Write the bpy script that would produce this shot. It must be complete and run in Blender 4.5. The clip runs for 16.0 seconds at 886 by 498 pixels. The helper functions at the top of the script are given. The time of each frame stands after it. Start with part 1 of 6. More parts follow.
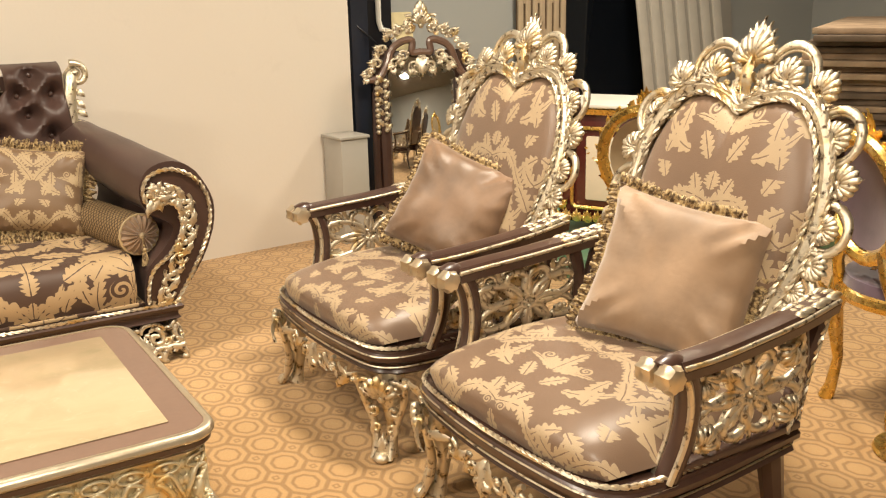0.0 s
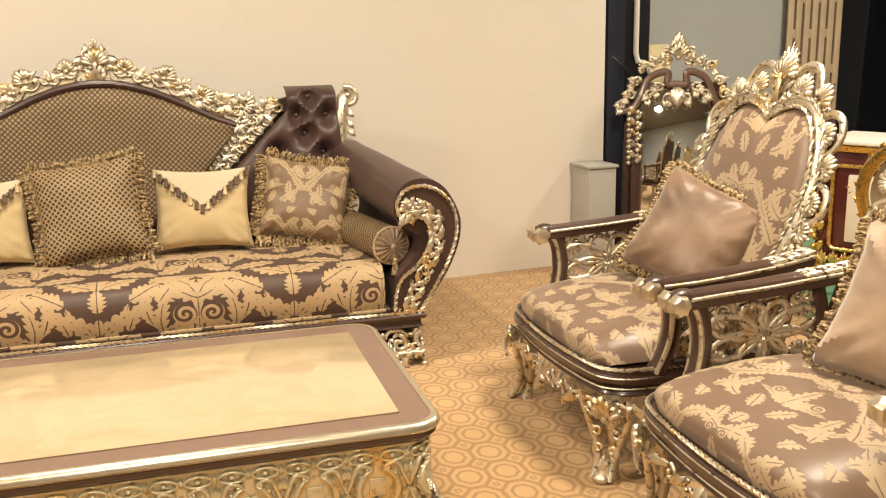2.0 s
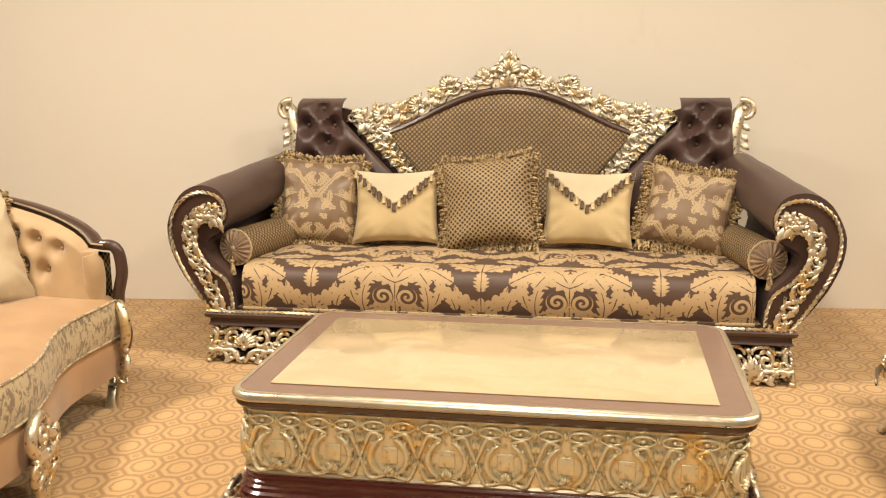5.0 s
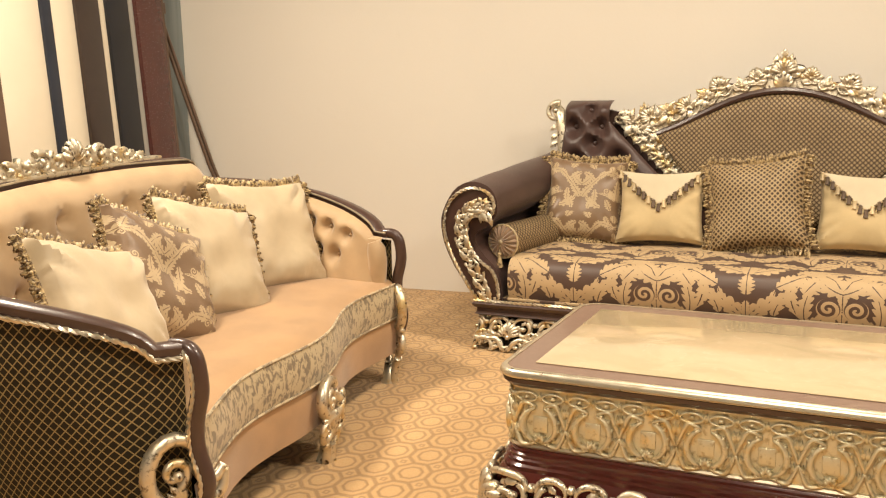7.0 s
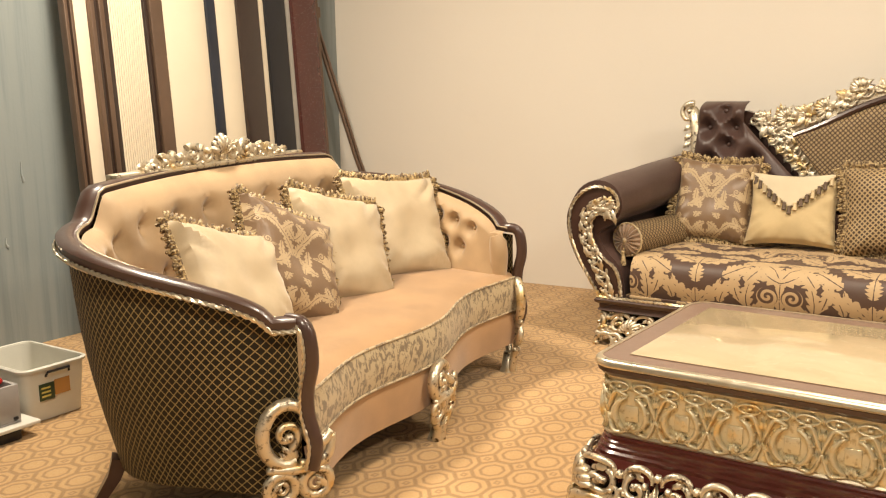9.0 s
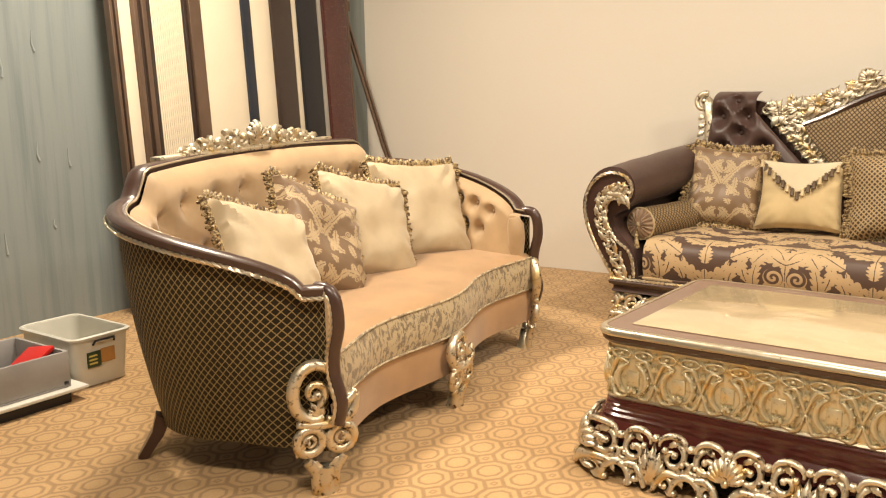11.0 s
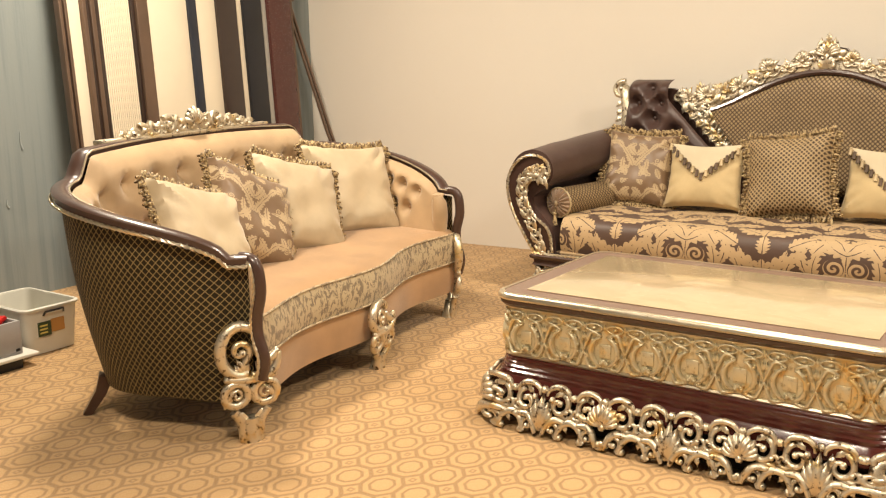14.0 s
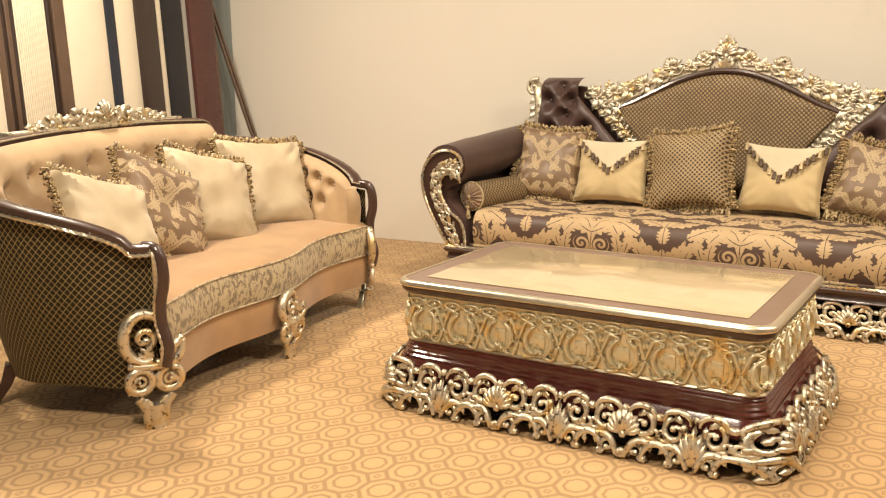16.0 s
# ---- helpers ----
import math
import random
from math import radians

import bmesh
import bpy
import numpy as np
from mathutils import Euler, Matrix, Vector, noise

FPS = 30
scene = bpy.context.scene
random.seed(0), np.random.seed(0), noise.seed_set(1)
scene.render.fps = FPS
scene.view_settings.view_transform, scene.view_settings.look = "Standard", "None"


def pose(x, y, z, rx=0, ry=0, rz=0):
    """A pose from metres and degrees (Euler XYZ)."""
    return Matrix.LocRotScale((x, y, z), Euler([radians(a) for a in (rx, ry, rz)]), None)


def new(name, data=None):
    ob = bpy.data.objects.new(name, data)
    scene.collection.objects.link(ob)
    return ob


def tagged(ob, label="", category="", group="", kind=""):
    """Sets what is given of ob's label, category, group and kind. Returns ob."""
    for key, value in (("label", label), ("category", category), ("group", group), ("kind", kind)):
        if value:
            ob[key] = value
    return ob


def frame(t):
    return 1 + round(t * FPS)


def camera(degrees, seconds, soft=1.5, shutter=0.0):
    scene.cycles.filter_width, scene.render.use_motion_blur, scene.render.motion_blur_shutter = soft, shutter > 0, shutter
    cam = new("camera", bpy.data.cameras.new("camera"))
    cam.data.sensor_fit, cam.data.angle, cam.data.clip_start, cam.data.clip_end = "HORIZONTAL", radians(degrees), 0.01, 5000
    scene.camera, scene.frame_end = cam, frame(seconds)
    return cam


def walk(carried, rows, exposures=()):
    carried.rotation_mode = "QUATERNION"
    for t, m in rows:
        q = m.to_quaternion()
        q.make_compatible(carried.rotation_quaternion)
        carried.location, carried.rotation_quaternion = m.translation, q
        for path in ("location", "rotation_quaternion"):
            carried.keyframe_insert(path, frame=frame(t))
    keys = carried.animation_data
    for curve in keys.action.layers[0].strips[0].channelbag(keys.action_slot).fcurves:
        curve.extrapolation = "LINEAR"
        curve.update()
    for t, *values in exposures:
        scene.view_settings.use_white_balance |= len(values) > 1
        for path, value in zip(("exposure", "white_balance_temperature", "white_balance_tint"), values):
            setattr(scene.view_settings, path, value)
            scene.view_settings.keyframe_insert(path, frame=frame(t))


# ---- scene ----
cam = camera(50.0, 16.0, 1.2)
EXPOSURES = [(0.0, 0.0), (16.0, 0.0)]
PATH = [
    (0.0, pose(0.239, -3.781, 1.392, 74.70, 0, -31.98) @ pose(0, 0, 0, 0, 0, -1.34)),
    (0.5, pose(0.221, -3.832, 1.401, 75.23, 0, -27.91) @ pose(0, 0, 0, 0, 0, -0.92)),
    (1.0, pose(0.221, -3.846, 1.390, 76.04, 0, -23.70) @ pose(0, 0, 0, 0, 0, -0.96)),
    (1.5, pose(0.229, -3.864, 1.372, 76.68, 0, -19.90) @ pose(0, 0, 0, 0, 0, -1.13)),
    (2.0, pose(0.243, -3.884, 1.362, 77.13, 0, -16.54) @ pose(0, 0, 0, 0, 0, -1.11)),
    (2.5, pose(0.274, -3.939, 1.363, 77.43, 0, -12.01) @ pose(0, 0, 0, 0, 0, -1.11)),
    (3.0, pose(0.351, -3.949, 1.332, 78.16, 0, -6.54) @ pose(0, 0, 0, 0, 0, -0.65)),
    (5.5, pose(0.438, -4.102, 1.287, 79.32, 0, 13.05) @ pose(0, 0, 0, 0, 0, -0.53)),
    (6.0, pose(0.444, -4.128, 1.281, 79.48, 0, 17.44) @ pose(0, 0, 0, 0, 0, -0.63)),
    (6.5, pose(0.438, -4.167, 1.263, 79.75, 0, 21.38) @ pose(0, 0, 0, 0, 0, -0.93)),
    (7.0, pose(0.444, -4.210, 1.258, 79.78, 0, 24.81) @ pose(0, 0, 0, 0, 0, -1.15)),
    (7.5, pose(0.470, -4.256, 1.268, 79.64, 0, 27.75) @ pose(0, 0, 0, 0, 0, -1.27)),
    (8.0, pose(0.526, -4.291, 1.274, 79.68, 0, 30.31) @ pose(0, 0, 0, 0, 0, -1.43)),
    (8.5, pose(0.591, -4.285, 1.273, 79.75, 0, 32.55) @ pose(0, 0, 0, 0, 0, -1.30)),
    (9.0, pose(0.672, -4.273, 1.262, 79.91, 0, 34.68) @ pose(0, 0, 0, 0, 0, -1.07)),
    (11.5, pose(0.888, -4.508, 1.249, 79.43, 0, 36.56) @ pose(0, 0, 0, 0, 0, -1.09)),
    (12.0, pose(0.947, -4.560, 1.255, 79.11, 0, 36.31) @ pose(0, 0, 0, 0, 0, -1.30)),
    (12.5, pose(1.001, -4.596, 1.259, 78.68, 0, 36.05) @ pose(0, 0, 0, 0, 0, -1.65)),
    (13.0, pose(1.076, -4.616, 1.266, 78.41, 0, 35.76) @ pose(0, 0, 0, 0, 0, -1.81)),
    (13.5, pose(1.151, -4.620, 1.268, 78.43, 0, 35.32) @ pose(0, 0, 0, 0, 0, -1.61)),
    (14.0, pose(1.201, -4.621, 1.273, 78.57, 0, 34.51) @ pose(0, 0, 0, 0, 0, -0.89)),
    (14.5, pose(1.261, -4.606, 1.270, 78.66, 0, 33.91) @ pose(0, 0, 0, 0, 0, -0.60)),
    (15.0, pose(1.330, -4.609, 1.267, 78.66, 0, 33.24) @ pose(0, 0, 0, 0, 0, -0.56)),
    (15.5, pose(1.327, -4.605, 1.254, 78.68, 0, 31.98) @ pose(0, 0, 0, 0, 0, -0.37)),
    (16.0, pose(1.387, -4.642, 1.248, 78.62, 0, 30.95) @ pose(0, 0, 0, 0, 0, -0.51)),
]
walk(cam, PATH, EXPOSURES)
# ---- world and light ----
world = bpy.data.worlds.new("world")
scene.world = world
world.use_nodes = True
wbg = world.node_tree.nodes["Background"]
wbg.inputs[0].default_value = (0.02, 0.022, 0.028, 1)
wbg.inputs[1].default_value = 0.3


def area_lamp(name, x, y, z, sx, sy, watts, colour):
    d = bpy.data.lights.new(name, "AREA")
    d.shape, d.size, d.size_y, d.energy, d.color = "RECTANGLE", sx, sy, watts, colour
    ob = new(name, d)
    ob.location = (x, y, z)
    return ob


CEIL = 3.1
WARM = (1.0, 0.874, 0.69)
# Unseen lamps: first two placed from cast shadows, the rest added to brighten.
LAMPS = [(-2.30, -1.75, 0.45, 0.45, 116), (2.20, -1.60, 0.45, 0.45, 104), (-0.05, -1.05, 0.45, 0.45, 57), (0.2, -4.0, 0.5, 0.5, 94), (4.7, 0.3, 0.6, 0.6, 90)]
for lx, ly, lsx, lsy, lw in LAMPS:
    area_lamp("unseen_ceiling_lamp", lx, ly, CEIL - 0.035, lsx, lsy, lw, WARM)

# ---- material tools ----


class Nodes:
    def __init__(self, name):
        self.mat = bpy.data.materials.new(name)
        self.mat.use_nodes = True
        self.nt = self.mat.node_tree
        self.bsdf = self.nt.nodes["Principled BSDF"]

    def node(self, kind, operation="", data_type=""):
        n = self.nt.nodes.new(kind)
        if operation:
            n.operation = operation
        if data_type:
            n.data_type = data_type
        return n

    def put(self, sock, v):
        if isinstance(v, bpy.types.NodeSocket):
            self.nt.links.new(v, sock)
        else:
            sock.default_value = v

    def m(self, op, a, b=0.0, c=0.0):
        n = self.node("ShaderNodeMath", operation=op)
        self.put(n.inputs[0], a)
        self.put(n.inputs[1], b)
        self.put(n.inputs[2], c)
        return n.outputs[0]

    def uv(self):
        t = self.node("ShaderNodeTexCoord")
        s = self.node("ShaderNodeSeparateXYZ")
        self.nt.links.new(t.outputs["UV"], s.inputs[0])
        return s.outputs[0], s.outputs[1], t.outputs["UV"]

    def obj(self):
        return self.node("ShaderNodeTexCoord").outputs["Object"]

    def world_xyz(self):
        g = self.node("ShaderNodeNewGeometry")
        s = self.node("ShaderNodeSeparateXYZ")
        self.nt.links.new(g.outputs["Position"], s.inputs[0])
        return s.outputs[0], s.outputs[1], g.outputs["Position"]

    def vec(self, x, y, z=0.0):
        n = self.node("ShaderNodeCombineXYZ")
        for i, v in enumerate((x, y, z)):
            self.put(n.inputs[i], v)
        return n.outputs[0]

    def noise(self, vec, scale, detail=4.0, rough=0.55, dist=0.0):
        n = self.node("ShaderNodeTexNoise")
        self.put(n.inputs["Vector"], vec)
        n.inputs["Scale"].default_value, n.inputs["Detail"].default_value = scale, detail
        n.inputs["Roughness"].default_value, n.inputs["Distortion"].default_value = rough, dist
        return n.outputs[0]

    def ramp(self, fac, lo, hi):
        n = self.node("ShaderNodeMapRange")
        n.interpolation_type = "SMOOTHSTEP"
        self.put(n.inputs[0], fac)
        n.inputs[1].default_value, n.inputs[2].default_value = lo, hi
        return n.outputs[0]

    def mix(self, fac, a, b):
        n = self.node("ShaderNodeMix", data_type="RGBA")
        self.put(n.inputs[0], fac)
        self.put(n.inputs[6], a if isinstance(a, bpy.types.NodeSocket) else (*a, 1))
        self.put(n.inputs[7], b if isinstance(b, bpy.types.NodeSocket) else (*b, 1))
        return n.outputs[2]

    def bump(self, h, strength, dist):
        n = self.node("ShaderNodeBump")
        n.inputs["Strength"].default_value, n.inputs["Distance"].default_value = strength, dist
        self.put(n.inputs["Height"], h)
        self.nt.links.new(n.outputs[0], self.bsdf.inputs["Normal"])

    def done(self, colour, rough=0.5, metal=0.0, **kw):
        self.put(self.bsdf.inputs["Base Color"], colour if isinstance(colour, bpy.types.NodeSocket) else (*colour, 1))
        self.put(self.bsdf.inputs["Roughness"], rough)
        self.put(self.bsdf.inputs["Metallic"], metal)
        for k, v in kw.items():
            self.put(self.bsdf.inputs[k.replace("_", " ")], v)
        return self.mat


SPRAY = [(0, -0.10, 90, 0.17, 0.028, 0), (0.008, -0.09, 58, 0.10, 0.026, -3), (0.012, -0.09, 28, 0.09, 0.024, 3), (0.01, -0.105, 42, 0.14, 0.013, -3),
         (0, 0.11, 24, 0.13, 0.030, -2), (0.05, 0.125, 66, 0.08, 0.028, 0), (0.10, 0.14, -22, 0.10, 0.030, -3), (0.17, 0.095, -62, 0.12, 0.022, 2),
         (0.195, -0.02, -96, 0.13, 0.028, 1), (0.30, 0.13, 205, 0.12, 0.030, 2), (0.31, 0.02, 150, 0.11, 0.036, -3), (0.30, -0.09, 112, 0.13, 0.036, 2),
         (0.21, 0.17, 62, 0.10, 0.032, 0), (0.13, -0.17, 8, 0.16, 0.030, 3), (0.04, -0.19, 60, 0.10, 0.028, 0), (0, 0.155, 90, 0.06, 0.034, 0), (0.24, -0.19, 100, 0.10, 0.030, 2)]
CURLS = [(0.036, 0.098, 0.021, -1), (0.090, -0.030, 0.027, 1)]
# the sofa's larger figure: flame palmette, paired volutes, and full leaves above and below
BIGSPRAY = [(0, 0.015, 90, 0.085, 0.030, 0), (0.012, -0.088, 58, 0.19, 0.030, -2.6), (0.02, -0.088, 20, 0.13, 0.026, 5), (0, -0.085, 90, 0.07, 0.016, 0),
            (0.235, -0.10, 108, 0.15, 0.030, -3), (0.225, 0.035, 60, 0.10, 0.045, -2), (0.25, -0.09, 12, 0.13, 0.026, 2), (0.37, -0.10, 90, 0.14, 0.020, 0),
            (0.37, 0.045, 165, 0.15, 0.030, -3), (0.365, 0.06, 118, 0.13, 0.040, 2), (0, 0.105, 90, 0.13, 0.045, 0), (0.02, 0.12, 22, 0.18, 0.042, 2),
            (0.20, 0.125, 48, 0.13, 0.042, -2), (0.21, 0.165, -8, 0.17, 0.042, 2), (0.05, -0.145, 8, 0.17, 0.038, -2), (0.23, -0.16, 20, 0.15, 0.042, 3),
            (0.11, -0.075, 82, 0.15, 0.026, -3), (0.175, 0.06, -98, 0.12, 0.026, 3), (0.12, 0.055, 28, 0.12, 0.034, 0)]
BIGCURLS = [(0.318, -0.022, 0.046, 1)]


def damask_mask(n, u, v, P, Q, size, spray, curls, v0, grow):
    """0 to 1: leafy figure, mirrored about its axes, P wide and Q high."""
    x = n.m("PINGPONG", u, P / 2)
    vv = n.m("SUBTRACT", n.m("WRAP", n.m("ADD", v, Q / 2 - v0), Q, 0.0), Q / 2)
    jag = n.m("SUBTRACT", n.noise(n.vec(x, vv, 8.3), 55 / size, 2.0, 0.5, 0.6), 0.5)
    # lobed leaves: foot, direction, length, width, curl
    field = None
    for x0, y0, ang, ln, wd, curl in spray:
        x0, y0, ln, wd, curl = x0 * size, y0 * size, ln * size, wd * size, curl / size
        c, s = math.cos(radians(ang)), math.sin(radians(ang))
        dx, dy = n.m("SUBTRACT", x, x0), n.m("SUBTRACT", vv, y0)
        p = n.m("ADD", n.m("MULTIPLY", dx, c), n.m("MULTIPLY", dy, s))
        q = n.m("SUBTRACT", n.m("MULTIPLY", dy, c), n.m("MULTIPLY", dx, s))
        q = n.m("ABSOLUTE", n.m("SUBTRACT", q, n.m("MULTIPLY", n.m("MULTIPLY", p, p), curl)))
        t = n.m("MINIMUM", n.m("MAXIMUM", n.m("DIVIDE", p, ln), 0.0), 1.0)
        lob = n.m("ABSOLUTE", n.m("COSINE", n.m("SUBTRACT", n.m("MULTIPLY", t, math.pi * 5), n.m("MULTIPLY", q, 1.6 / wd))))
        w = n.m("MULTIPLY", n.m("POWER", n.m("SINE", n.m("MULTIPLY", t, math.pi)), 0.6), n.m("ADD", n.m("MULTIPLY", lob, 0.55 * wd), 0.45 * wd))
        d = n.m("MINIMUM", n.m("SUBTRACT", n.m("ADD", w, grow), q), n.m("MULTIPLY", n.m("SUBTRACT", q, 0.0022 * size), 2.0))
        past = n.m("MAXIMUM", n.m("MAXIMUM", n.m("MULTIPLY", p, -1.0), n.m("SUBTRACT", p, ln)), 0.0)
        d = n.m("SUBTRACT", d, past)
        field = d if field is None else n.m("MAXIMUM", field, d)
    f = n.ramp(n.m("ADD", field, n.m("MULTIPLY", jag, 0.010 * size)), -0.0010, 0.0010)
    # spirals with clear ground inside
    for x0, y0, r, way in curls:
        dx, dy = n.m("SUBTRACT", x, x0 * size), n.m("SUBTRACT", vv, y0 * size)
        th = n.m("MULTIPLY", n.m("ARCTAN2", dy, dx), float(way))
        rr = n.m("SQRT", n.m("ADD", n.m("MULTIPLY", dx, dx), n.m("MULTIPLY", dy, dy)))
        sp = n.m("SINE", n.m("ADD", th, n.m("MULTIPLY", rr, 2 * math.pi / (0.60 * r * size))))
        inside = n.ramp(n.m("SUBTRACT", r * size, rr), -0.002, 0.002)
        f = n.m("ADD", n.m("MULTIPLY", f, n.m("SUBTRACT", 1.0, inside)), n.m("MULTIPLY", n.ramp(sp, -0.15, 0.15), inside))
    return f


def damask(name, ground, figure, P, Q, size, rough=0.45, sheen=0.3, spray=SPRAY, curls=CURLS, v0=0.0, grow=0.0):
    n = Nodes(name)
    u, v, uvw = n.uv()
    f = damask_mask(n, u, v, P, Q, size, spray, curls, v0, grow)
    g1 = n.noise(uvw, 5, 3)
    fig = n.mix(g1, [c * 0.8 for c in figure], [min(1, c * 1.15) for c in figure])
    gr = n.mix(g1, [c * 0.8 for c in ground], [c * 1.2 for c in ground])
    fine = n.noise(uvw, 420, 2)
    col = n.mix(f, gr, fig)
    n.bump(n.m("ADD", n.m("MULTIPLY", f, 1.0), n.m("MULTIPLY", fine, 0.5)), 0.35, 0.002)
    return n.done(col, n.m("ADD", n.m("MULTIPLY", f, 0.2), rough), 0.0, Sheen_Weight=sheen, Specular_IOR_Level=0.5)


def diamond(name, ground, line, step, width, rough=0.5, dots=False):
    n = Nodes(name)
    u, v, uvw = n.uv()
    a = n.m("FRACT", n.m("DIVIDE", n.m("ADD", u, v), step))
    b = n.m("FRACT", n.m("DIVIDE", n.m("SUBTRACT", u, v), step))
    da = n.m("ABSOLUTE", n.m("SUBTRACT", a, 0.5))
    db = n.m("ABSOLUTE", n.m("SUBTRACT", b, 0.5))
    d = n.m("MAXIMUM", da, db)
    f = n.ramp(d, 0.5 - width, 0.5 - width * 0.45)
    wear = n.noise(uvw, 7, 4)
    col = n.mix(f, n.mix(wear, [c * 0.7 for c in ground], [c * 1.3 for c in ground]), n.mix(wear, [c * 0.75 for c in line], [c * 1.15 for c in line]))
    n.bump(n.m("ADD", f, n.m("MULTIPLY", n.noise(uvw, 500, 2), 0.5)), 0.4, 0.002)
    return n.done(col, rough, 0.0, Specular_IOR_Level=0.3)


def cloth(name, colour, rough=0.6, sheen=0.5, blotch=0.25, wrinkle=0.0):
    n = Nodes(name)
    o = n.obj()
    big = n.noise(o, 6, 4)
    fine = n.noise(o, 500, 2)
    col = n.mix(n.ramp(big, 0.3, 0.7), [c * (1 - blotch) for c in colour], [min(1, c * (1 + blotch * 0.6)) for c in colour])
    n.bump(n.m("ADD", n.m("MULTIPLY", fine, 0.3), n.m("MULTIPLY", n.noise(o, 22, 3, 0.5, 0.4), wrinkle * 4)), 0.3, 0.003)
    return n.done(col, rough, 0.0, Sheen_Weight=sheen)


def gilt(name, base, tint, dark, rough=0.28, metal=0.9, relief=0.35):
    n = Nodes(name)
    o = n.obj()
    a = n.ramp(n.noise(o, 14, 3), 0.52, 0.68)
    b = n.ramp(n.noise(o, 55, 4), 0.53, 0.70)
    col = n.mix(b, n.mix(a, base, tint), dark)
    n.bump(n.noise(o, 130, 4), relief, 0.003)
    return n.done(col, n.m("ADD", n.m("MULTIPLY", n.noise(o, 40, 3), 0.25), rough - 0.1), metal)


def lacquer(name, colour, rough=0.22, grain=0.3):
    n = Nodes(name)
    o = n.obj()
    g = n.noise(o, 9, 5, 0.6, 1.5)
    f = n.noise(o, 90, 3)
    col = n.mix(g, [c * (1 - grain) for c in colour], [min(1, c * (1 + grain)) for c in colour])
    n.bump(f, 0.08, 0.002)
    return n.done(col, n.m("ADD", n.m("MULTIPLY", f, 0.12), rough - 0.05), 0.0, Coat_Weight=0.35, Coat_Roughness=0.12)


def plain(name, colour, rough=0.6, metal=0.0, var=0.15, scale=5.0, bump=0.1):
    n = Nodes(name)
    o = n.obj()
    g = n.noise(o, scale, 5)
    f = n.noise(o, scale * 22, 3)
    col = n.mix(n.ramp(g, 0.3, 0.7), [c * (1 - var) for c in colour], [min(1, c * (1 + var)) for c in colour])
    n.bump(f, bump, 0.003)
    return n.done(col, n.m("ADD", n.m("MULTIPLY", f, 0.15), rough - 0.07), metal)


def carpet_material():
    n = Nodes("carpet")
    x, y, pos = n.world_xyz()
    ang = math.radians(CARPET_TURN)
    px = n.m("ADD", n.m("MULTIPLY", x, math.cos(ang)), n.m("MULTIPLY", y, math.sin(ang)))
    py = n.m("SUBTRACT", n.m("MULTIPLY", y, math.cos(ang)), n.m("MULTIPLY", x, math.sin(ang)))
    wob = n.noise(pos, 14, 2)
    px = n.m("ADD", px, n.m("MULTIPLY", wob, 0.008))
    cx = n.m("ABSOLUTE", n.m("SUBTRACT", n.m("FRACT", n.m("DIVIDE", n.m("SUBTRACT", px, CARPET_AT[0]), CARPET_A)), 0.5))
    cy = n.m("ABSOLUTE", n.m("SUBTRACT", n.m("FRACT", n.m("DIVIDE", n.m("SUBTRACT", py, CARPET_AT[1]), CARPET_B)), 0.5))
    # eight-sided figure, 0.5 at the cell's side; small squares at the cell's corners
    diag = n.m("MULTIPLY", n.m("ADD", cx, cy), 0.5 / 0.70)
    d = n.m("MAXIMUM", n.m("MAXIMUM", cx, cy), diag)
    outer = n.ramp(n.m("ABSOLUTE", n.m("SUBTRACT", d, 0.495)), 0.075, 0.03)
    inner = n.ramp(n.m("ABSOLUTE", n.m("SUBTRACT", d, 0.285)), 0.055, 0.02)
    corner = n.m("MAXIMUM", n.m("SUBTRACT", 0.5, cx), n.m("SUBTRACT", 0.5, cy))
    small = n.ramp(n.m("ABSOLUTE", n.m("SUBTRACT", corner, 0.06)), 0.035, 0.012)
    inside_corner = n.ramp(diag, 0.5, 0.52)
    f = n.m("MAXIMUM", n.m("MAXIMUM", outer, inner), n.m("MULTIPLY", small, inside_corner))
    big = n.noise(pos, 1.1, 4)
    fib = n.noise(pos, 260, 3)
    light = n.mix(big, (0.50, 0.305, 0.135), (0.60, 0.385, 0.185))
    line = n.mix(big, (0.285, 0.165, 0.072), (0.345, 0.205, 0.092))
    col = n.mix(n.m("MULTIPLY", f, 0.82), light, line)
    col = n.mix(n.m("MULTIPLY", n.ramp(fib, 0.35, 0.75), 0.22), col, (0.16, 0.09, 0.04))
    n.bump(n.m("ADD", fib, n.m("MULTIPLY", f, -0.4)), 0.5, 0.004)
    return n.done(col, 0.92, 0.0, Sheen_Weight=0.25, Specular_IOR_Level=0.15)


CARPET_TURN, CARPET_A, CARPET_B = 1.53, 0.1238, 0.150
CARPET_AT = (0.0082, 0.1244)

GILT = gilt("silver_gilt", (0.72, 0.64, 0.50), (0.70, 0.52, 0.26), (0.085, 0.055, 0.034), 0.38, 0.86)
GILTS = gilt("smooth_silver_gilt", (0.74, 0.65, 0.50), (0.72, 0.61, 0.44), (0.70, 0.60, 0.45), 0.30, 0.92, 0.02)
GOLD = gilt("bright_gold", (0.86, 0.58, 0.16), (0.90, 0.66, 0.28), (0.45, 0.25, 0.06), 0.26, 0.92)
PALEGOLD = gilt("pale_gold", (0.72, 0.65, 0.46), (0.80, 0.60, 0.28), (0.46, 0.38, 0.22), 0.42, 0.55)
WOOD = lacquer("brown_lacquer", (0.060, 0.030, 0.022), 0.34)
WINE = lacquer("wine_lacquer", (0.085, 0.018, 0.014), 0.20)
TAUPE = lacquer("taupe_lacquer", (0.185, 0.112, 0.082), 0.30, 0.12)
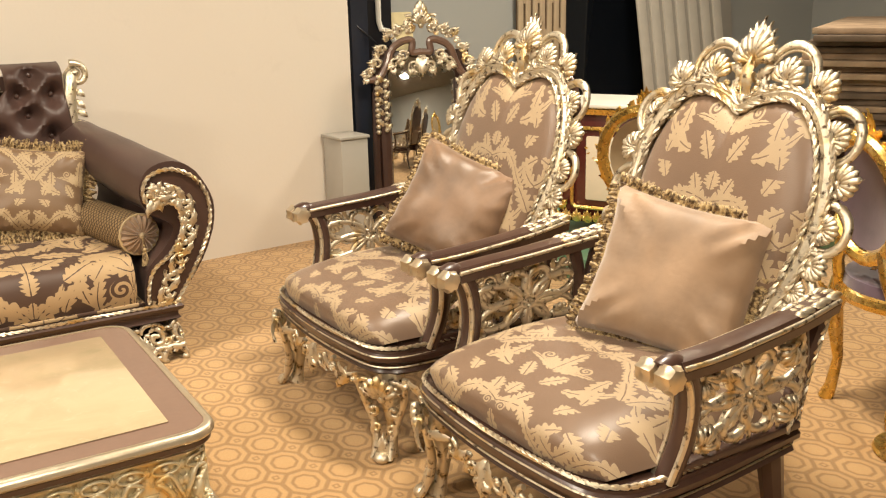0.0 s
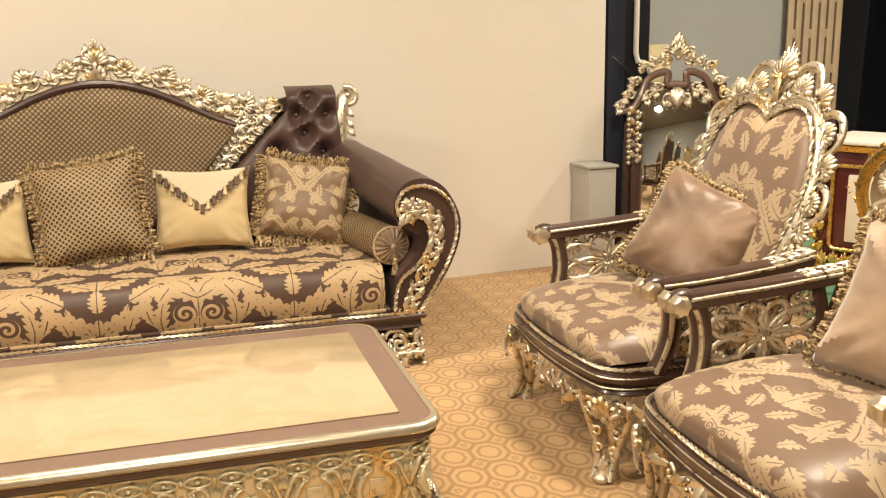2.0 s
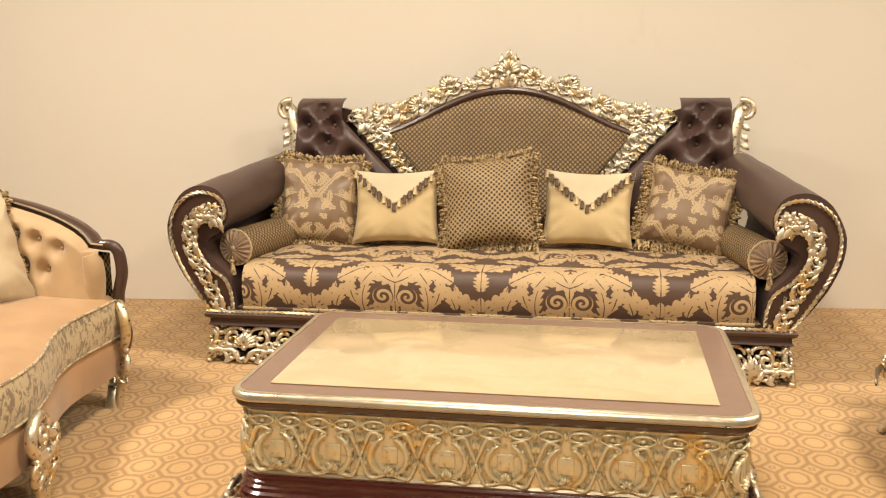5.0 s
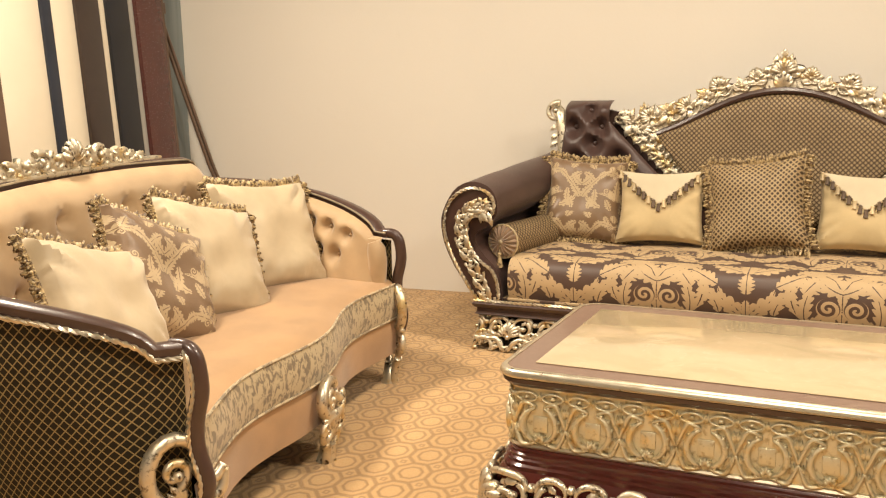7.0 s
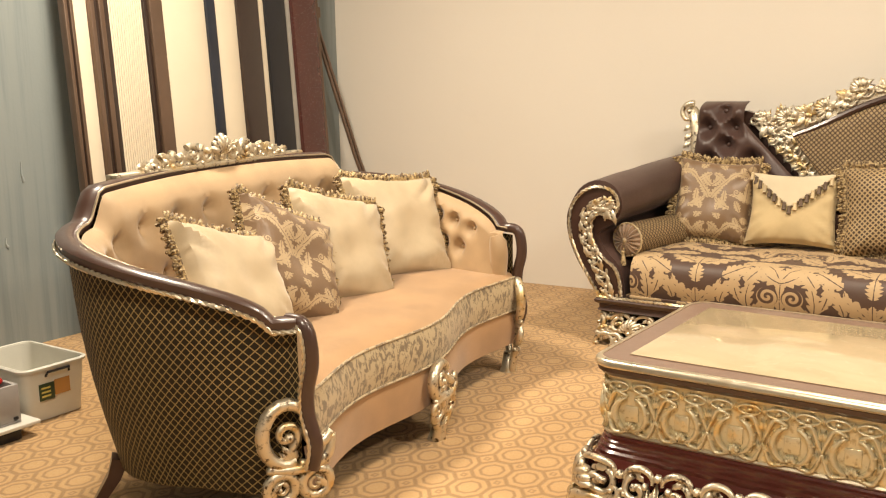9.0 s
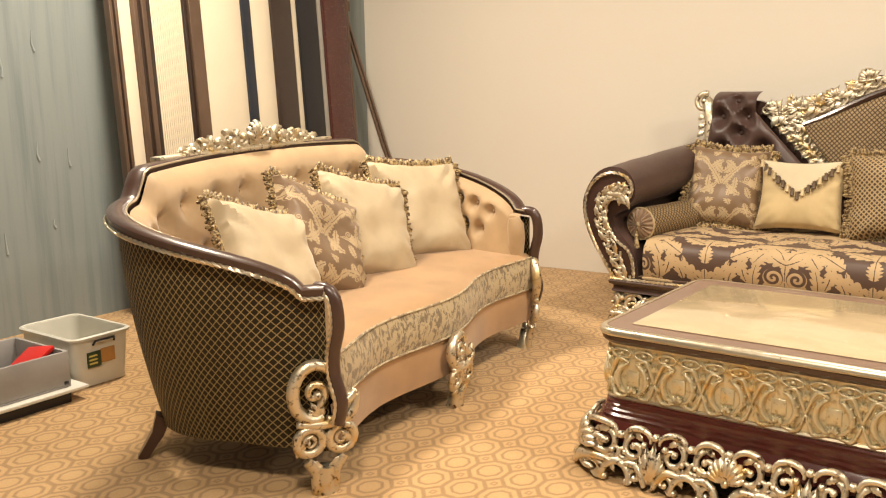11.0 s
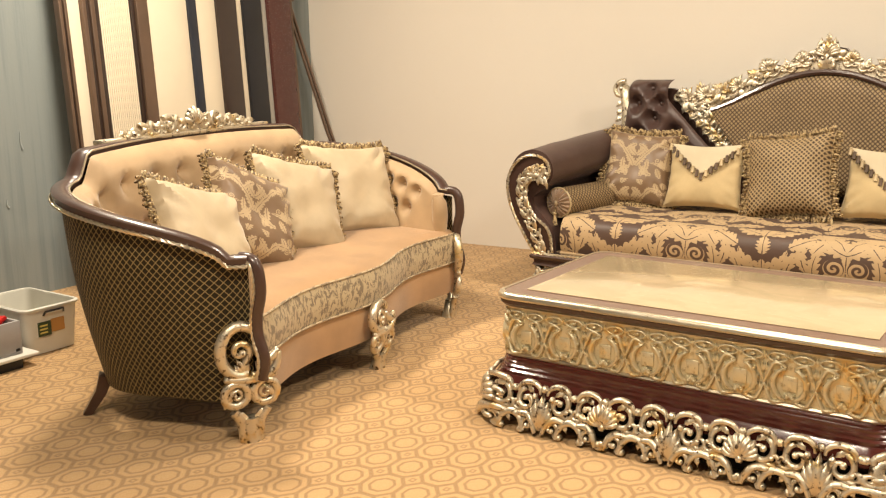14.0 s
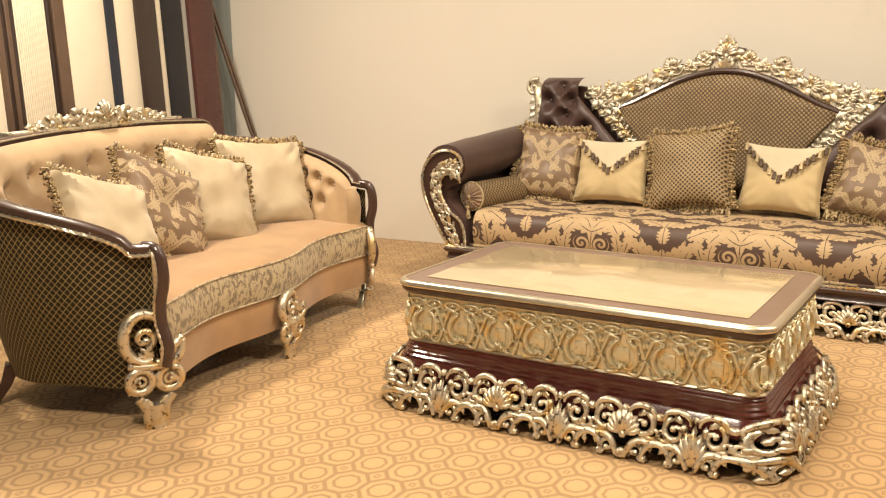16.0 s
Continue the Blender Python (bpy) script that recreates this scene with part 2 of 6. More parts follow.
SATIN = cloth("brown_satin", (0.068, 0.036, 0.029), 0.40, 0.05, 0.15, 0.10)
SEATDAM = damask("dark_damask", (0.082, 0.046, 0.032), (0.47, 0.33, 0.18), 0.74, 0.40, 1.0, 0.48, 0.08, BIGSPRAY, BIGCURLS, 0.10, 0.006)
CHAIRDAM = damask("chair_damask", (0.185, 0.118, 0.078), (0.42, 0.31, 0.19), 0.496, 0.352, 0.8, 0.36, 0.12, grow=0.0025)
PILLDAM = damask("pillow_damask", (0.185, 0.112, 0.060), (0.45, 0.33, 0.19), 0.372, 0.264, 0.6, 0.40, 0.15, grow=0.002)
NET = diamond("net_weave", (0.33, 0.235, 0.125), (0.075, 0.045, 0.026), 0.024, 0.21)
NETDARK = diamond("dark_trellis", (0.016, 0.012, 0.006), (0.33, 0.235, 0.10), 0.0285, 0.105, 0.6)
NETBOLD = diamond("bold_net_weave", (0.060, 0.036, 0.020), (0.40, 0.285, 0.15), 0.0255, 0.24)
VELVET = cloth("tan_velvet", (0.365, 0.205, 0.088), 0.62, 0.35, 0.14)
VELVETB = cloth("pale_tan_velvet", (0.43, 0.285, 0.15), 0.6, 0.35, 0.12)
CREAM = cloth("cream_satin", (0.47, 0.365, 0.23), 0.5, 0.3, 0.12, 0.35)
YELLOW = cloth("pale_yellow_linen", (0.52, 0.39, 0.205), 0.75, 0.2, 0.12)
IVORY = cloth("ivory_linen", (0.58, 0.49, 0.34), 0.75, 0.2, 0.08)
DEEPTAN = cloth("deep_tan_satin", (0.215, 0.130, 0.078), 0.42, 0.35, 0.3, 0.35)
TAN = cloth("tan_satin", (0.32, 0.205, 0.122), 0.55, 0.7, 0.28, 0.35)
FRN = Nodes("brown_fringe")
FRINGE = FRN.done(FRN.mix(FRN.ramp(FRN.noise(FRN.obj(), 90, 2), 0.38, 0.62), (0.10, 0.058, 0.028), (0.50, 0.37, 0.19)), 0.6)
ROPE = cloth("gold_cord", (0.55, 0.42, 0.24), 0.4, 0.2, 0.35)
TASSEL = cloth("brown_tassel", (0.10, 0.06, 0.032), 0.6, 0.3, 0.3)
# Near black for painted shade in recesses and for the loveseat's underside.
BLACK = plain("recess_black", (0.012, 0.010, 0.009), 0.8)


def marble_material():
    n = Nodes("cream_marble")
    o = n.obj()
    a = n.noise(o, 5, 6, 0.6, 1.2)
    b = n.noise(o, 26, 5, 0.65, 0.8)
    col = n.mix(n.ramp(a, 0.35, 0.7), (0.50, 0.385, 0.245), (0.42, 0.34, 0.21))
    col = n.mix(n.m("MULTIPLY", n.ramp(b, 0.55, 0.75), 0.35), col, (0.57, 0.48, 0.34))
    return n.done(col, 0.10, 0.0, Coat_Weight=0.3, Coat_Roughness=0.05)


MARBLE = marble_material()


def jacquard_material():
    n = Nodes("grey_gold_jacquard")
    u, v, uvw = n.uv()
    a = n.noise(n.vec(n.m("MULTIPLY", u, 1.6), v), 34, 5, 0.65, 0.6)
    b = n.noise(uvw, 9, 3)
    f = n.ramp(n.m("ADD", a, n.m("MULTIPLY", n.m("SUBTRACT", b, 0.5), 0.25)), 0.49, 0.56)
    col = n.mix(f, (0.48, 0.38, 0.235), (0.20, 0.15, 0.095))
    n.bump(a, 0.3, 0.002)
    return n.done(col, 0.55, 0.0, Sheen_Weight=0.2)


JACQ = jacquard_material()


def wall_material(name, a, b, stain, runs=0.0):
    n = Nodes(name)
    o = n.obj()
    g = n.noise(o, 0.8, 4)
    f = n.noise(o, 60, 4)
    s = n.ramp(n.noise(o, 2.3, 6, 0.7, 0.6), 0.62, 0.75)
    col = n.mix(n.m("MULTIPLY", s, 0.25), n.mix(g, a, b), stain)
    if runs:
        mp = n.node("ShaderNodeMapping")
        n.put(mp.inputs["Vector"], o)
        mp.inputs["Scale"].default_value = (9.0, 9.0, 0.35)
        col = n.mix(n.m("MULTIPLY", n.ramp(n.noise(mp.outputs[0], 1.6, 5, 0.65), 0.42, 0.66), runs), col, stain)
    n.bump(f, 0.12, 0.004)
    return n.done(col, 0.75, 0.0)


WALLW = wall_material("white_wall_paint", (0.70, 0.64, 0.56), (0.76, 0.70, 0.62), (0.60, 0.54, 0.47))
WALLT = wall_material("teal_grey_wall_paint", (0.215, 0.243, 0.240), (0.265, 0.290, 0.285), (0.15, 0.18, 0.19), 0.7)
WALLG = wall_material("grey_blue_wall_paint", (0.42, 0.45, 0.45), (0.50, 0.52, 0.51), (0.34, 0.37, 0.38))
CEILM = plain("ceiling_paint", (0.24, 0.225, 0.20), 0.8, 0.0, 0.05)

# ---- mesh tools ----


class M:
    """Vertices, faces and loop coordinates of one part."""

    def __init__(self):
        self.v, self.f, self.uv = [], [], []

    def mark(self):
        return len(self.v)

    def face(self, idx, uv=None):
        self.f.append(tuple(idx))
        self.uv.append(uv if uv else [(0.0, 0.0)] * len(idx))

    def warp(self, start, fn):
        for i in range(start, len(self.v)):
            self.v[i] = tuple(fn(*self.v[i]))

    def grid(self, fn, nu, nv, su=1.0, sv=1.0, loop_u=False, uvfn=None, flip=False):
        """A sheet fn(s, t), s and t from 0 to 1."""
        b = len(self.v)
        cols = nu if loop_u else nu + 1
        for j in range(nv + 1):
            for i in range(cols):
                self.v.append(tuple(fn(i / nu, j / nv)))
        for j in range(nv):
            for i in range(nu):
                i2 = (i + 1) % cols
                q = [b + j * cols + i, b + j * cols + i2, b + (j + 1) * cols + i2, b + (j + 1) * cols + i]
                st = [(i / nu, j / nv), ((i + 1) / nu, j / nv), ((i + 1) / nu, (j + 1) / nv), (i / nu, (j + 1) / nv)]
                uv = [uvfn(*k) for k in st] if uvfn else [(k[0] * su, k[1] * sv) for k in st]
                if flip:
                    q.reverse(), uv.reverse()
                self.face(q, uv)

    def tube(self, pts, radii, n=8, closed=False, caps=True, flat=1.0):
        """A round bar along pts."""
        P = [Vector(p) for p in pts]
        k = len(P)
        if not isinstance(radii, (list, tuple)):
            radii = [radii] * k
        b = len(self.v)
        up = None
        run = 0.0
        for i in range(k):
            t = (P[(i + 1) % k] - P[i - 1]) if closed else (P[min(i + 1, k - 1)] - P[max(i - 1, 0)])
            if t.length < 1e-9:
                t = Vector((0, 0, 1))
            t.normalize()
            if up is None:
                up = Vector((0, 0, 1)) if abs(t.z) < 0.9 else Vector((0, 1, 0))
            up = up - t * up.dot(t)
            if up.length < 1e-6:
                up = t.orthogonal()
            up.normalize()
            side = t.cross(up)
            for j in range(n):
                a = 2 * math.pi * j / n
                self.v.append(tuple(P[i] + side * (math.cos(a) * radii[i]) + up * (math.sin(a) * radii[i] * flat)))
        for i in range(k if closed else k - 1):
            i2 = (i + 1) % k
            l0, l1 = run, run + (P[i2] - P[i]).length
            run = l1
            for j in range(n):
                j2 = (j + 1) % n
                c0, c1 = j / n * radii[i] * 6.28, (j + 1) / n * radii[i] * 6.28
                self.face([b + i * n + j, b + i * n + j2, b + i2 * n + j2, b + i2 * n + j], [(c0, l0), (c1, l0), (c1, l1), (c0, l1)])
        if caps and not closed:
            self.face([b + j for j in reversed(range(n))])
            self.face([b + (k - 1) * n + j for j in range(n)])

    def ball(self, c, rx, ry=None, rz=None, n=8, m=5):
        ry, rz = ry or rx, rz or rx
        b = len(self.v)
        self.v.append((c[0], c[1], c[2] + rz))
        for i in range(1, m):
            a = math.pi * i / m
            for j in range(n):
                t = 2 * math.pi * j / n
                self.v.append((c[0] + rx * math.sin(a) * math.cos(t), c[1] + ry * math.sin(a) * math.sin(t), c[2] + rz * math.cos(a)))
        self.v.append((c[0], c[1], c[2] - rz))
        last = len(self.v) - 1
        for j in range(n):
            j2 = (j + 1) % n
            self.face([b, b + 1 + j, b + 1 + j2])
            for i in range(m - 2):
                r0, r1 = b + 1 + i * n, b + 1 + (i + 1) * n
                self.face([r0 + j, r1 + j, r1 + j2, r0 + j2])
            r0 = b + 1 + (m - 2) * n
            self.face([r0 + j, last, r0 + j2])

    def lathe(self, prof, n=20, c=(0, 0, 0), caps=True):
        """prof: (radius, z) upwards."""
        b = len(self.v)
        for r, z in prof:
            for j in range(n):
                a = 2 * math.pi * j / n
                self.v.append((c[0] + r * math.cos(a), c[1] + r * math.sin(a), c[2] + z))
        for i in range(len(prof) - 1):
            for j in range(n):
                j2 = (j + 1) % n
                self.face([b + i * n + j, b + i * n + j2, b + (i + 1) * n + j2, b + (i + 1) * n + j])
        if caps:
            self.face([b + j for j in reversed(range(n))])
            self.face([b + (len(prof) - 1) * n + j for j in range(n)])

    def box(self, x0, y0, z0, x1, y1, z1, r=0.004):
        """A box with rounded edges."""
        r = min(r, (x1 - x0) / 2.01, (y1 - y0) / 2.01, (z1 - z0) / 2.01)
        bm = bmesh.new()
        bmesh.ops.create_cube(bm, size=1.0)
        for v in bm.verts:
            v.co = (x0 + (v.co.x + 0.5) * (x1 - x0), y0 + (v.co.y + 0.5) * (y1 - y0), z0 + (v.co.z + 0.5) * (z1 - z0))
        if r > 0.0005:
            bmesh.ops.bevel(bm, geom=bm.edges[:], offset=r, segments=2, affect="EDGES", profile=0.5)
        b = len(self.v)
        bm.verts.index_update()
        for v in bm.verts:
            self.v.append(tuple(v.co))
        for f in bm.faces:
            uv = []
            ax = max(range(3), key=lambda k: abs(f.normal[k]))
            for v in f.verts:
                uv.append((v.co.y, v.co.z) if ax == 0 else (v.co.x, v.co.z) if ax == 1 else (v.co.x, v.co.y))
            self.face([b + v.index for v in f.verts], uv)
        bm.free()

    def sweep(self, prof, path, closed=False, normal=None, up=(0, 0, 1), prof_closed=True):
        """Carry prof (out, up) along path; out is to the right of the way, seen from above."""
        P = [Vector(p) for p in path]
        k, n = len(P), len(prof)
        b = len(self.v)
        U = Vector(up)
        dist = [0.0]
        for i in range(k):
            dist.append(dist[-1] + (P[(i + 1) % k] - P[i]).length)
            d1 = (P[(i + 1) % k] - P[i]) if closed or i < k - 1 else P[i] - P[i - 1]
            d0 = (P[i] - P[i - 1]) if closed or i > 0 else d1
            d0, d1 = d0.normalized(), d1.normalized()
            t = (d0 + d1).normalized()
            side = t.cross(U).normalized()
            w = 1.0 / max(0.5, side.dot(d1.cross(U).normalized()))
            for o, h in prof:
                self.v.append(tuple(P[i] + side * (o * w) + U * h))
        pl = [0.0]
        for j in range(n):
            a, c = prof[j], prof[(j + 1) % n]
            pl.append(pl[-1] + math.hypot(c[0] - a[0], c[1] - a[1]))
        for i in range(k if closed else k - 1):
            i2 = (i + 1) % k
            for j in range(n if prof_closed else n - 1):
                j2 = (j + 1) % n
                self.face([b + i * n + j, b + i2 * n + j, b + i2 * n + j2, b + i * n + j2], [(dist[i], pl[j]), (dist[i + 1], pl[j]), (dist[i + 1], pl[j + 1]), (dist[i], pl[j + 1])])
        if not closed and prof_closed:
            self.face([b + j for j in range(n)])
            self.face([b + (k - 1) * n + j for j in reversed(range(n))])

    def prism(self, poly, y0, y1, bevel=0.0):
        """A flat plate: poly of (x, z), from y0 to y1."""
        n = len(poly)
        b = len(self.v)
        for y in (y0, y1):
            for x, z in poly:
                self.v.append((x, y, z))
        for j in range(n):
            j2 = (j + 1) % n
            self.face([b + j, b + j2, b + n + j2, b + n + j])
        self.face([b + j for j in reversed(range(n))], [(poly[j][0], poly[j][1]) for j in reversed(range(n))])
        self.face([b + n + j for j in range(n)], [(poly[j][0], poly[j][1]) for j in range(n)])


def part(name, m, material, parent=None, label="", sharp=40.0, fix=True):
    me = bpy.data.meshes.new(name)
    me.from_pydata(m.v, [], m.f)
    lay = me.uv_layers.new(name="UVMap")
    flat = [c for f in m.uv for q in f for c in q]
    lay.data.foreach_set("uv", flat)
    me.materials.append(material)
    me.polygons.foreach_set("use_smooth", [True] * len(me.polygons))
    if fix:
        bm = bmesh.new()
        bm.from_mesh(me)
        bmesh.ops.recalc_face_normals(bm, faces=bm.faces[:])
        bm.to_mesh(me)
        bm.free()
    me.set_sharp_from_angle(angle=radians(sharp if fix else 85.0))
    me.update()
    ob = new(name, me)
    if parent:
        ob.parent = parent
    if label:
        ob["label"] = label
    return ob


def thing(name, m, label, category, group=""):
    ob = new(name)
    ob.empty_display_size = 0.1
    ob.matrix_world = m
    ob.matrix_basis = m
    return tagged(ob, label, category, group)


# ---- carved ornament: drawn flat, x to the right, y up, z towards the viewer ----


def volute(m, x, y, r, a0, turn, w, sides=8, seg=16):
    """A spiral bar that winds in from radius r, with a boss at its eye."""
    pts, rad = [], []
    for i in range(seg + 1):
        s = i / seg
        a = a0 + turn * s
        q = r * (1 - 0.78 * s)
        pts.append((x + q * math.cos(a), y + q * math.sin(a), w * (0.4 + 0.8 * s)))
        rad.append(w * (1.0 - 0.45 * s))
    m.tube(pts, rad, sides)
    m.ball(pts[-1], w * 1.05, n=6, m=4)


def smooth(P, n):
    """A smooth curve through points (Catmull-Rom)."""
    P = [Vector(p) for p in P]
    out = []
    for i in range(len(P) - 1):
        a, b, c, d = P[max(i - 1, 0)], P[i], P[i + 1], P[min(i + 2, len(P) - 1)]
        for k in range(n):
            t = k / n
            out.append(0.5 * (2 * b + (c - a) * t + (2 * a - 5 * b + 4 * c - d) * t * t + (3 * b - a - 3 * c + d) * t ** 3))
    out.append(P[-1])
    return out


def bar(m, pts, w0, w1, sides=8):
    if len(pts) < 8:
        pts = smooth([(p[0], p[1], p[2] if len(p) > 2 else 0.0) for p in pts], 4)
    k = len(pts)
    m.tube([(p[0], p[1], p[2] if len(p) > 2 else 0.0) for p in pts], [w0 + (w1 - w0) * math.sin(math.pi * i / (k - 1)) if w1 > w0 else w0 + (w1 - w0) * i / (k - 1) for i in range(k)], sides)


def arc(x, y, rx, ry, a0, a1, n=8, z=0.0):
    return [(x + rx * math.cos(a0 + (a1 - a0) * i / n), y + ry * math.sin(a0 + (a1 - a0) * i / n), z) for i in range(n + 1)]


def leaf(m, x, y, ang, length, width, lift=0.3, curl=0.0):
    """A pointed, ridged leaf with a notched edge."""
    ns = 7
    b = len(m.v)
    for i in range(ns + 1):
        s = i / ns
        a = ang + curl * s
        cx = x + length * s * math.cos(ang + curl * s * 0.5)
        cy = y + length * s * math.sin(ang + curl * s * 0.5)
        wv = width * math.sin(math.pi * min(1, s * 0.88 + 0.12)) ** 0.75 * (1.0 if i % 2 else 0.72)
        z = lift * length * math.sin(math.pi * s * 0.8) * 0.6
        nx, ny = -math.sin(a), math.cos(a)
        th = width * 0.35
        m.v.append((cx + nx * wv, cy + ny * wv, z - th * 0.2))
        m.v.append((cx, cy, z + th))
        m.v.append((cx - nx * wv, cy - ny * wv, z - th * 0.2))
        m.v.append((cx, cy, z - th * 0.9))
    for i in range(ns):
        for j in range(4):
            j2 = (j + 1) % 4
            m.face([b + i * 4 + j, b + i * 4 + j2, b + i * 4 + 4 + j2, b + i * 4 + 4 + j])


def shell(m, x, y, r, ang, spread=2.2, n=7, lift=0.35):
    """A fan of rounded ribs."""
    for i in range(n):
        a = ang + spread * ((i + 0.5) / n - 0.5)
        L = r * (1.0 - 0.25 * abs((i + 0.5) / n - 0.5) * 2)
        w = spread * r / n * 0.52
        pts = [(x + L * s * math.cos(a), y + L * s * math.sin(a), r * lift * math.sin(math.pi * (0.1 + 0.75 * s))) for s in (0.1, 0.4, 0.7, 0.92, 1.0)]
        m.tube(pts, [w * 0.28, w * 0.62, w * 0.95, w * 0.85, w * 0.3], 6)
    m.ball((x, y, r * 0.15), r * 0.2, r * 0.2, r * 0.16, 6, 4)


def acanthus(m, x, y, ang, length, lobes=5, spread=1.9):
    for i in range(lobes):
        d = ((i + 0.5) / lobes - 0.5)
        leaf(m, x, y, ang + spread * d, length * (1 - 0.9 * abs(d)), length * 0.16, 0.35, -d * 1.4)


def flower(m, x, y, r, petals=6):
    for i in range(petals):
        a = 2 * math.pi * i / petals
        leaf(m, x, y, a, r, r * 0.33, 0.45)
    m.ball((x, y, r * 0.35), r * 0.26, n=8, m=5)


def beads(m, pts, r, step, sides=5):
    """A twisted cord drawn as short slanted lumps along pts."""
    P = [Vector(p) for p in pts]
    acc = 0.0
    for a, c in zip(P, P[1:]):
        L = (c - a).length
        while acc < L:
            q = a + (c - a) * (acc / L)
            m.ball(q, r, n=sides, m=4)
            acc += step
        acc -= L


def cord(m, pts, r, step, sides=4):
    """A two-strand twist."""
    P = [Vector(p) for p in pts]
    L = [0.0]
    for a, c in zip(P, P[1:]):
        L.append(L[-1] + (c - a).length)
    n = max(4, int(L[-1] / step))
    out = [[], []]
    j = 0
    for i in range(n + 1):
        s = L[-1] * i / n
        while j < len(P) - 2 and L[j + 1] < s:
            j += 1
        t = (P[j + 1] - P[j])
        q = P[j] + t * ((s - L[j]) / max(1e-9, t.length))
        t.normalize()
        u = t.orthogonal().normalized() if abs(t.z) > 0.95 else t.cross(Vector((0, 0, 1))).normalized()
        w = t.cross(u)
        a = i * math.pi / 2
        for k in (0, 1):
            out[k].append(q + (u * math.cos(a + k * math.pi) + w * math.sin(a + k * math.pi)) * r * 0.5)
    for k in (0, 1):
        m.tube(out[k], r * 0.62, sides)


def pillow_mesh(w, h, t, wrinkle=0.022, seed=0.0, nu=26, nv=26, pinch=0.10):
    """A stuffed square cushion standing in the xz plane, with pulled-out corners."""
    m = M()

    def at(s, q, side):
        a, c = s * 2 - 1, q * 2 - 1
        bulge = max(0.0, (1 - a ** 4) * (1 - c ** 4)) ** 0.42
        x = a * w / 2 * (1 - pinch * (1 - c * c) * abs(a))
        z = c * h / 2 * (1 - pinch * (1 - a * a) * abs(c))
        e = noise.noise(Vector((x * 7 + seed, z * 7, side * 3 + seed))) * wrinkle
        rad = math.atan2(c, a)
        e += wrinkle * 0.6 * math.sin(rad * 14 + seed * 5) * max(0, math.hypot(a, c) - 0.55)
        cr = max(0.0, abs(a) - 0.25) * max(0.0, abs(c) - 0.25)
        e += wrinkle * 1.6 * cr * math.sin((abs(a) - abs(c)) * 16 + seed)
        return x, side * (bulge * t / 2 + e * bulge), z
    m.grid(lambda s, q: at(s, q, -1), nu, nv, w, h)
    m.grid(lambda s, q: at(s, q, 1), nu, nv, w, h, flip=True)
    return m


def pillow_outline(w, h, pinch=0.10, n=40):
    out = []
    for k in range(4):
        for i in range(n):
            s = -1 + 2 * i / n
            a, c = ((s, -1), (1, s), (-s, 1), (-1, -s))[k]
            out.append((a * w / 2 * (1 - pinch * (1 - c * c) * abs(a)), c * h / 2 * (1 - pinch * (1 - a * a) * abs(c))))
    return out


def fringe_mesh(w, h, length, pinch=0.10, n=34, seed=1):
    """Loose tufts sewn all round a cushion's seam."""
    rnd = random.Random(seed)
    m = M()
    out = pillow_outline(w, h, pinch, n)
    k = len(out)
    for i in range(k):
        x, z = out[i]
        x2, z2 = out[(i + 1) % k]
        tx, tz = x2 - x, z2 - z
        d = math.hypot(tx, tz) or 1
        nx, nz = tz / d, -tx / d
        for rep in range(3):
            f = rnd.random()
            px, pz = x + tx * f, z + tz * f
            L = length * rnd.uniform(0.75, 1.2)
            sx, sy = rnd.uniform(-0.45, 0.45), rnd.uniform(-0.6, 0.6)
            dx, dz = nx - sx * nz * 0.6, nz + sx * nx * 0.6
            m.tube([(px, 0, pz), (px + dx * L * 0.5, sy * L * 0.35, pz + dz * L * 0.5), (px + dx * L, sy * L * 0.8, pz + dz * L - abs(L) * 0.12)], [0.0045, 0.0075, 0.0050], 4)
    m.tube([(x, 0, z) for x, z in out], 0.005, 5, closed=True)
    return m


def pillow(m, w, h, t, material, label, fringe=0.028, seed=1, group="", flap=False):
    ob = thing("pillow", m, label, "pillow", group)
    pm = pillow_mesh(w, h, t, seed=seed * 1.7)
    part("cushion_cover", pm, material, ob)
    if fringe:
        part("fringe", fringe_mesh(w, h, fringe, seed=seed), FRINGE, ob, "brown fringe trim", fix=False)
    if flap:
        f = M()

        def at(s, q):
            x = (s - 0.5) * w * 0.98
            depth = h * 0.42 * (1 - abs(2 * s - 1))
            z = h / 2 * 0.965 - q * depth - 0.03 * (1 - (2 * s - 1) ** 2)
            a, c = min(0.999, abs(2 * x / w)), min(0.999, abs(2 * z / h))
            return x, -(max(0.0, (1 - a ** 4) * (1 - c ** 4)) ** 0.42 * t / 2 + 0.006), z
        f.grid(at, 20, 8, w, h * 0.4)
        fo_ = part("flap", f, IVORY, ob, "ivory pointed flap")
        e = M()
        for i in range(17):
            s = (i + 0.5) / 17
            x, y, z = at(s, 1.0)
            e = M()
            e.lathe([(0.002, -0.042), (0.0105, -0.040), (0.0075, -0.012), (0.0095, -0.006), (0.003, 0.0)], 7, (x, y - 0.006, z + 0.008))
            part("tassel", e, ROPE if i % 3 == 0 else TASSEL, fo_)
        e = M()
        cord(e, [at(i / 24, 1.0) for i in range(25)], 0.006, 0.009)
        part("flap_cord", e, FRINGE, fo_, "brown cord edging", fix=False)
    return ob
# ---- room ----
WSL = 0.075  # the back wall runs slightly off the sofa's line
WY = 0.985


def wall_y(x):
    return WY + WSL * x


def slab(name, poly, y0, y1, material, label):
    m = M()
    m.prism(poly, y0, y1)
    return tagged(part(name, m, material), label, "wall", kind="structure")


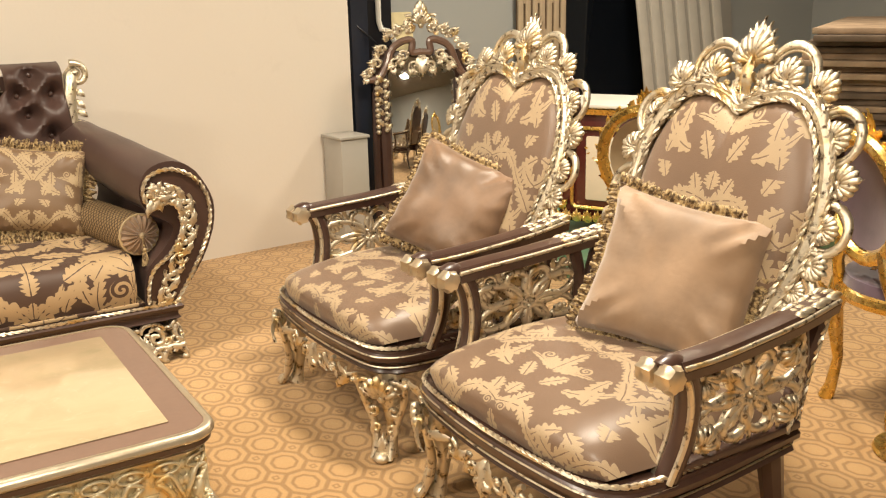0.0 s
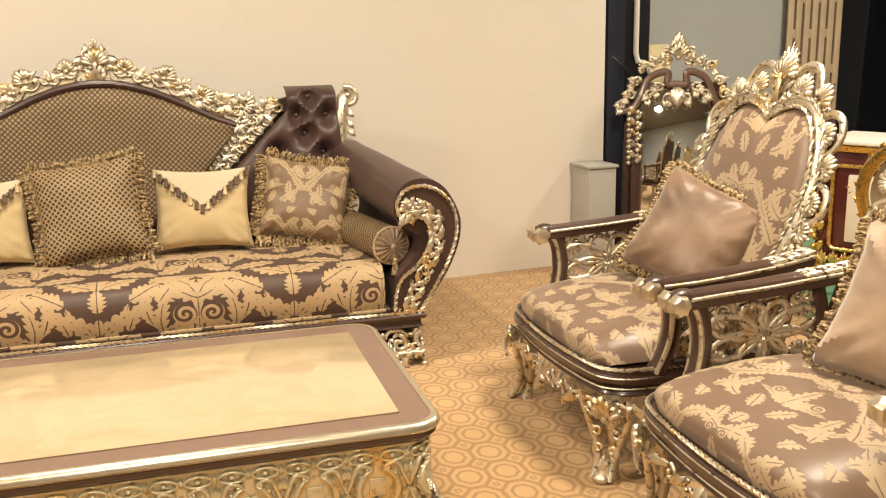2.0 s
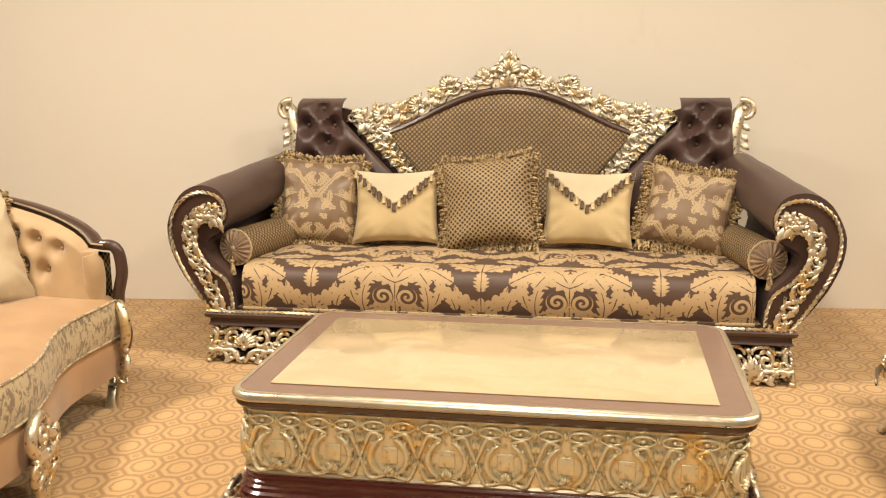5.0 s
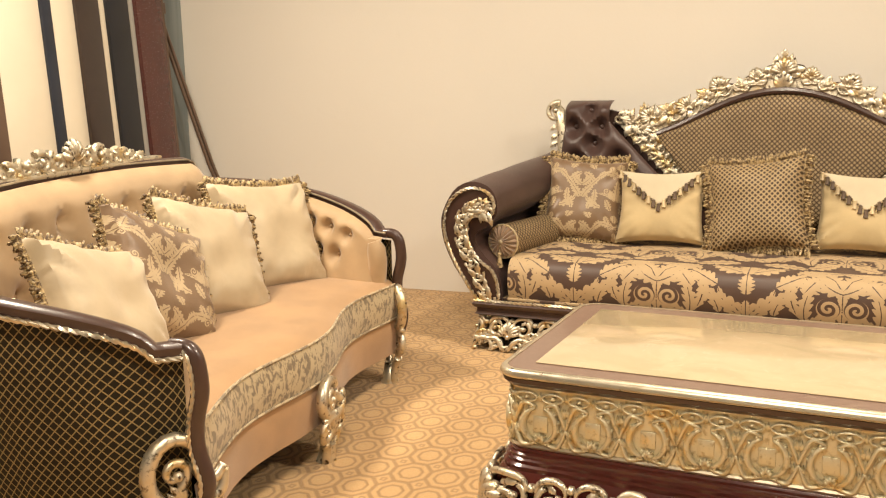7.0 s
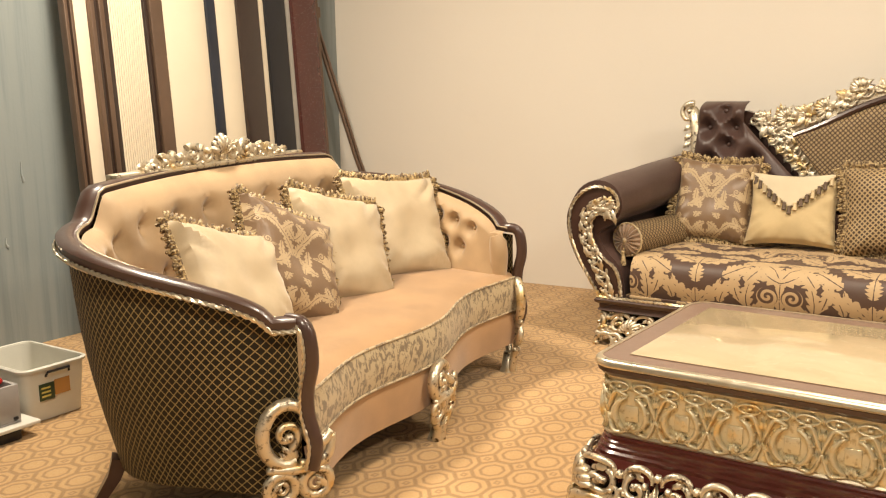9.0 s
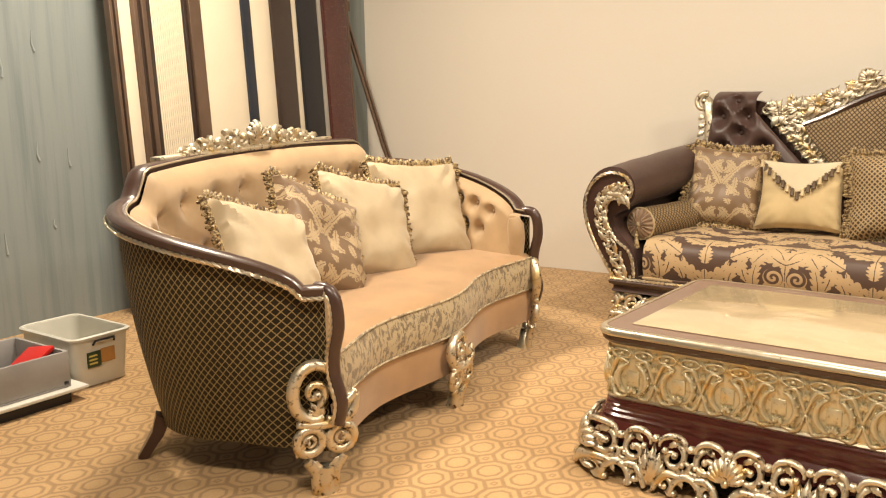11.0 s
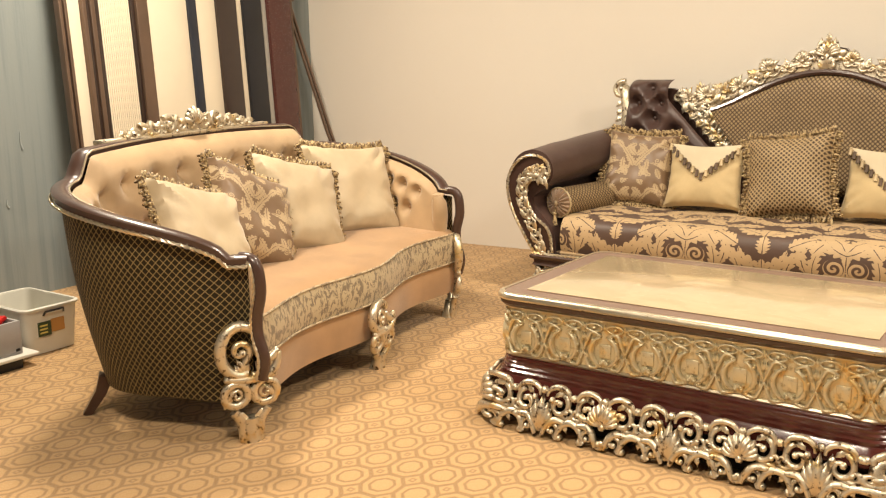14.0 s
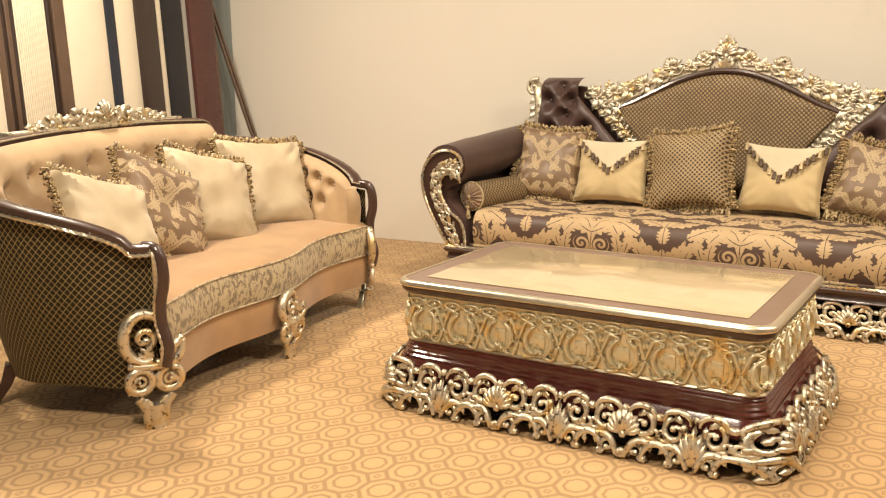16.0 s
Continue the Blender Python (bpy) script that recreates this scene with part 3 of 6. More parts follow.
def floor_piece():
    m = M()
    m.box(-4.2, -7.0, -0.1, 9.2, 4.4, 0.0, 0.0)
    return tagged(part("floor", m, carpet_material()), "tan carpet with a brown octagon print", "floor", kind="structure")


floor_piece()


def flat_wall(name, x0, y0, x1, y1, z0, z1, thick, material, label):
    """A wall from one plan point to another; its thickness lies to the left of the way."""
    d = Vector((x1 - x0, y1 - y0, 0)).normalized()
    nrm = Vector((-d.y, d.x, 0)) * thick
    m = M()
    pl = [(x0, y0), (x1, y1), (x1 + nrm.x, y1 + nrm.y), (x0 + nrm.x, y0 + nrm.y)]
    b = len(m.v)
    for z in (z0, z1):
        for x, y in pl:
            m.v.append((x, y, z))
    for j in range(4):
        j2 = (j + 1) % 4
        m.face([b + j, b + j2, b + 4 + j2, b + 4 + j])
    m.face([b + 3, b + 2, b + 1, b]), m.face([b + 4, b + 5, b + 6, b + 7])
    return tagged(part(name, m, material), label, "wall", kind="structure")


XL = -3.62
XE = 2.745
flat_wall("wall_north", XL - 0.12, wall_y(XL - 0.12), XE, wall_y(XE), 0, CEIL, 0.12, WALLW, "smooth cream-white painted wall behind the sofa")
flat_wall("wall_west", XL, -7.0, XL, wall_y(XL) - 0.002, 0, CEIL, 0.12, WALLT, "worn grey-blue painted wall with drips")
# South wall is added out of view; its darker paint cuts bounced light.
flat_wall("unseen_wall_south", 9.0, -6.9, XL, -6.9, 0, CEIL, 0.12, WALLG, "plain grey-blue wall")
flat_wall("wall_east", 8.9, 4.3, 8.9, -6.9, 0, CEIL, 0.12, WALLG, "plain grey-blue wall")
flat_wall("wall_annex_west", XE - 0.02, wall_y(XE) + 0.125, XE - 0.02, 4.3, 0, CEIL, 0.12, WALLG, "grey-blue side wall of the annex")
cm = M()
cm.box(-4.2, -7.05, CEIL, 9.2, 4.4, CEIL + 0.1, 0.0)
tagged(part("ceiling", cm, CEILM), "plain off-white ceiling", "ceiling", kind="structure")
LAMPM = Nodes("lamp_diffuser")
LAMPM.put(LAMPM.bsdf.inputs["Emission Color"], (1, 0.88, 0.7, 1))
LAMPM.put(LAMPM.bsdf.inputs["Emission Strength"], 3.0)
LAMPMAT = LAMPM.done((0.8, 0.78, 0.7), 0.5)
# Made-up panels give the unseen lamps a body.
for lx, ly, lsx, lsy, lw in LAMPS:
    lt = thing("unseen_ceiling_light", pose(lx, ly, CEIL), "unseen square white ceiling light panel", "ceiling light", "ceiling light panels")
    fm = M()
    fm.sweep([(0, 0), (0.03, 0), (0.03, -0.025), (0, -0.025)], [(-lsx / 2, -lsy / 2, 0), (lsx / 2, -lsy / 2, 0), (lsx / 2, lsy / 2, 0), (-lsx / 2, lsy / 2, 0)], closed=True)
    part("frame_rim", fm, CEILM, lt)
    dm = M()
    dm.box(-lsx / 2 + 0.002, -lsy / 2 + 0.002, -0.02, lsx / 2 - 0.002, lsy / 2 - 0.002, -0.004, 0.002)
    part("diffuser", dm, LAMPMAT, lt)

# ---- coffee table ----


def round_rect(hx, hy, r, n=6):
    out = []
    for cx, cy, a0 in ((hx - r, -hy + r, -90), (hx - r, hy - r, 0), (-hx + r, hy - r, 90), (-hx + r, -hy + r, 180)):
        for i in range(n + 1):
            a = radians(a0 + 90 * i / n)
            out.append((cx + r * math.cos(a), cy + r * math.sin(a), 0.0))
    return out


def along(path, closed=True):
    """Length along a path: place and outward turn at s."""
    P = [Vector(p) for p in path]
    if closed:
        P = P + [P[0]]
    L = [0.0]
    for a, c in zip(P, P[1:]):
        L.append(L[-1] + (c - a).length)

    def at(s):
        s = s % L[-1] if closed else min(max(s, 0.0), L[-1] - 1e-6)
        lo, hi = 0, len(L) - 1
        while hi - lo > 1:
            mid = (lo + hi) // 2
            if L[mid] <= s:
                lo = mid
            else:
                hi = mid
        t = P[lo + 1] - P[lo]
        f = (s - L[lo]) / max(1e-9, t.length)
        t0 = t.normalized()
        if f > 0.5 and lo + 2 < len(P):
            t0 = (t0 * (1.5 - f) + (P[lo + 2] - P[lo + 1]).normalized() * (f - 0.5)).normalized()
        elif f < 0.5 and lo > 0:
            t0 = (t0 * (0.5 + f) + (P[lo] - P[lo - 1]).normalized() * (0.5 - f)).normalized()
        return P[lo] + t * f, Vector((t0.y, -t0.x, 0))
    return at, L[-1]


def on_band(path, z0, lean=0.0, out0=0.0, closed=True):
    """Maps drawn ornament (length along the path, height, relief) on to an upright band; lean: outward shift per metre down from z0."""
    at, L = along(path, closed)

    def fn(x, y, z):
        p, nrm = at(x)
        o = out0 - y * lean + z
        return p.x + nrm.x * o, p.y + nrm.y * o, z0 + y
    return fn, L


def apron(m, length, height, unit):
    """Openwork of facing scrolls, arches, shells and leaves, standing on its foot line y = -height."""
    n = max(2, round(length / unit))
    u = length / n
    h = height
    w = h * 0.058
    rnd = random.Random(int(length * 1000))
    for i in range(n):
        x = (i + 0.5) * u
        # wavy upper edge
        for sg in (-1, 1):
            bar(m, arc(x + sg * u * 0.25, -h * 0.22, u * 0.19, h * 0.17, radians(-10), radians(190), 10, w), w * 0.45, w * 0.95)
        m.ball((x, -h * 0.14, w), w * 1.3, n=6, m=4)
        m.ball((x + u * 0.5, -h * 0.20, w), w * 1.3, n=6, m=4)
        # low arch between two feet
        bar(m, arc(x + u * 0.5, -h * 0.98, u * 0.21, h * 0.34, radians(0), radians(180), 12, w * 0.6), w * 0.8, w * 1.25)
        for sg in (-1, 1):
            volute(m, x + sg * u * 0.27, -h * 0.38, h * 0.22, radians(90 - sg * 20), sg * -6.6, w * 1.05)
            volute(m, x + sg * u * 0.20, -h * 0.82, h * 0.15, radians(-90 + sg * 30), sg * 6.2, w * 0.95)
            volute(m, x + sg * u * 0.43, -h * 0.48, h * 0.13, radians(200 if sg > 0 else -20), sg * 5.6, w * 0.85)
            bar(m, [(x + sg * u * 0.06, -h * 0.95, w), (x + sg * u * 0.13, -h * 0.74, w * 1.3), (x + sg * u * 0.24, -h * 0.64, w), (x + sg * u * 0.40, -h * 0.66, w)], w * 0.7, w * 1.2)
            for k in range(4):
                a = radians(90 - sg * (30 + 45 * k) + rnd.uniform(-15, 15))
                leaf(m, x + sg * u * (0.12 + 0.09 * k), -h * (0.50 + 0.09 * (k % 2)), a, h * rnd.uniform(0.20, 0.30), h * 0.060, 0.35, sg * rnd.uniform(-0.9, 0.9))
            leaf(m, x + sg * u * 0.34, -h * 0.14, radians(90 + sg * 100), h * 0.24, h * 0.06, 0.35, sg * 0.7)
            m.ball((x + sg * u * 0.33, -h * 0.95, 0), w * 1.3, n=6, m=4)
            m.ball((x + sg * u * 0.15, -h * 0.30, w), w * 1.1, n=6, m=4)
        if i % 2 == 0:
            shell(m, x, -h * 0.58, h * 0.42, radians(90), 2.7, 9)
            volute(m, x, -h * 0.88, h * 0.09, radians(180), 6.0, w)
        else:
            acanthus(m, x, -h * 0.90, radians(90), h * 0.68, 7, 2.3)
            acanthus(m, x, -h * 0.62, radians(90), h * 0.42, 5, 2.8)


def coffee_table():
    HX, HY = 0.668, 0.422
    tb = thing("coffee_table", pose(0.175, -1.437, 0, 0, 0, -0.6), "carved gold and wine-brown coffee table with a cream marble top", "coffee table")
    path = round_rect(HX, HY, 0.075)
    m = M()  # border of the top
    inner = round_rect(HX - 0.016, HY - 0.016, 0.059)
    k = len(inner)
    for z in (0.440, 0.4615):
        m.v.extend((x, y, z) for x, y, _ in inner)
    m.face(list(range(k, 2 * k))), m.face(list(reversed(range(k))))
    for j in range(k):
        m.face([j, (j + 1) % k, k + (j + 1) % k, k + j])
    part("tabletop", m, TAUPE, tb, "taupe lacquered border")
    m = M()
    m.sweep([(-0.0165, 0.0), (-0.008, 0.0008), (0.0, -0.003), (0.005, -0.010), (0.006, -0.017), (0.002, -0.023), (-0.0165, -0.024)], [(x, y, 0.464) for x, y, z in path], closed=True)
    part("edge_moulding", m, GILTS, tb, "silver-gold rounded edge")
    m = M()
    m.sweep([(-0.06, -0.006), (-0.020, -0.006), (-0.012, -0.001), (-0.008, 0.004), (-0.003, 0.008), (-0.002, 0.020), (-0.008, 0.0215), (-0.06, 0.0215)], [(x, y, 0.418) for x, y, z in path], closed=True)
    part("lower_moulding", m, WOOD, tb)
    m = M()
    m.box(-0.578, -0.333, 0.4620, 0.578, 0.333, 0.4645, 0.0008)
    part("marble_inlay", m, MARBLE, tb, "polished cream marble inlay")
    # carved box
    bpath = round_rect(0.641, 0.395, 0.06)
    m = M()
    m.sweep([(-0.05, 0.235), (0.0, 0.235), (0.0, 0.414), (-0.05, 0.414)], bpath, closed=True)
    tbody = part("body", m, PALEGOLD, tb, "pale gold carved side")
    fn, L = on_band(bpath, 0.235)
    m = M()
    n = round(L / 0.152)
    u = L / n
    for i in range(n):
        x = (i + 0.5) * u
        y = 0.066
        r = 0.046
        for sg in (-1, 1):
            bar(m, arc(x, y, r * 1.05, r, radians(-75), radians(75), 10, 0.005) if sg > 0 else arc(x, y, r * 1.05, r, radians(255), radians(105), 10, 0.005), 0.004, 0.0090)
            bar(m, [(x + sg * 0.012, y + r * 1.02, 0.004), (x + sg * 0.045, y + r * 1.25, 0.004), (x + sg * u * 0.42, y + r * 0.55, 0.004), (x + sg * u * 0.5, y - r * 0.1, 0.004)], 0.0035, 0.0060)
            bar(m, [(x + sg * 0.010, y - r * 1.02, 0.004), (x + sg * 0.045, y - r * 1.2, 0.004), (x + sg * u * 0.40, y - r * 0.9, 0.004), (x + sg * u * 0.5, y - r * 0.1, 0.004)], 0.0035, 0.0060)
            leaf(m, x + sg * u * 0.46, y - r * 0.75, radians(90 + sg * 25), 0.030, 0.008, 0.3, -sg * 0.5)
            leaf(m, x + sg * u * 0.44, y + r * 0.45, radians(90 - sg * 20), 0.034, 0.008, 0.3, sg * 0.6)
            leaf(m, x + sg * 0.03, y + r * 1.05, radians(90 - sg * 60), 0.028, 0.007, 0.3, sg * 0.5)
            for k in range(6):
                a = radians(-62 + 124 * k / 5)
                m.ball((x + sg * r * 1.18 * math.cos(a), y + r * 1.12 * math.sin(a), 0.004), 0.0062, n=5, m=4)
            volute(m, x + sg * 0.016, y - r * 0.88, 0.012, radians(90), sg * 5, 0.003, 5, 8)
        m.box(x - 0.021, y - 0.021, 0.0, x + 0.021, y + 0.021, 0.0028, 0.002)
        shell(m, x, y - r * 0.95, 0.020, radians(90), 2.6, 5)
        # upper running braid
        for k in range(2):
            xx = x + (k - 0.5) * u / 2
            bar(m, arc(xx, 0.138, u * 0.2, 0.012, radians(0), radians(360), 12, 0.004), 0.0032, 0.0032)
            m.ball((xx, 0.138, 0.003), 0.009, 0.006, 0.006, 6, 4)
            leaf(m, xx + u * 0.25, 0.127, radians(90), 0.024, 0.008, 0.3)
    m.warp(0, lambda x, y, z: fn(x, y * 1.09, z * 1.6))
    part("carving", m, PALEGOLD, tbody, "raised pale gold scroll carving", fix=False)
    for k, (z, r) in enumerate(((0.412, 0.005), (0.240, 0.007))):
        m = M()
        m.tube([(x * 1.006, y * 1.008, z) for x, y, q in bpath], r, 6, closed=True)
        part("bead_moulding", m, GILTS, tb)
    # stepped plinth
    m = M()
    m.sweep([(-0.10, 0.232), (0.004, 0.232), (0.010, 0.226), (0.008, 0.218), (0.014, 0.214), (0.013, 0.205), (0.020, 0.200), (0.019, 0.190), (0.028, 0.184), (0.028, 0.172), (0.034, 0.166), (0.058, 0.118), (0.050, 0.110), (-0.10, 0.110)], bpath, closed=True)
    part("plinth", m, WINE, tb, "wine-red lacquered stepped plinth")
    # Black band behind the openwork puts shade into its gaps.
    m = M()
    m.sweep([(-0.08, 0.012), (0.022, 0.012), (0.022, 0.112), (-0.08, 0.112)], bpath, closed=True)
    part("shade_fill", m, BLACK, tb)
    fn, L = on_band(bpath, 0.182, 0.33, 0.046)
    m = M()
    apron(m, L, 0.178, 0.225)
    m.warp(0, fn)
    part("base_carving", m, GILT, tb, "openwork silver-gold scroll base", fix=False)
    return tb


coffee_table()

# ---- large sofa ----
SY = -0.22


lerp_path = smooth


def tufted(m, poly_at, nu, nv, buttons, depth, radius):
    """A padded sheet poly_at(s, t) -> (point, outward); pulled in at the buttons (s, t)."""
    def fn(s, t):
        p, o = poly_at(s, t)
        dep = 0.0
        for bs, bt in buttons:
            q, _ = poly_at(bs, bt)
            d = (p - q).length / radius
            dep = max(dep, math.exp(-d * d * 3.2))
        return p + o * (depth * (1 - dep) - depth * 0.4)
    m.grid(fn, nu, nv, 1, 1)


ARM = [(1.295, 0.235), (1.36, 0.30), (1.435, 0.40), (1.48, 0.50), (1.475, 0.60), (1.42, 0.685), (1.33, 0.725), (1.24, 0.715), (1.185, 0.665), (1.18, 0.60), (1.225, 0.555), (1.225, 0.55), (1.30, 0.50), (1.26, 0.43), (1.19, 0.37), (1.165, 0.30), (1.160, 0.235)]
CREST = [(0.86, 1.045), (0.74, 1.070), (0.62, 1.085), (0.50, 1.105), (0.40, 1.165), (0.30, 1.235), (0.18, 1.225), (0.08, 1.315), (0.0, 1.33)]
PANEL = [(0.60, 0.945), (0.50, 0.985), (0.38, 1.045), (0.25, 1.105), (0.12, 1.145), (0.0, 1.157)]
BACKY = 0.93


def arm_xz(x, z):
    return 1.115 + (x - 1.16) * 0.93, 0.235 + (z - 0.235) * 1.12, 0.0


def back_y(z):
    return BACKY - 0.10 * (1.1 - z)


def sofa():
    so = thing("large_sofa", pose(0, SY, 0), "brown satin and damask sofa with carved silver-gold frame", "sofa")
    # frame rail
    m = M()
    pr = [(-0.9, 0.165), (0.0, 0.165), (0.012, 0.172), (0.004, 0.186), (0.004, 0.200), (0.020, 0.210), (0.024, 0.222), (0.010, 0.234), (-0.9, 0.234)]
    m.sweep([(o, z) for o, z in pr], [(-1.225, 1.0, 0), (-1.225, 0.0, 0), (1.225, 0.0, 0), (1.225, 1.0, 0)])
    part("seat_rail", m, WOOD, so, "brown lacquered moulded rail")
    m = M()
    cord(m, [(-1.24, -0.012, 0.236), (1.24, -0.012, 0.236)], 0.008, 0.012)
    part("cord_trim", m, GILT, so, "silver-gold rope beading", fix=False)
    # Black box stands in for the shade of the recess under the rail.
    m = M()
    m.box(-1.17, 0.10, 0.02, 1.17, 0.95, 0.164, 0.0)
    part("shade_fill", m, BLACK, so)
    # openwork under the rail, front and sides
    m = M()
    path = [(-1.225, 0.9, 0), (-1.225, 0.0, 0), (1.225, 0.0, 0), (1.225, 0.9, 0)]
    fn, L = on_band(path, 0.168, 0.28, -0.02, closed=False)
    apron(m, L, 0.166, 0.235)
    m.warp(0, fn)
    part("skirt_carving", m, GILT, so, "openwork silver-gold scroll skirt", fix=False)
    # seat cushion
    m = M()

    def seat(s, t):
        x = (s - 0.5) * 2.20
        edge = min(1.0, min(s, 1 - s) * 40) ** 0.5
        if t < 0.25:
            q = t / 0.25
            z = 0.245 + q * 0.165
            y = 0.03 - 0.018 * math.sin(math.pi * q)
        else:
            q = (t - 0.25) / 0.75
            r = min(1.0, q * 18)
            z = 0.410 + 0.022 * math.sin(r * math.pi / 2) + 0.012 * math.sin(math.pi * q)
            y = 0.03 + q * 0.80 + 0.006 * r
        return x * (0.985 + 0.015 * edge), y, z + noise.noise(Vector((x * 3, y * 3, 0.5))) * 0.006
    m.grid(seat, 70, 26, uvfn=lambda s, t: ((s - 0.5) * 2.20 + 0.03, (t / 0.25) * 0.18 if t < 0.25 else 0.18 + (t - 0.25) / 0.75 * 0.80))
    part("seat_cushion", m, SEATDAM, so, "damask seat cushion")
    m = M()
    m.box(-1.11, 0.02, 0.236, 1.11, 0.9, 0.25, 0.004)
    part("seat_base", m, SEATDAM, so)
    # arms
    for sg in (-1, 1):
        side = "right" if sg > 0 else "left"
        prof = lerp_path([arm_xz(x, z) for x, z in ARM], 3)
        m = M()

        def at(s, t, sg=sg, prof=prof):
            k = s * (len(prof) - 1)
            i = min(int(k), len(prof) - 2)
            p = prof[i].lerp(prof[i + 1], k - i)
            x, z = p.x, p.y
            y = 0.02 + 0.90 * t
            x = x - 0.13 * t * max(0.0, (z - 0.3) / 0.4)
            z = z + 0.075 * t * max(0.0, (z - 0.3) / 0.4)
            w = 0.006 * noise.noise(Vector((x * 9, y * 5, z * 9)))
            return sg * (x + w), y, z + w
        m.grid(at, len(prof) - 1, 14, 1.8, 0.9)
        n = len(prof)
        m.face([i for i in range(n)])
        part("arm", m, SATIN, so, "brown satin scrolled arm")
        # carved face of the arm: cord on both edges, scrolls between
        outer = lerp_path([(1.272, 0.245, 0), (1.325, 0.31, 0), (1.39, 0.405, 0), (1.432, 0.50, 0), (1.43, 0.59, 0), (1.385, 0.655, 0), (1.31, 0.688, 0), (1.235, 0.678, 0), (1.20, 0.64, 0), (1.205, 0.595, 0), (1.24, 0.572, 0)], 5)
        outer = [Vector(arm_xz(1.30 + (p.x - 1.30) * 1.13, 0.49 + (p.y - 0.49) * 1.07)) for p in outer]
        inner = lerp_path([(1.165, 0.245, 0), (1.172, 0.31, 0), (1.20, 0.365, 0), (1.265, 0.405, 0), (1.315, 0.46, 0), (1.335, 0.52, 0), (1.315, 0.575, 0), (1.27, 0.59, 0), (1.24, 0.572, 0)], 5)
        inner = [Vector(arm_xz(p.x, p.y)) for p in inner]
        m = M()
        loop = outer + list(reversed(inner))[1:]
        m.prism([(sg * p.x, p.y) for p in loop], -0.004, 0.03)
        af = part("arm_face", m, WOOD, so)
        m = M()
        cord(m, [(sg * p.x, -0.010, p.y) for p in outer], 0.009, 0.012)
        cord(m, [(sg * p.x, -0.010, p.y) for p in inner], 0.009, 0.012)
        part("arm_cord", m, GILT, af, "silver-gold rope beading", fix=False)
        mid = [(a.lerp(b, 0.5)) for a, b in zip([outer[round(i * (len(outer) - 1) / 13)] for i in range(14)], [inner[round(i * (len(inner) - 1) / 13)] for i in range(14)])]
        for i in range(13):
            m = M()
            if i < 12:
                p, q = mid[i], mid[i + 1]
                d = math.atan2(q.y - p.y, q.x - p.x)
                volute(m, p.x, p.y, 0.034, d + 1.4 * (-1) ** i, 5.5 * (-1) ** i, 0.0075)
                leaf(m, p.x, p.y, d + 0.7 * (-1) ** i, 0.080, 0.016, 0.3, -0.8 * (-1) ** i)
                leaf(m, p.x, p.y, d - 0.9 * (-1) ** i, 0.060, 0.015, 0.3, 0.8 * (-1) ** i)
                leaf(m, p.x, p.y, d + 2.2 * (-1) ** i, 0.050, 0.013, 0.3, 0.8 * (-1) ** i)
                m.ball((p.x, p.y, 0.006), 0.011, n=6, m=4)
            else:
                flower(m, arm_xz(1.24, 0.635)[0], arm_xz(1.24, 0.635)[1], 0.042, 6)
            m.warp(0, lambda x, y, z, sg=sg: (sg * x, -0.006 - z, y))
            part("carved_scroll" if i < 12 else "carved_flower", m, GILT, af, fix=False)
    # back: board, centre panel, carved frame, tufted wings
    m = M()
    poly = [(-1.08, 0.30), (1.08, 0.30), (1.08, 1.075), (0.86, 1.075)] + [(x * 0.985, z - 0.03) for x, z in CREST[1:]] + [(-x * 0.985, z - 0.03) for x, z in reversed(CREST[1:-1])] + [(-0.86, 1.075), (-1.08, 1.075)]
    m.prism(poly, 0, 0.05)
    m.warp(0, lambda x, y, z: (x, back_y(z) + 0.035 + y, z))
    part("back_board", m, WOOD, so)
    m = M()

    def panel(s, t):
        x = (s * 2 - 1) * 0.60
        ax = abs(x)
        top = 0.945
        for (xa, za), (xb, zb) in zip(PANEL, PANEL[1:]):
            if xb <= ax <= xa:
                top = za + (zb - za) * (xa - ax) / (xa - xb)
        low = 0.945 - (0.60 - ax) * 1.35 if ax > 0.27 else 0.50
        z = low + (top - low) * t
        e = min(1.0, min(t, 1 - t) * 8, (1 - abs(2 * s - 1)) * 8)
        return x, back_y(z) - 0.045 * (1 - (1 - e) ** 2) ** 0.5, z
    m.grid(panel, 48, 18, uvfn=lambda s, t: (panel(s, t)[0], panel(s, t)[2]))
    part("back_panel", m, NET, so, "gold and brown trellis-woven back panel")
    m = M()
    top = lerp_path([(-x, z + 0.008, 0) for x, z in PANEL] + [(x, z + 0.008, 0) for x, z in reversed(PANEL[:-1])], 5)
    m.tube([(p.x, back_y(p.y) - 0.012, p.y) for p in top], 0.017, 8)
    part("panel_moulding", m, WOOD, so)
    m = M()
    fr = M()
    # plate behind the carving
    up = [(-x, z) for x, z in CREST] + [(x, z) for x, z in reversed(CREST[:-1])]
    dn = [(x, z + 0.02) for x, z in PANEL] + [(-x, z + 0.02) for x, z in reversed(PANEL[:-1])]
    for sg in (-1, 1):
        fr.prism([(sg * 0.60, 0.955), (sg * 0.82, 1.02), (sg * 0.42, 0.62), (sg * 0.33, 0.62)], 0, 0.03)
    fr.prism([(x * 0.97, z - 0.035) for x, z in up] + dn, 0, 0.03)
    fr.warp(0, lambda x, y, z: (x, back_y(z) - 0.005 + y, z))
    cfr = part("carved_frame", fr, GILT, so)
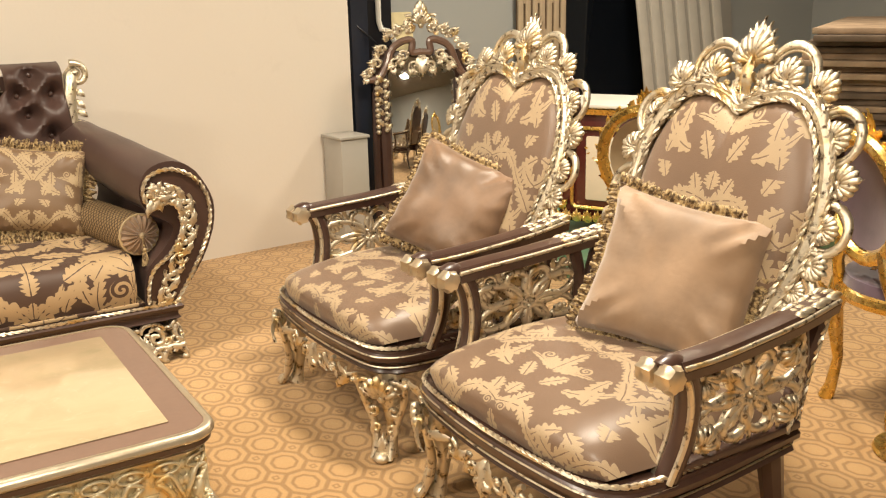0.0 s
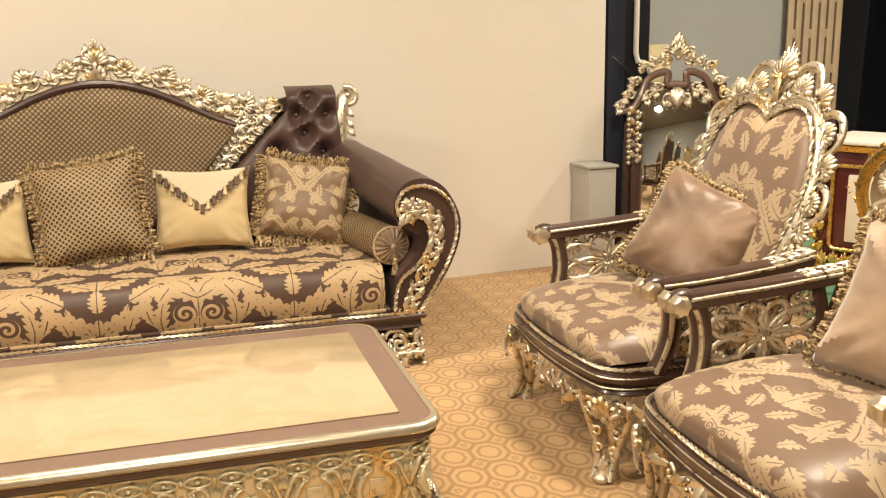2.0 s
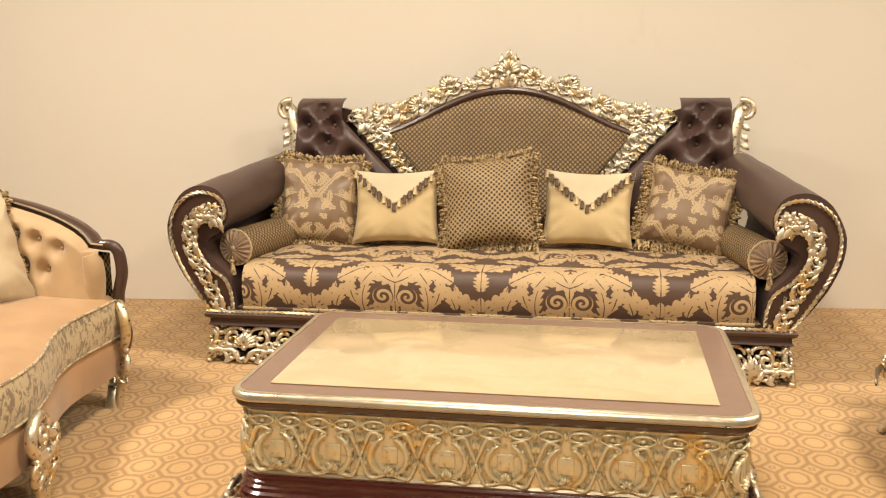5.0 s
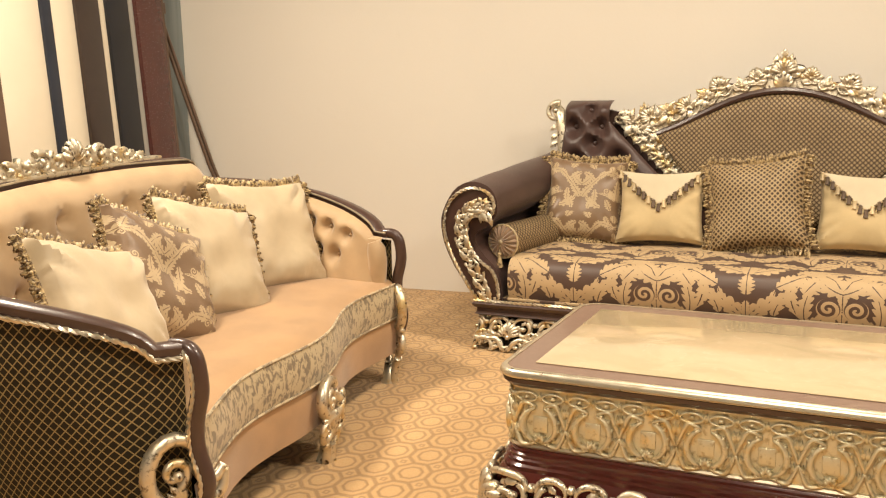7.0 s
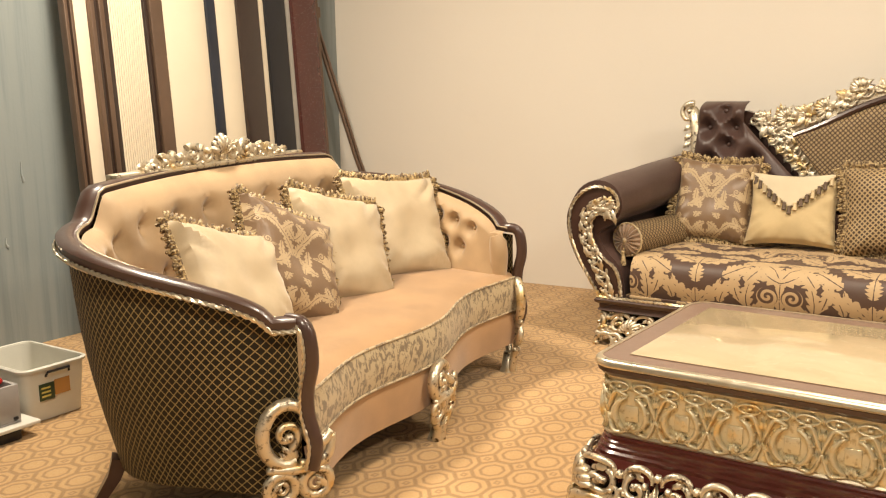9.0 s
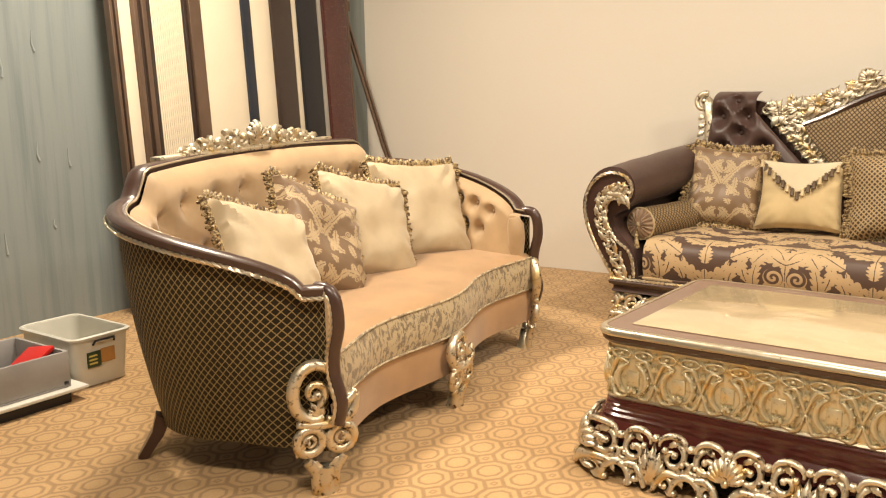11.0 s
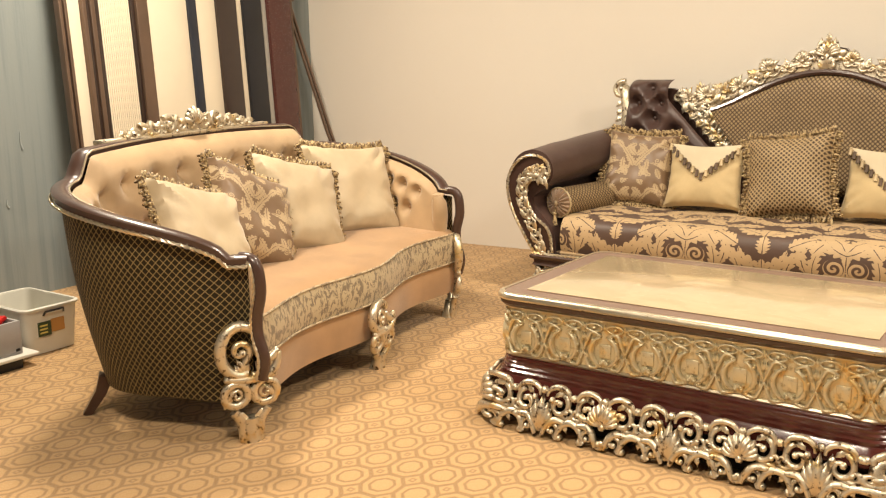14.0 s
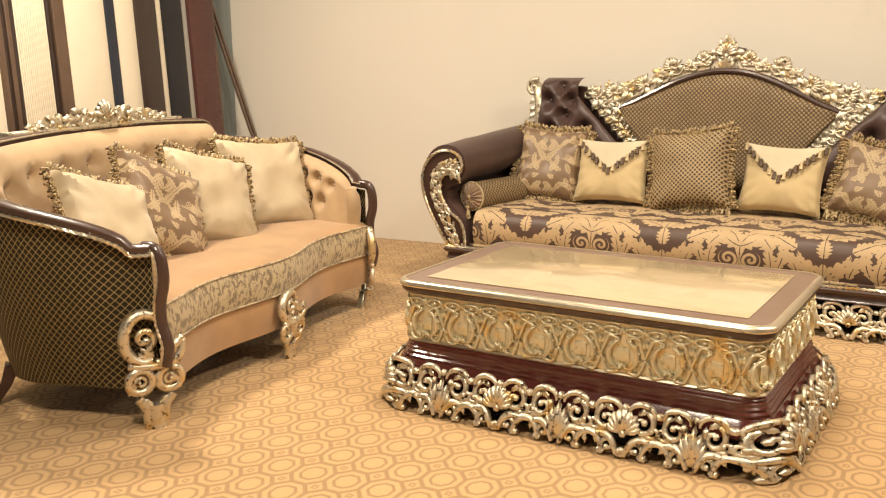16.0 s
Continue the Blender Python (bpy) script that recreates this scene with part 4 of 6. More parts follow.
    for sg in (1,):
        cr = lerp_path([(x, z, 0) for x, z in CREST], 4)
        pn = lerp_path([(x, z + 0.02, 0) for x, z in PANEL], 4)
        N = 9
        for i in range(N):
            a = cr[round((i + 0.4) / N * (len(cr) - 1))]
            b = pn[min(len(pn) - 1, round((i + 0.4) / N * (len(pn) - 1)))]
            c = a.lerp(b, 0.45)
            h = min(0.13, (a - b).length)
            dirn = math.atan2(a.y - b.y, a.x - b.x)
            for s2 in (-1, 1):
                volute(m, c.x + s2 * 0.022, c.y, min(0.045, h * 0.38), dirn + s2 * 0.9, s2 * 6.2, 0.0085)
                leaf(m, c.x, c.y - 0.01, dirn + s2 * 0.9, h * 0.62, 0.017, 0.35, s2 * 0.9)
                leaf(m, c.x, c.y, dirn + s2 * 2.3, h * 0.5, 0.016, 0.35, -s2 * 0.7)
            if i % 2 == 1:
                shell(m, c.x, c.y, min(0.07, h * 0.55), dirn, 2.4, 7)
            else:
                acanthus(m, c.x, c.y, dirn, h * 0.66, 5, 1.7)
            m.ball((c.x, c.y, 0.012), 0.013, n=6, m=4)
        for x, z, a in ((0.80, 1.03, 150), (0.74, 1.02, 60), (0.68, 0.985, 200), (0.66, 1.045, 80), (0.60, 1.03, 110), (0.62, 0.97, 240)):
            acanthus(m, x, z, radians(a), 0.075, 5, 2.4)
            volute(m, x, z, 0.032, radians(a), 6.0, 0.0085)
        # slanting bands
        for i in range(9):
            q = (i + 0.5) / 9
            x, z = 0.745 + (0.375 - 0.745) * q, 1.005 + (0.64 - 1.005) * q
            for s2 in (-1, 1):
                volute(m, x + s2 * 0.02, z - s2 * 0.015, 0.034, radians(45 + s2 * 90), s2 * 5.8, 0.0075)
                leaf(m, x, z, radians(45) + s2 * 1.3, 0.06, 0.014, 0.3, s2 * 0.8)
            leaf(m, x, z, radians(225), 0.055, 0.016, 0.3)
        # the same again on the other side
        half = [(x, y, z) for x, y, z in m.v]
        faces = list(m.f)
        base = len(m.v)
        m.v.extend((-x, y, z) for x, y, z in half)
        for f in faces:
            m.face([base + k for k in reversed(f)])
    shell(m, 0, 1.245, 0.085, radians(90), 2.7, 9)
    acanthus(m, 0, 1.18, radians(90), 0.10, 7, 2.8)
    acanthus(m, 0, 1.325, radians(90), 0.045, 5, 2.0)
    m.warp(0, lambda x, y, z: (x, back_y(y) - 0.008 - z, y))
    part("back_carving", m, GILT, cfr, "silver-gold scroll and shell carving", fix=False)
    for sg in (-1, 1):
        m = M()

        def wing(s, t, sg=sg):
            z = 0.50 + 0.655 * t
            xi = 0.83 - max(0.0, (1.02 - z)) * 1.0 if z < 1.02 else 0.83
            xi = max(xi, 0.40)
            xo = 1.115 - 0.05 * min(1, t * 1.3)
            roll = max(0.0, (t - 0.86) / 0.14)
            e = min(1.0, min(s, 1 - s) * 7)
            p = Vector((sg * (xi + (xo - xi) * s), back_y(z) - 0.05 - 0.03 * e ** 0.5 + roll * roll * 0.10, z - roll * roll * 0.03))
            return p, Vector((0, -1, 0))
        btn = [(0.45, 0.88), (0.28, 0.75), (0.80, 0.75), (0.54, 0.62), (0.30, 0.50), (0.80, 0.48), (0.6, 0.3)]
        tufted(m, wing, 44, 48, btn, 0.075, 0.080)
        wb = part("wing_back", m, SATIN, so, "button-tufted brown satin wing")
        for bs, bt in btn:
            m = M()
            p, o = wing(bs, bt)
            m.ball(p + Vector((0, 0.024, 0)), 0.013, 0.009, 0.013, 8, 5)
            part("button", m, SATIN, wb)
        m = M()
        m.tube([(sg * 1.085, back_y(0.6) - 0.05, 0.60), (sg * 1.085, back_y(0.8) - 0.06, 0.80), (sg * 1.085, back_y(0.95) - 0.065, 0.96), (sg * 1.10, back_y(1.05) - 0.05, 1.05), (sg * 1.13, back_y(1.05) - 0.03, 1.085)], [0.022, 0.024, 0.028, 0.036, 0.03], 10)
        k = m.mark()
        volute(m, 1.125, 1.065, 0.055, radians(110), -6.6, 0.016)
        for i in range(5):
            leaf(m, 1.11, 1.0 - 0.045 * i, radians(-20 - 10 * (i % 2)), 0.055, 0.016, 0.4, -0.5)
        m.warp(k, lambda x, y, z, sg=sg: (sg * x, back_y(y) - 0.05 - z, y))
        part("wing_scroll", m, GILT, so, "silver-gold scroll edge", fix=False)
    return so


sofa()
for sg in (-1, 1):
    bo = thing("bolster", pose(sg * 1.135, SY + 0.10, 0.500, 0, 0, sg * 11), "trellis-woven bolster with gathered ends and a tassel", "bolster", "bolsters on the sofa")
    m = M()
    R = 0.078
    m.grid(lambda s, t: (R * math.cos(s * 2 * math.pi), t * 0.56, R * math.sin(s * 2 * math.pi)), 24, 8, 2 * math.pi * R, 0.56, loop_u=True)
    part("bolster_cover", m, NET, bo)
    for end, yy in ((-1, 0.0), (1, 0.56)):
        m = M()
        m.grid(lambda q, t, yy=yy, end=end: ((R * (0.14 + 0.86 * t)) * math.cos(q * 6.28319), yy + end * (0.026 * (1 - t ** 3) + 0.0075 * (0.4 + 0.6 * t) * math.sin(q * 6.28319 * 18)), (R * (0.14 + 0.86 * t)) * math.sin(q * 6.28319)), 144, 5, loop_u=True)
        part("gathered_end", m, TAN, bo, "pleated tan satin end", fix=False)
    m = M()
    m.ball((0, -0.026, 0), 0.013, 0.009, 0.013, 10, 6)
    part("button", m, CREAM, bo)
    m = M()
    m.tube([(0, -0.028, -0.01), (0, -0.034, -0.05)], 0.003, 5)
    m.ball((0, -0.034, -0.055), 0.011, n=8, m=5)
    for k in range(14):
        a = 2 * math.pi * k / 14
        m.tube([(0.005 * math.cos(a), -0.034 + 0.005 * math.sin(a), -0.06), (0.013 * math.cos(a), -0.034 + 0.011 * math.sin(a), -0.118)], [0.003, 0.0035], 4)
    part("tassel", m, FRINGE, bo, "gold-brown tassel", fix=False)
    m = M()
    m.tube([(R * 1.0 * math.cos(a / 16 * 6.2832), 0, R * math.sin(a / 16 * 6.2832)) for a in range(16)], 0.006, 6, closed=True)
    part("end_piping", m, ROPE, bo)

GP = "pillows on the large sofa"
pillow(pose(-0.885, SY + 0.58, 0.645, -20, 4, 8), 0.40, 0.42, 0.15, PILLDAM, "tan damask square pillow with brown fringe", 0.036, 1, GP)
pillow(pose(-0.50, SY + 0.56, 0.625, -22, -1, 2), 0.425, 0.365, 0.13, YELLOW, "pale yellow pillow with an ivory tasselled flap", 0, 2, GP, True)
pillow(pose(-0.055, SY + 0.52, 0.655, -20, -7, -3), 0.44, 0.43, 0.17, NETBOLD, "trellis-woven brown and gold square pillow with fringe", 0.036, 3, GP)
pillow(pose(0.405, SY + 0.56, 0.630, -22, 1, -3), 0.425, 0.365, 0.13, YELLOW, "pale yellow pillow with an ivory tasselled flap", 0, 4, GP, True)
pillow(pose(0.855, SY + 0.55, 0.635, -22, 9, -10), 0.40, 0.37, 0.16, PILLDAM, "crumpled tan damask pillow with long fringe", 0.044, 5, GP)
# ---- curved loveseat ----
LOVE = pose(-1.106, -2.535, 0, 0, 0, 100.4)
LC = 0.90
RAIL = [(0.055, -0.060), (-0.055, 0.14), (-0.118, 0.34), (-0.100, 0.53), (0.005, 0.68), (0.19, 0.765), (0.54, 0.812), (LC, 0.825)]
RAILP = RAIL + [(2 * LC - x, y) for x, y in reversed(RAIL[:-1])]
RCURVE = lerp_path([(x, y, 0) for x, y in RAILP], 8)


def rail_at(u):
    k = u * (len(RCURVE) - 1)
    i = min(int(k), len(RCURVE) - 2)
    p = RCURVE[i].lerp(RCURVE[i + 1], k - i)
    a, b = RCURVE[max(i - 1, 0)], RCURVE[min(i + 2, len(RCURVE) - 1)]
    t = (b - a).normalized()
    return p, Vector((t.y, -t.x, 0)) * -1.0  # way to the inside is the second value negated


def rail_z(u):
    x = rail_at(u)[0].x
    y = rail_at(u)[0].y
    side = 0.635 + 0.215 * min(1.0, max(0.0, y) / 0.74) ** 0.55
    d = min(x - 0.115, 2 * LC - 0.115 - x)
    if y < 0.62:
        d = -1
    q = min(1.0, max(0.0, d / 0.10))
    q = q * q * (3 - 2 * q)
    return side * (1 - q) + (0.945 + 0.02 * (1 - ((x - LC) / 0.7) ** 2)) * q


def inward(u):
    p, n = rail_at(u)
    c = Vector((LC, 0.2, 0)) - p
    return n if n.dot(c) > 0 else -n


def front_y(x):
    return -0.045 - 0.032 * math.cos(2 * math.pi * (x - LC) / 0.90)


def carved_leg(m, h, w):
    """Openwork leg, drawn flat: foot at y = 0, top at y = h."""
    for sg in (-1, 1):
        # paired eyes with gilt curls inside
        m.tube([(p[0], p[1], 0.006) for p in arc(sg * w * 0.25, h * 0.41, w * 0.205, w * 0.205, 0, 2 * math.pi, 16)[:-1]], w * 0.075, 8, closed=True)
        volute(m, sg * w * 0.25, h * 0.40, w * 0.13, radians(90 - sg * 60), sg * 6.0, w * 0.042)
        leaf(m, sg * w * 0.44, h * 0.30, radians(90 + sg * 10), h * 0.20, w * 0.06, 0.3, sg * 0.8)
        bar(m, [(sg * w * 0.13, 0.0, 0.008), (sg * w * 0.15, h * 0.10, 0.006), (sg * w * 0.17, h * 0.18, 0.006), (sg * w * 0.30, h * 0.27, 0.006)], w * 0.085, w * 0.085)
        leaf(m, sg * w * 0.05, h * 0.14, radians(90 - sg * 16), h * 0.16, w * 0.06, 0.3, -sg * 0.6)
        leaf(m, sg * w * 0.40, h * 0.53, radians(90 + sg * 60), w * 0.30, w * 0.07, 0.3, -sg * 0.7)
    # lopsided cartouche above
    bar(m, arc(-w * 0.14, h * 0.76, w * 0.34, h * 0.20, radians(30), radians(290), 14, 0.004), w * 0.075, w * 0.105)
    volute(m, -w * 0.16, h * 0.76, w * 0.20, radians(-70), 6.8, w * 0.07)
    bar(m, [(w * 0.10, h * 0.80, 0.006), (w * 0.20, h * 0.70, 0.008), (w * 0.36, h * 0.68, 0.008), (w * 0.50, h * 0.74, 0.006)], w * 0.06, w * 0.085)
    bar(m, [(w * 0.02, h * 0.56, 0.006), (w * 0.24, h * 0.54, 0.008), (w * 0.44, h * 0.60, 0.008), (w * 0.50, h * 0.72, 0.006)], w * 0.06, w * 0.08)
    acanthus(m, w * 0.22, h * 0.60, radians(60), h * 0.17, 5, 2.0)
    acanthus(m, -w * 0.06, h * 0.57, radians(120), h * 0.16, 5, 2.2)
    bar(m, [(-w * 0.44, h * 0.55, 0.006), (0.0, h * 0.525, 0.010), (w * 0.44, h * 0.55, 0.006)], w * 0.055, w * 0.075)
    m.tube([(0, 0, 0.0), (0, h * 0.06, 0.0), (0, h * 0.20, 0.0)], [w * 0.20, w * 0.17, w * 0.15], 8)
    shell(m, 0, h * 0.015, h * 0.12, radians(90), 1.5, 5)


def loveseat():
    so = thing("loveseat", LOVE, "tan velvet curved loveseat with trellis-woven dark outer shell", "loveseat")
    # outer shell
    m = M()

    def shell_at(s, t):
        p, n = rail_at(s)
        inn = inward(s)
        z = 0.13 + (rail_z(s) - 0.03 - 0.13) * t
        flare = (0.10 * (1 - t) ** 1.25 - 0.012 * math.sin(math.pi * t)) * min(1.0, min(s, 1 - s) / 0.10)
        q = p + inn * flare
        return q.x, q.y, z
    m.grid(shell_at, 84, 14, uvfn=lambda s, t: (s * 3.3, 0.13 + (rail_z(s) - 0.16) * t))
    part("outer_shell", m, NETDARK, so, "dark olive trellis-woven outer back")
    # top rail that runs down both front ends
    m = M()
    n = 120
    pts = []
    for i in range(n + 1):
        p, _ = rail_at(i / n)
        pts.append(Vector((p.x, p.y, rail_z(i / n))))
    a0, a1 = pts[0], pts[-1]
    b = len(m.v)
    sect = [(-0.028, -0.016), (-0.030, 0.004), (-0.022, 0.011), (0.0, 0.014), (0.022, 0.011), (0.030, 0.004), (0.028, -0.016)]
    for i, p in enumerate(pts):
        t = (pts[min(i + 1, len(pts) - 1)] - pts[max(i - 1, 0)]).normalized()
        k = min(max(i / n, 0.0), 1.0)
        side = inward(k)
        side = (side - t * side.dot(t)).normalized()
        up = side.cross(t)
        if up.z < -0.01 or (abs(up.z) <= 0.3 and up.y > 0):
            up = -up
        for o, h in sect:
            m.v.append(tuple(p + side * o + up * h))
    ns = len(sect)
    for i in range(len(pts) - 1):
        for j in range(ns):
            j2 = (j + 1) % ns
            m.face([b + i * ns + j, b + i * ns + j2, b + (i + 1) * ns + j2, b + (i + 1) * ns + j])
    m.face([b + j for j in range(ns)]), m.face([b + (len(pts) - 1) * ns + j for j in range(ns)])
    part("top_rail", m, WOOD, so, "brown lacquered curved rail")
    m = M()
    cord(m, [p - inward(i / n) * 0.033 - Vector((0, 0, 0.022)) for i, p in enumerate(pts)], 0.0075, 0.011)
    part("rail_cord", m, GILTS, so, "gold rope beading", fix=False)
    m = M()
    m.tube([p + inward(i / n) * 0.031 + Vector((0, 0, 0.004)) for i, p in enumerate(pts)], 0.004, 5)
    part("rail_line", m, GILTS, so, "thin silver-gold line on the rail")
    for end, sg in ((a0, -1), (a1, 1)):
        fall = smooth([end + Vector(d) for d in ((0, 0.03, 0.0), (0, -0.012, -0.004), (0, -0.034, -0.035), (0, -0.040, -0.11), (0, -0.022, -0.19), (0, -0.022, -0.26), (0, -0.044, -0.34), (0, -0.03, -0.41))], 5)
        m = M()
        m.tube(fall, [0.020 + 0.003 * math.sin(math.pi * k / (len(fall) - 1)) for k in range(len(fall))], 12)
        part("front_post", m, WOOD, so, "brown lacquered curved front post")
        m = M()
        cord(m, [p + Vector((sg * 0.023, 0.006, 0)) for p in fall], 0.0065, 0.010)
        part("post_cord", m, GILTS, so, "gold rope beading", fix=False)
    # inner back, deeply buttoned
    m = M()

    def inner(s, t):
        u = 0.006 + 0.988 * s
        p, _ = rail_at(u)
        inn = inward(u)
        z = 0.40 + (rail_z(u) - 0.012 - 0.40) * t
        q = p + inn * (0.040 + 0.055 * (1 - t)) + Vector((0, 0, z))
        return q, inn
    btn = []
    for i in range(25):
        btn.append((0.05 + 0.90 * i / 24, 0.76))
        if i < 24:
            btn.append((0.05 + 0.90 * (i + 0.5) / 24, 0.44))
    fl = [(inner(a, b)[0], a) for a, b in btn]

    def padded(s, t):
        p, o = inner(s, t)
        dep = 0.0
        for q, a in fl:
            if abs(a - s) < 0.05:
                d = (p - q).length / 0.058
                dep = max(dep, math.exp(-d * d * 3.5))
        e = min(1.0, (1 - t) * 7, s * 18, (1 - s) * 18)
        return p + o * (0.055 * e ** 0.5 - 0.045 * dep * e)
    m.grid(padded, 260, 26, 3.0, 0.5)
    ib = part("inner_back", m, VELVETB, so, "button-tufted tan velvet inner back")
    for a, b in btn:
        p, o = inner(a, b)
        bm_ = M()
        bm_.ball(p + o * 0.016, 0.009, n=7, m=4)
        part("button", bm_, VELVETB, ib)
    for u in (0.012, 0.988):
        m = M()
        p, _ = rail_at(u)
        q = p + inward(u) * 0.060
        zt = rail_z(u) - 0.03
        m.tube([(q.x, q.y, 0.43), (q.x, q.y - 0.004, 0.52), (q.x, q.y, zt - 0.03), (q.x, q.y + 0.01, zt)], [0.036, 0.040, 0.038, 0.026], 14)
        part("arm_roll", m, VELVETB, so, "padded tan velvet arm front")
    # seat
    m = M()

    def seat(s, t):
        x0, x1 = 0.06, 2 * LC - 0.06
        x = x0 + (x1 - x0) * s
        yf = front_y(x)
        yb = 0.74 - 0.36 * abs((x - LC) / LC) ** 4
        y = yf + (yb - yf) * t
        z = 0.425 + 0.018 * min(1.0, t * 14) ** 0.5 + 0.016 * math.sin(math.pi * min(1, t)) * (1 - (2 * s - 1) ** 6)
        return x, y, z + 0.004 * noise.noise(Vector((x * 4, y * 4, 1)))
    m.grid(seat, 56, 18, 1.75, 0.85)
    part("seat", m, VELVET, so, "tan velvet serpentine seat")

    def band(z0, z1, bulge, inset):
        mm = M()

        def fn(s, t):
            x = 0.05 + (2 * LC - 0.10) * s
            return x, front_y(x) + inset - bulge * math.sin(math.pi * t), z0 + (z1 - z0) * t
        mm.grid(fn, 56, 6, 1.8, z1 - z0)
        return mm
    part("seat_front", band(0.285, 0.428, 0.012, 0.0), JACQ, so, "grey-gold jacquard seat front")
    part("skirt", band(0.135, 0.283, 0.006, 0.006), VELVET, so, "tan velvet skirt")
    m = M()
    for z in (0.427, 0.284):
        m.tube([(0.06 + x / 50 * (2 * LC - 0.12), front_y(0.06 + x / 50 * (2 * LC - 0.12)) - 0.003, z) for x in range(51)], 0.0045, 5)
    part("piping", m, JACQ, so)
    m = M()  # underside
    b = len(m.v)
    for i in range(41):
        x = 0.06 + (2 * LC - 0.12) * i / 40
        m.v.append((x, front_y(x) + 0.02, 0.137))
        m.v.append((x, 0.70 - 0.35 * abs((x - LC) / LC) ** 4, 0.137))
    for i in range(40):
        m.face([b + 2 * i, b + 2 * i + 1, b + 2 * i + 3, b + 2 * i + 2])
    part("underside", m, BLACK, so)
    # crest, piece by piece
    crest = []
    for sg in (-1, 1):
        for i, (x, y, r) in enumerate(((0.06, 0.034, 0.034), (0.125, 0.030, 0.032), (0.19, 0.026, 0.029), (0.25, 0.018, 0.022), (0.30, 0.010, 0.015))):
            m = M()
            volute(m, sg * x, y, r, radians(90 - sg * 40), sg * (6.2 if i % 2 else -6.2), 0.0115)
            leaf(m, sg * (x + 0.015), y, radians(90 - sg * 60), 0.050, 0.015, 0.4, -sg * 0.9)
            leaf(m, sg * x, y, radians(90 - sg * 105), 0.055, 0.015, 0.4, sg * 0.7)
            leaf(m, sg * x, 0.0, radians(90 + sg * 70), 0.045, 0.014, 0.4, sg * 0.7)
            m.ball((sg * (x + 0.03), 0.006, 0.01), 0.012, n=6, m=4)
            crest.append(("crest_scroll", m))
    m = M()
    shell(m, 0, 0.02, 0.070, radians(90), 2.4, 7)
    acanthus(m, 0, 0.0, radians(90), 0.08, 7, 2.8)
    crest.append(("crest_shell", m))
    for nm, m in crest:
        m.warp(0, lambda x, y, z: (LC + x * 1.25, 0.815 - z * 1.3, 0.972 + y * 1.2))
        part(nm, m, GILT, so, "silver-gold crest carving", fix=False)
    m = M()
    m.box(0.34, 0.79, 0.958, 2 * LC - 0.34, 0.84, 0.978, 0.006)
    part("crest_rail", m, GILT, so)
    # legs
    for px, ang, h, w in ((0.045, 232, 0.43, 0.20), (2 * LC - 0.045, -52, 0.43, 0.20), (LC, 270, 0.30, 0.185)):
        m = M()
        carved_leg(m, h, w)
        ca, sa = math.cos(radians(ang)), math.sin(radians(ang))
        py = front_y(LC) - 0.012 if px == LC else -0.045
        m.warp(0, lambda x, y, z, px=px, py=py, ca=ca, sa=sa, h=h: (px - sa * x + ca * (z + 0.012 - 0.05 * max(0, 0.5 - y / h)), py + ca * x + sa * (z + 0.012 - 0.05 * max(0, 0.5 - y / h)), y))
        part("carved_leg", m, GILT, so, "carved silver-gold scroll leg", fix=False)
    for px in (0.06, 2 * LC - 0.06):
        m = M()
        sg = -1 if px < LC else 1
        m.tube([(px, 0.60, 0.15), (px + sg * 0.01, 0.62, 0.09), (px + sg * 0.04, 0.67, 0.0)], [0.034, 0.028, 0.020], 4)
        part("back_leg", m, WOOD, so, "brown sabre leg")
    return so


loveseat()
GL = "pillows on the loveseat"


def love_pillow(x, y, z, turn, lean, roll, w, material, label, seed, fr=0.032):
    pillow(LOVE @ pose(x, y, z, 0, 0, turn) @ pose(0, 0, 0, -lean, roll, 0), w, w, 0.15, material, label, fr, seed, GL)


love_pillow(0.36, 0.36, 0.625, -10, 34, 17, 0.44, CREAM, "cream satin pillow with brown fringe", 11)
love_pillow(0.74, 0.41, 0.635, -18, 30, 24, 0.44, PILLDAM, "tan damask pillow with brown fringe", 12)
love_pillow(1.12, 0.42, 0.625, -22, 28, 15, 0.46, CREAM, "cream satin pillow with brown fringe", 13)
love_pillow(1.60, 0.42, 0.635, -30, 26, 5, 0.48, CREAM, "large cream satin pillow with brown fringe", 14)

# ---- armchairs ----
CP = [(0.0, 1.058), (0.045, 1.082), (0.130, 1.102), (0.205, 1.080), (0.260, 1.015), (0.292, 0.935), (0.303, 0.85), (0.292, 0.77), (0.272, 0.68), (0.24, 0.58), (0.21, 0.42)]


def cy(z):
    return 0.61 + 0.335 * (z - 0.4)


def half_width(z):
    for (xa, za), (xb, zb) in zip(CP[3:], CP[4:]):
        if zb <= z <= za:
            return xa + (xb - xa) * (za - z) / (za - zb)
    return 0.19 if z > 1.05 else 0.205


def top_line(x):
    x = abs(x)
    for (xa, za), (xb, zb) in zip(CP[:6], CP[1:7]):
        if xa <= x <= xb:
            return za + (zb - za) * (x - xa) / (xb - xa)
    return 0.88


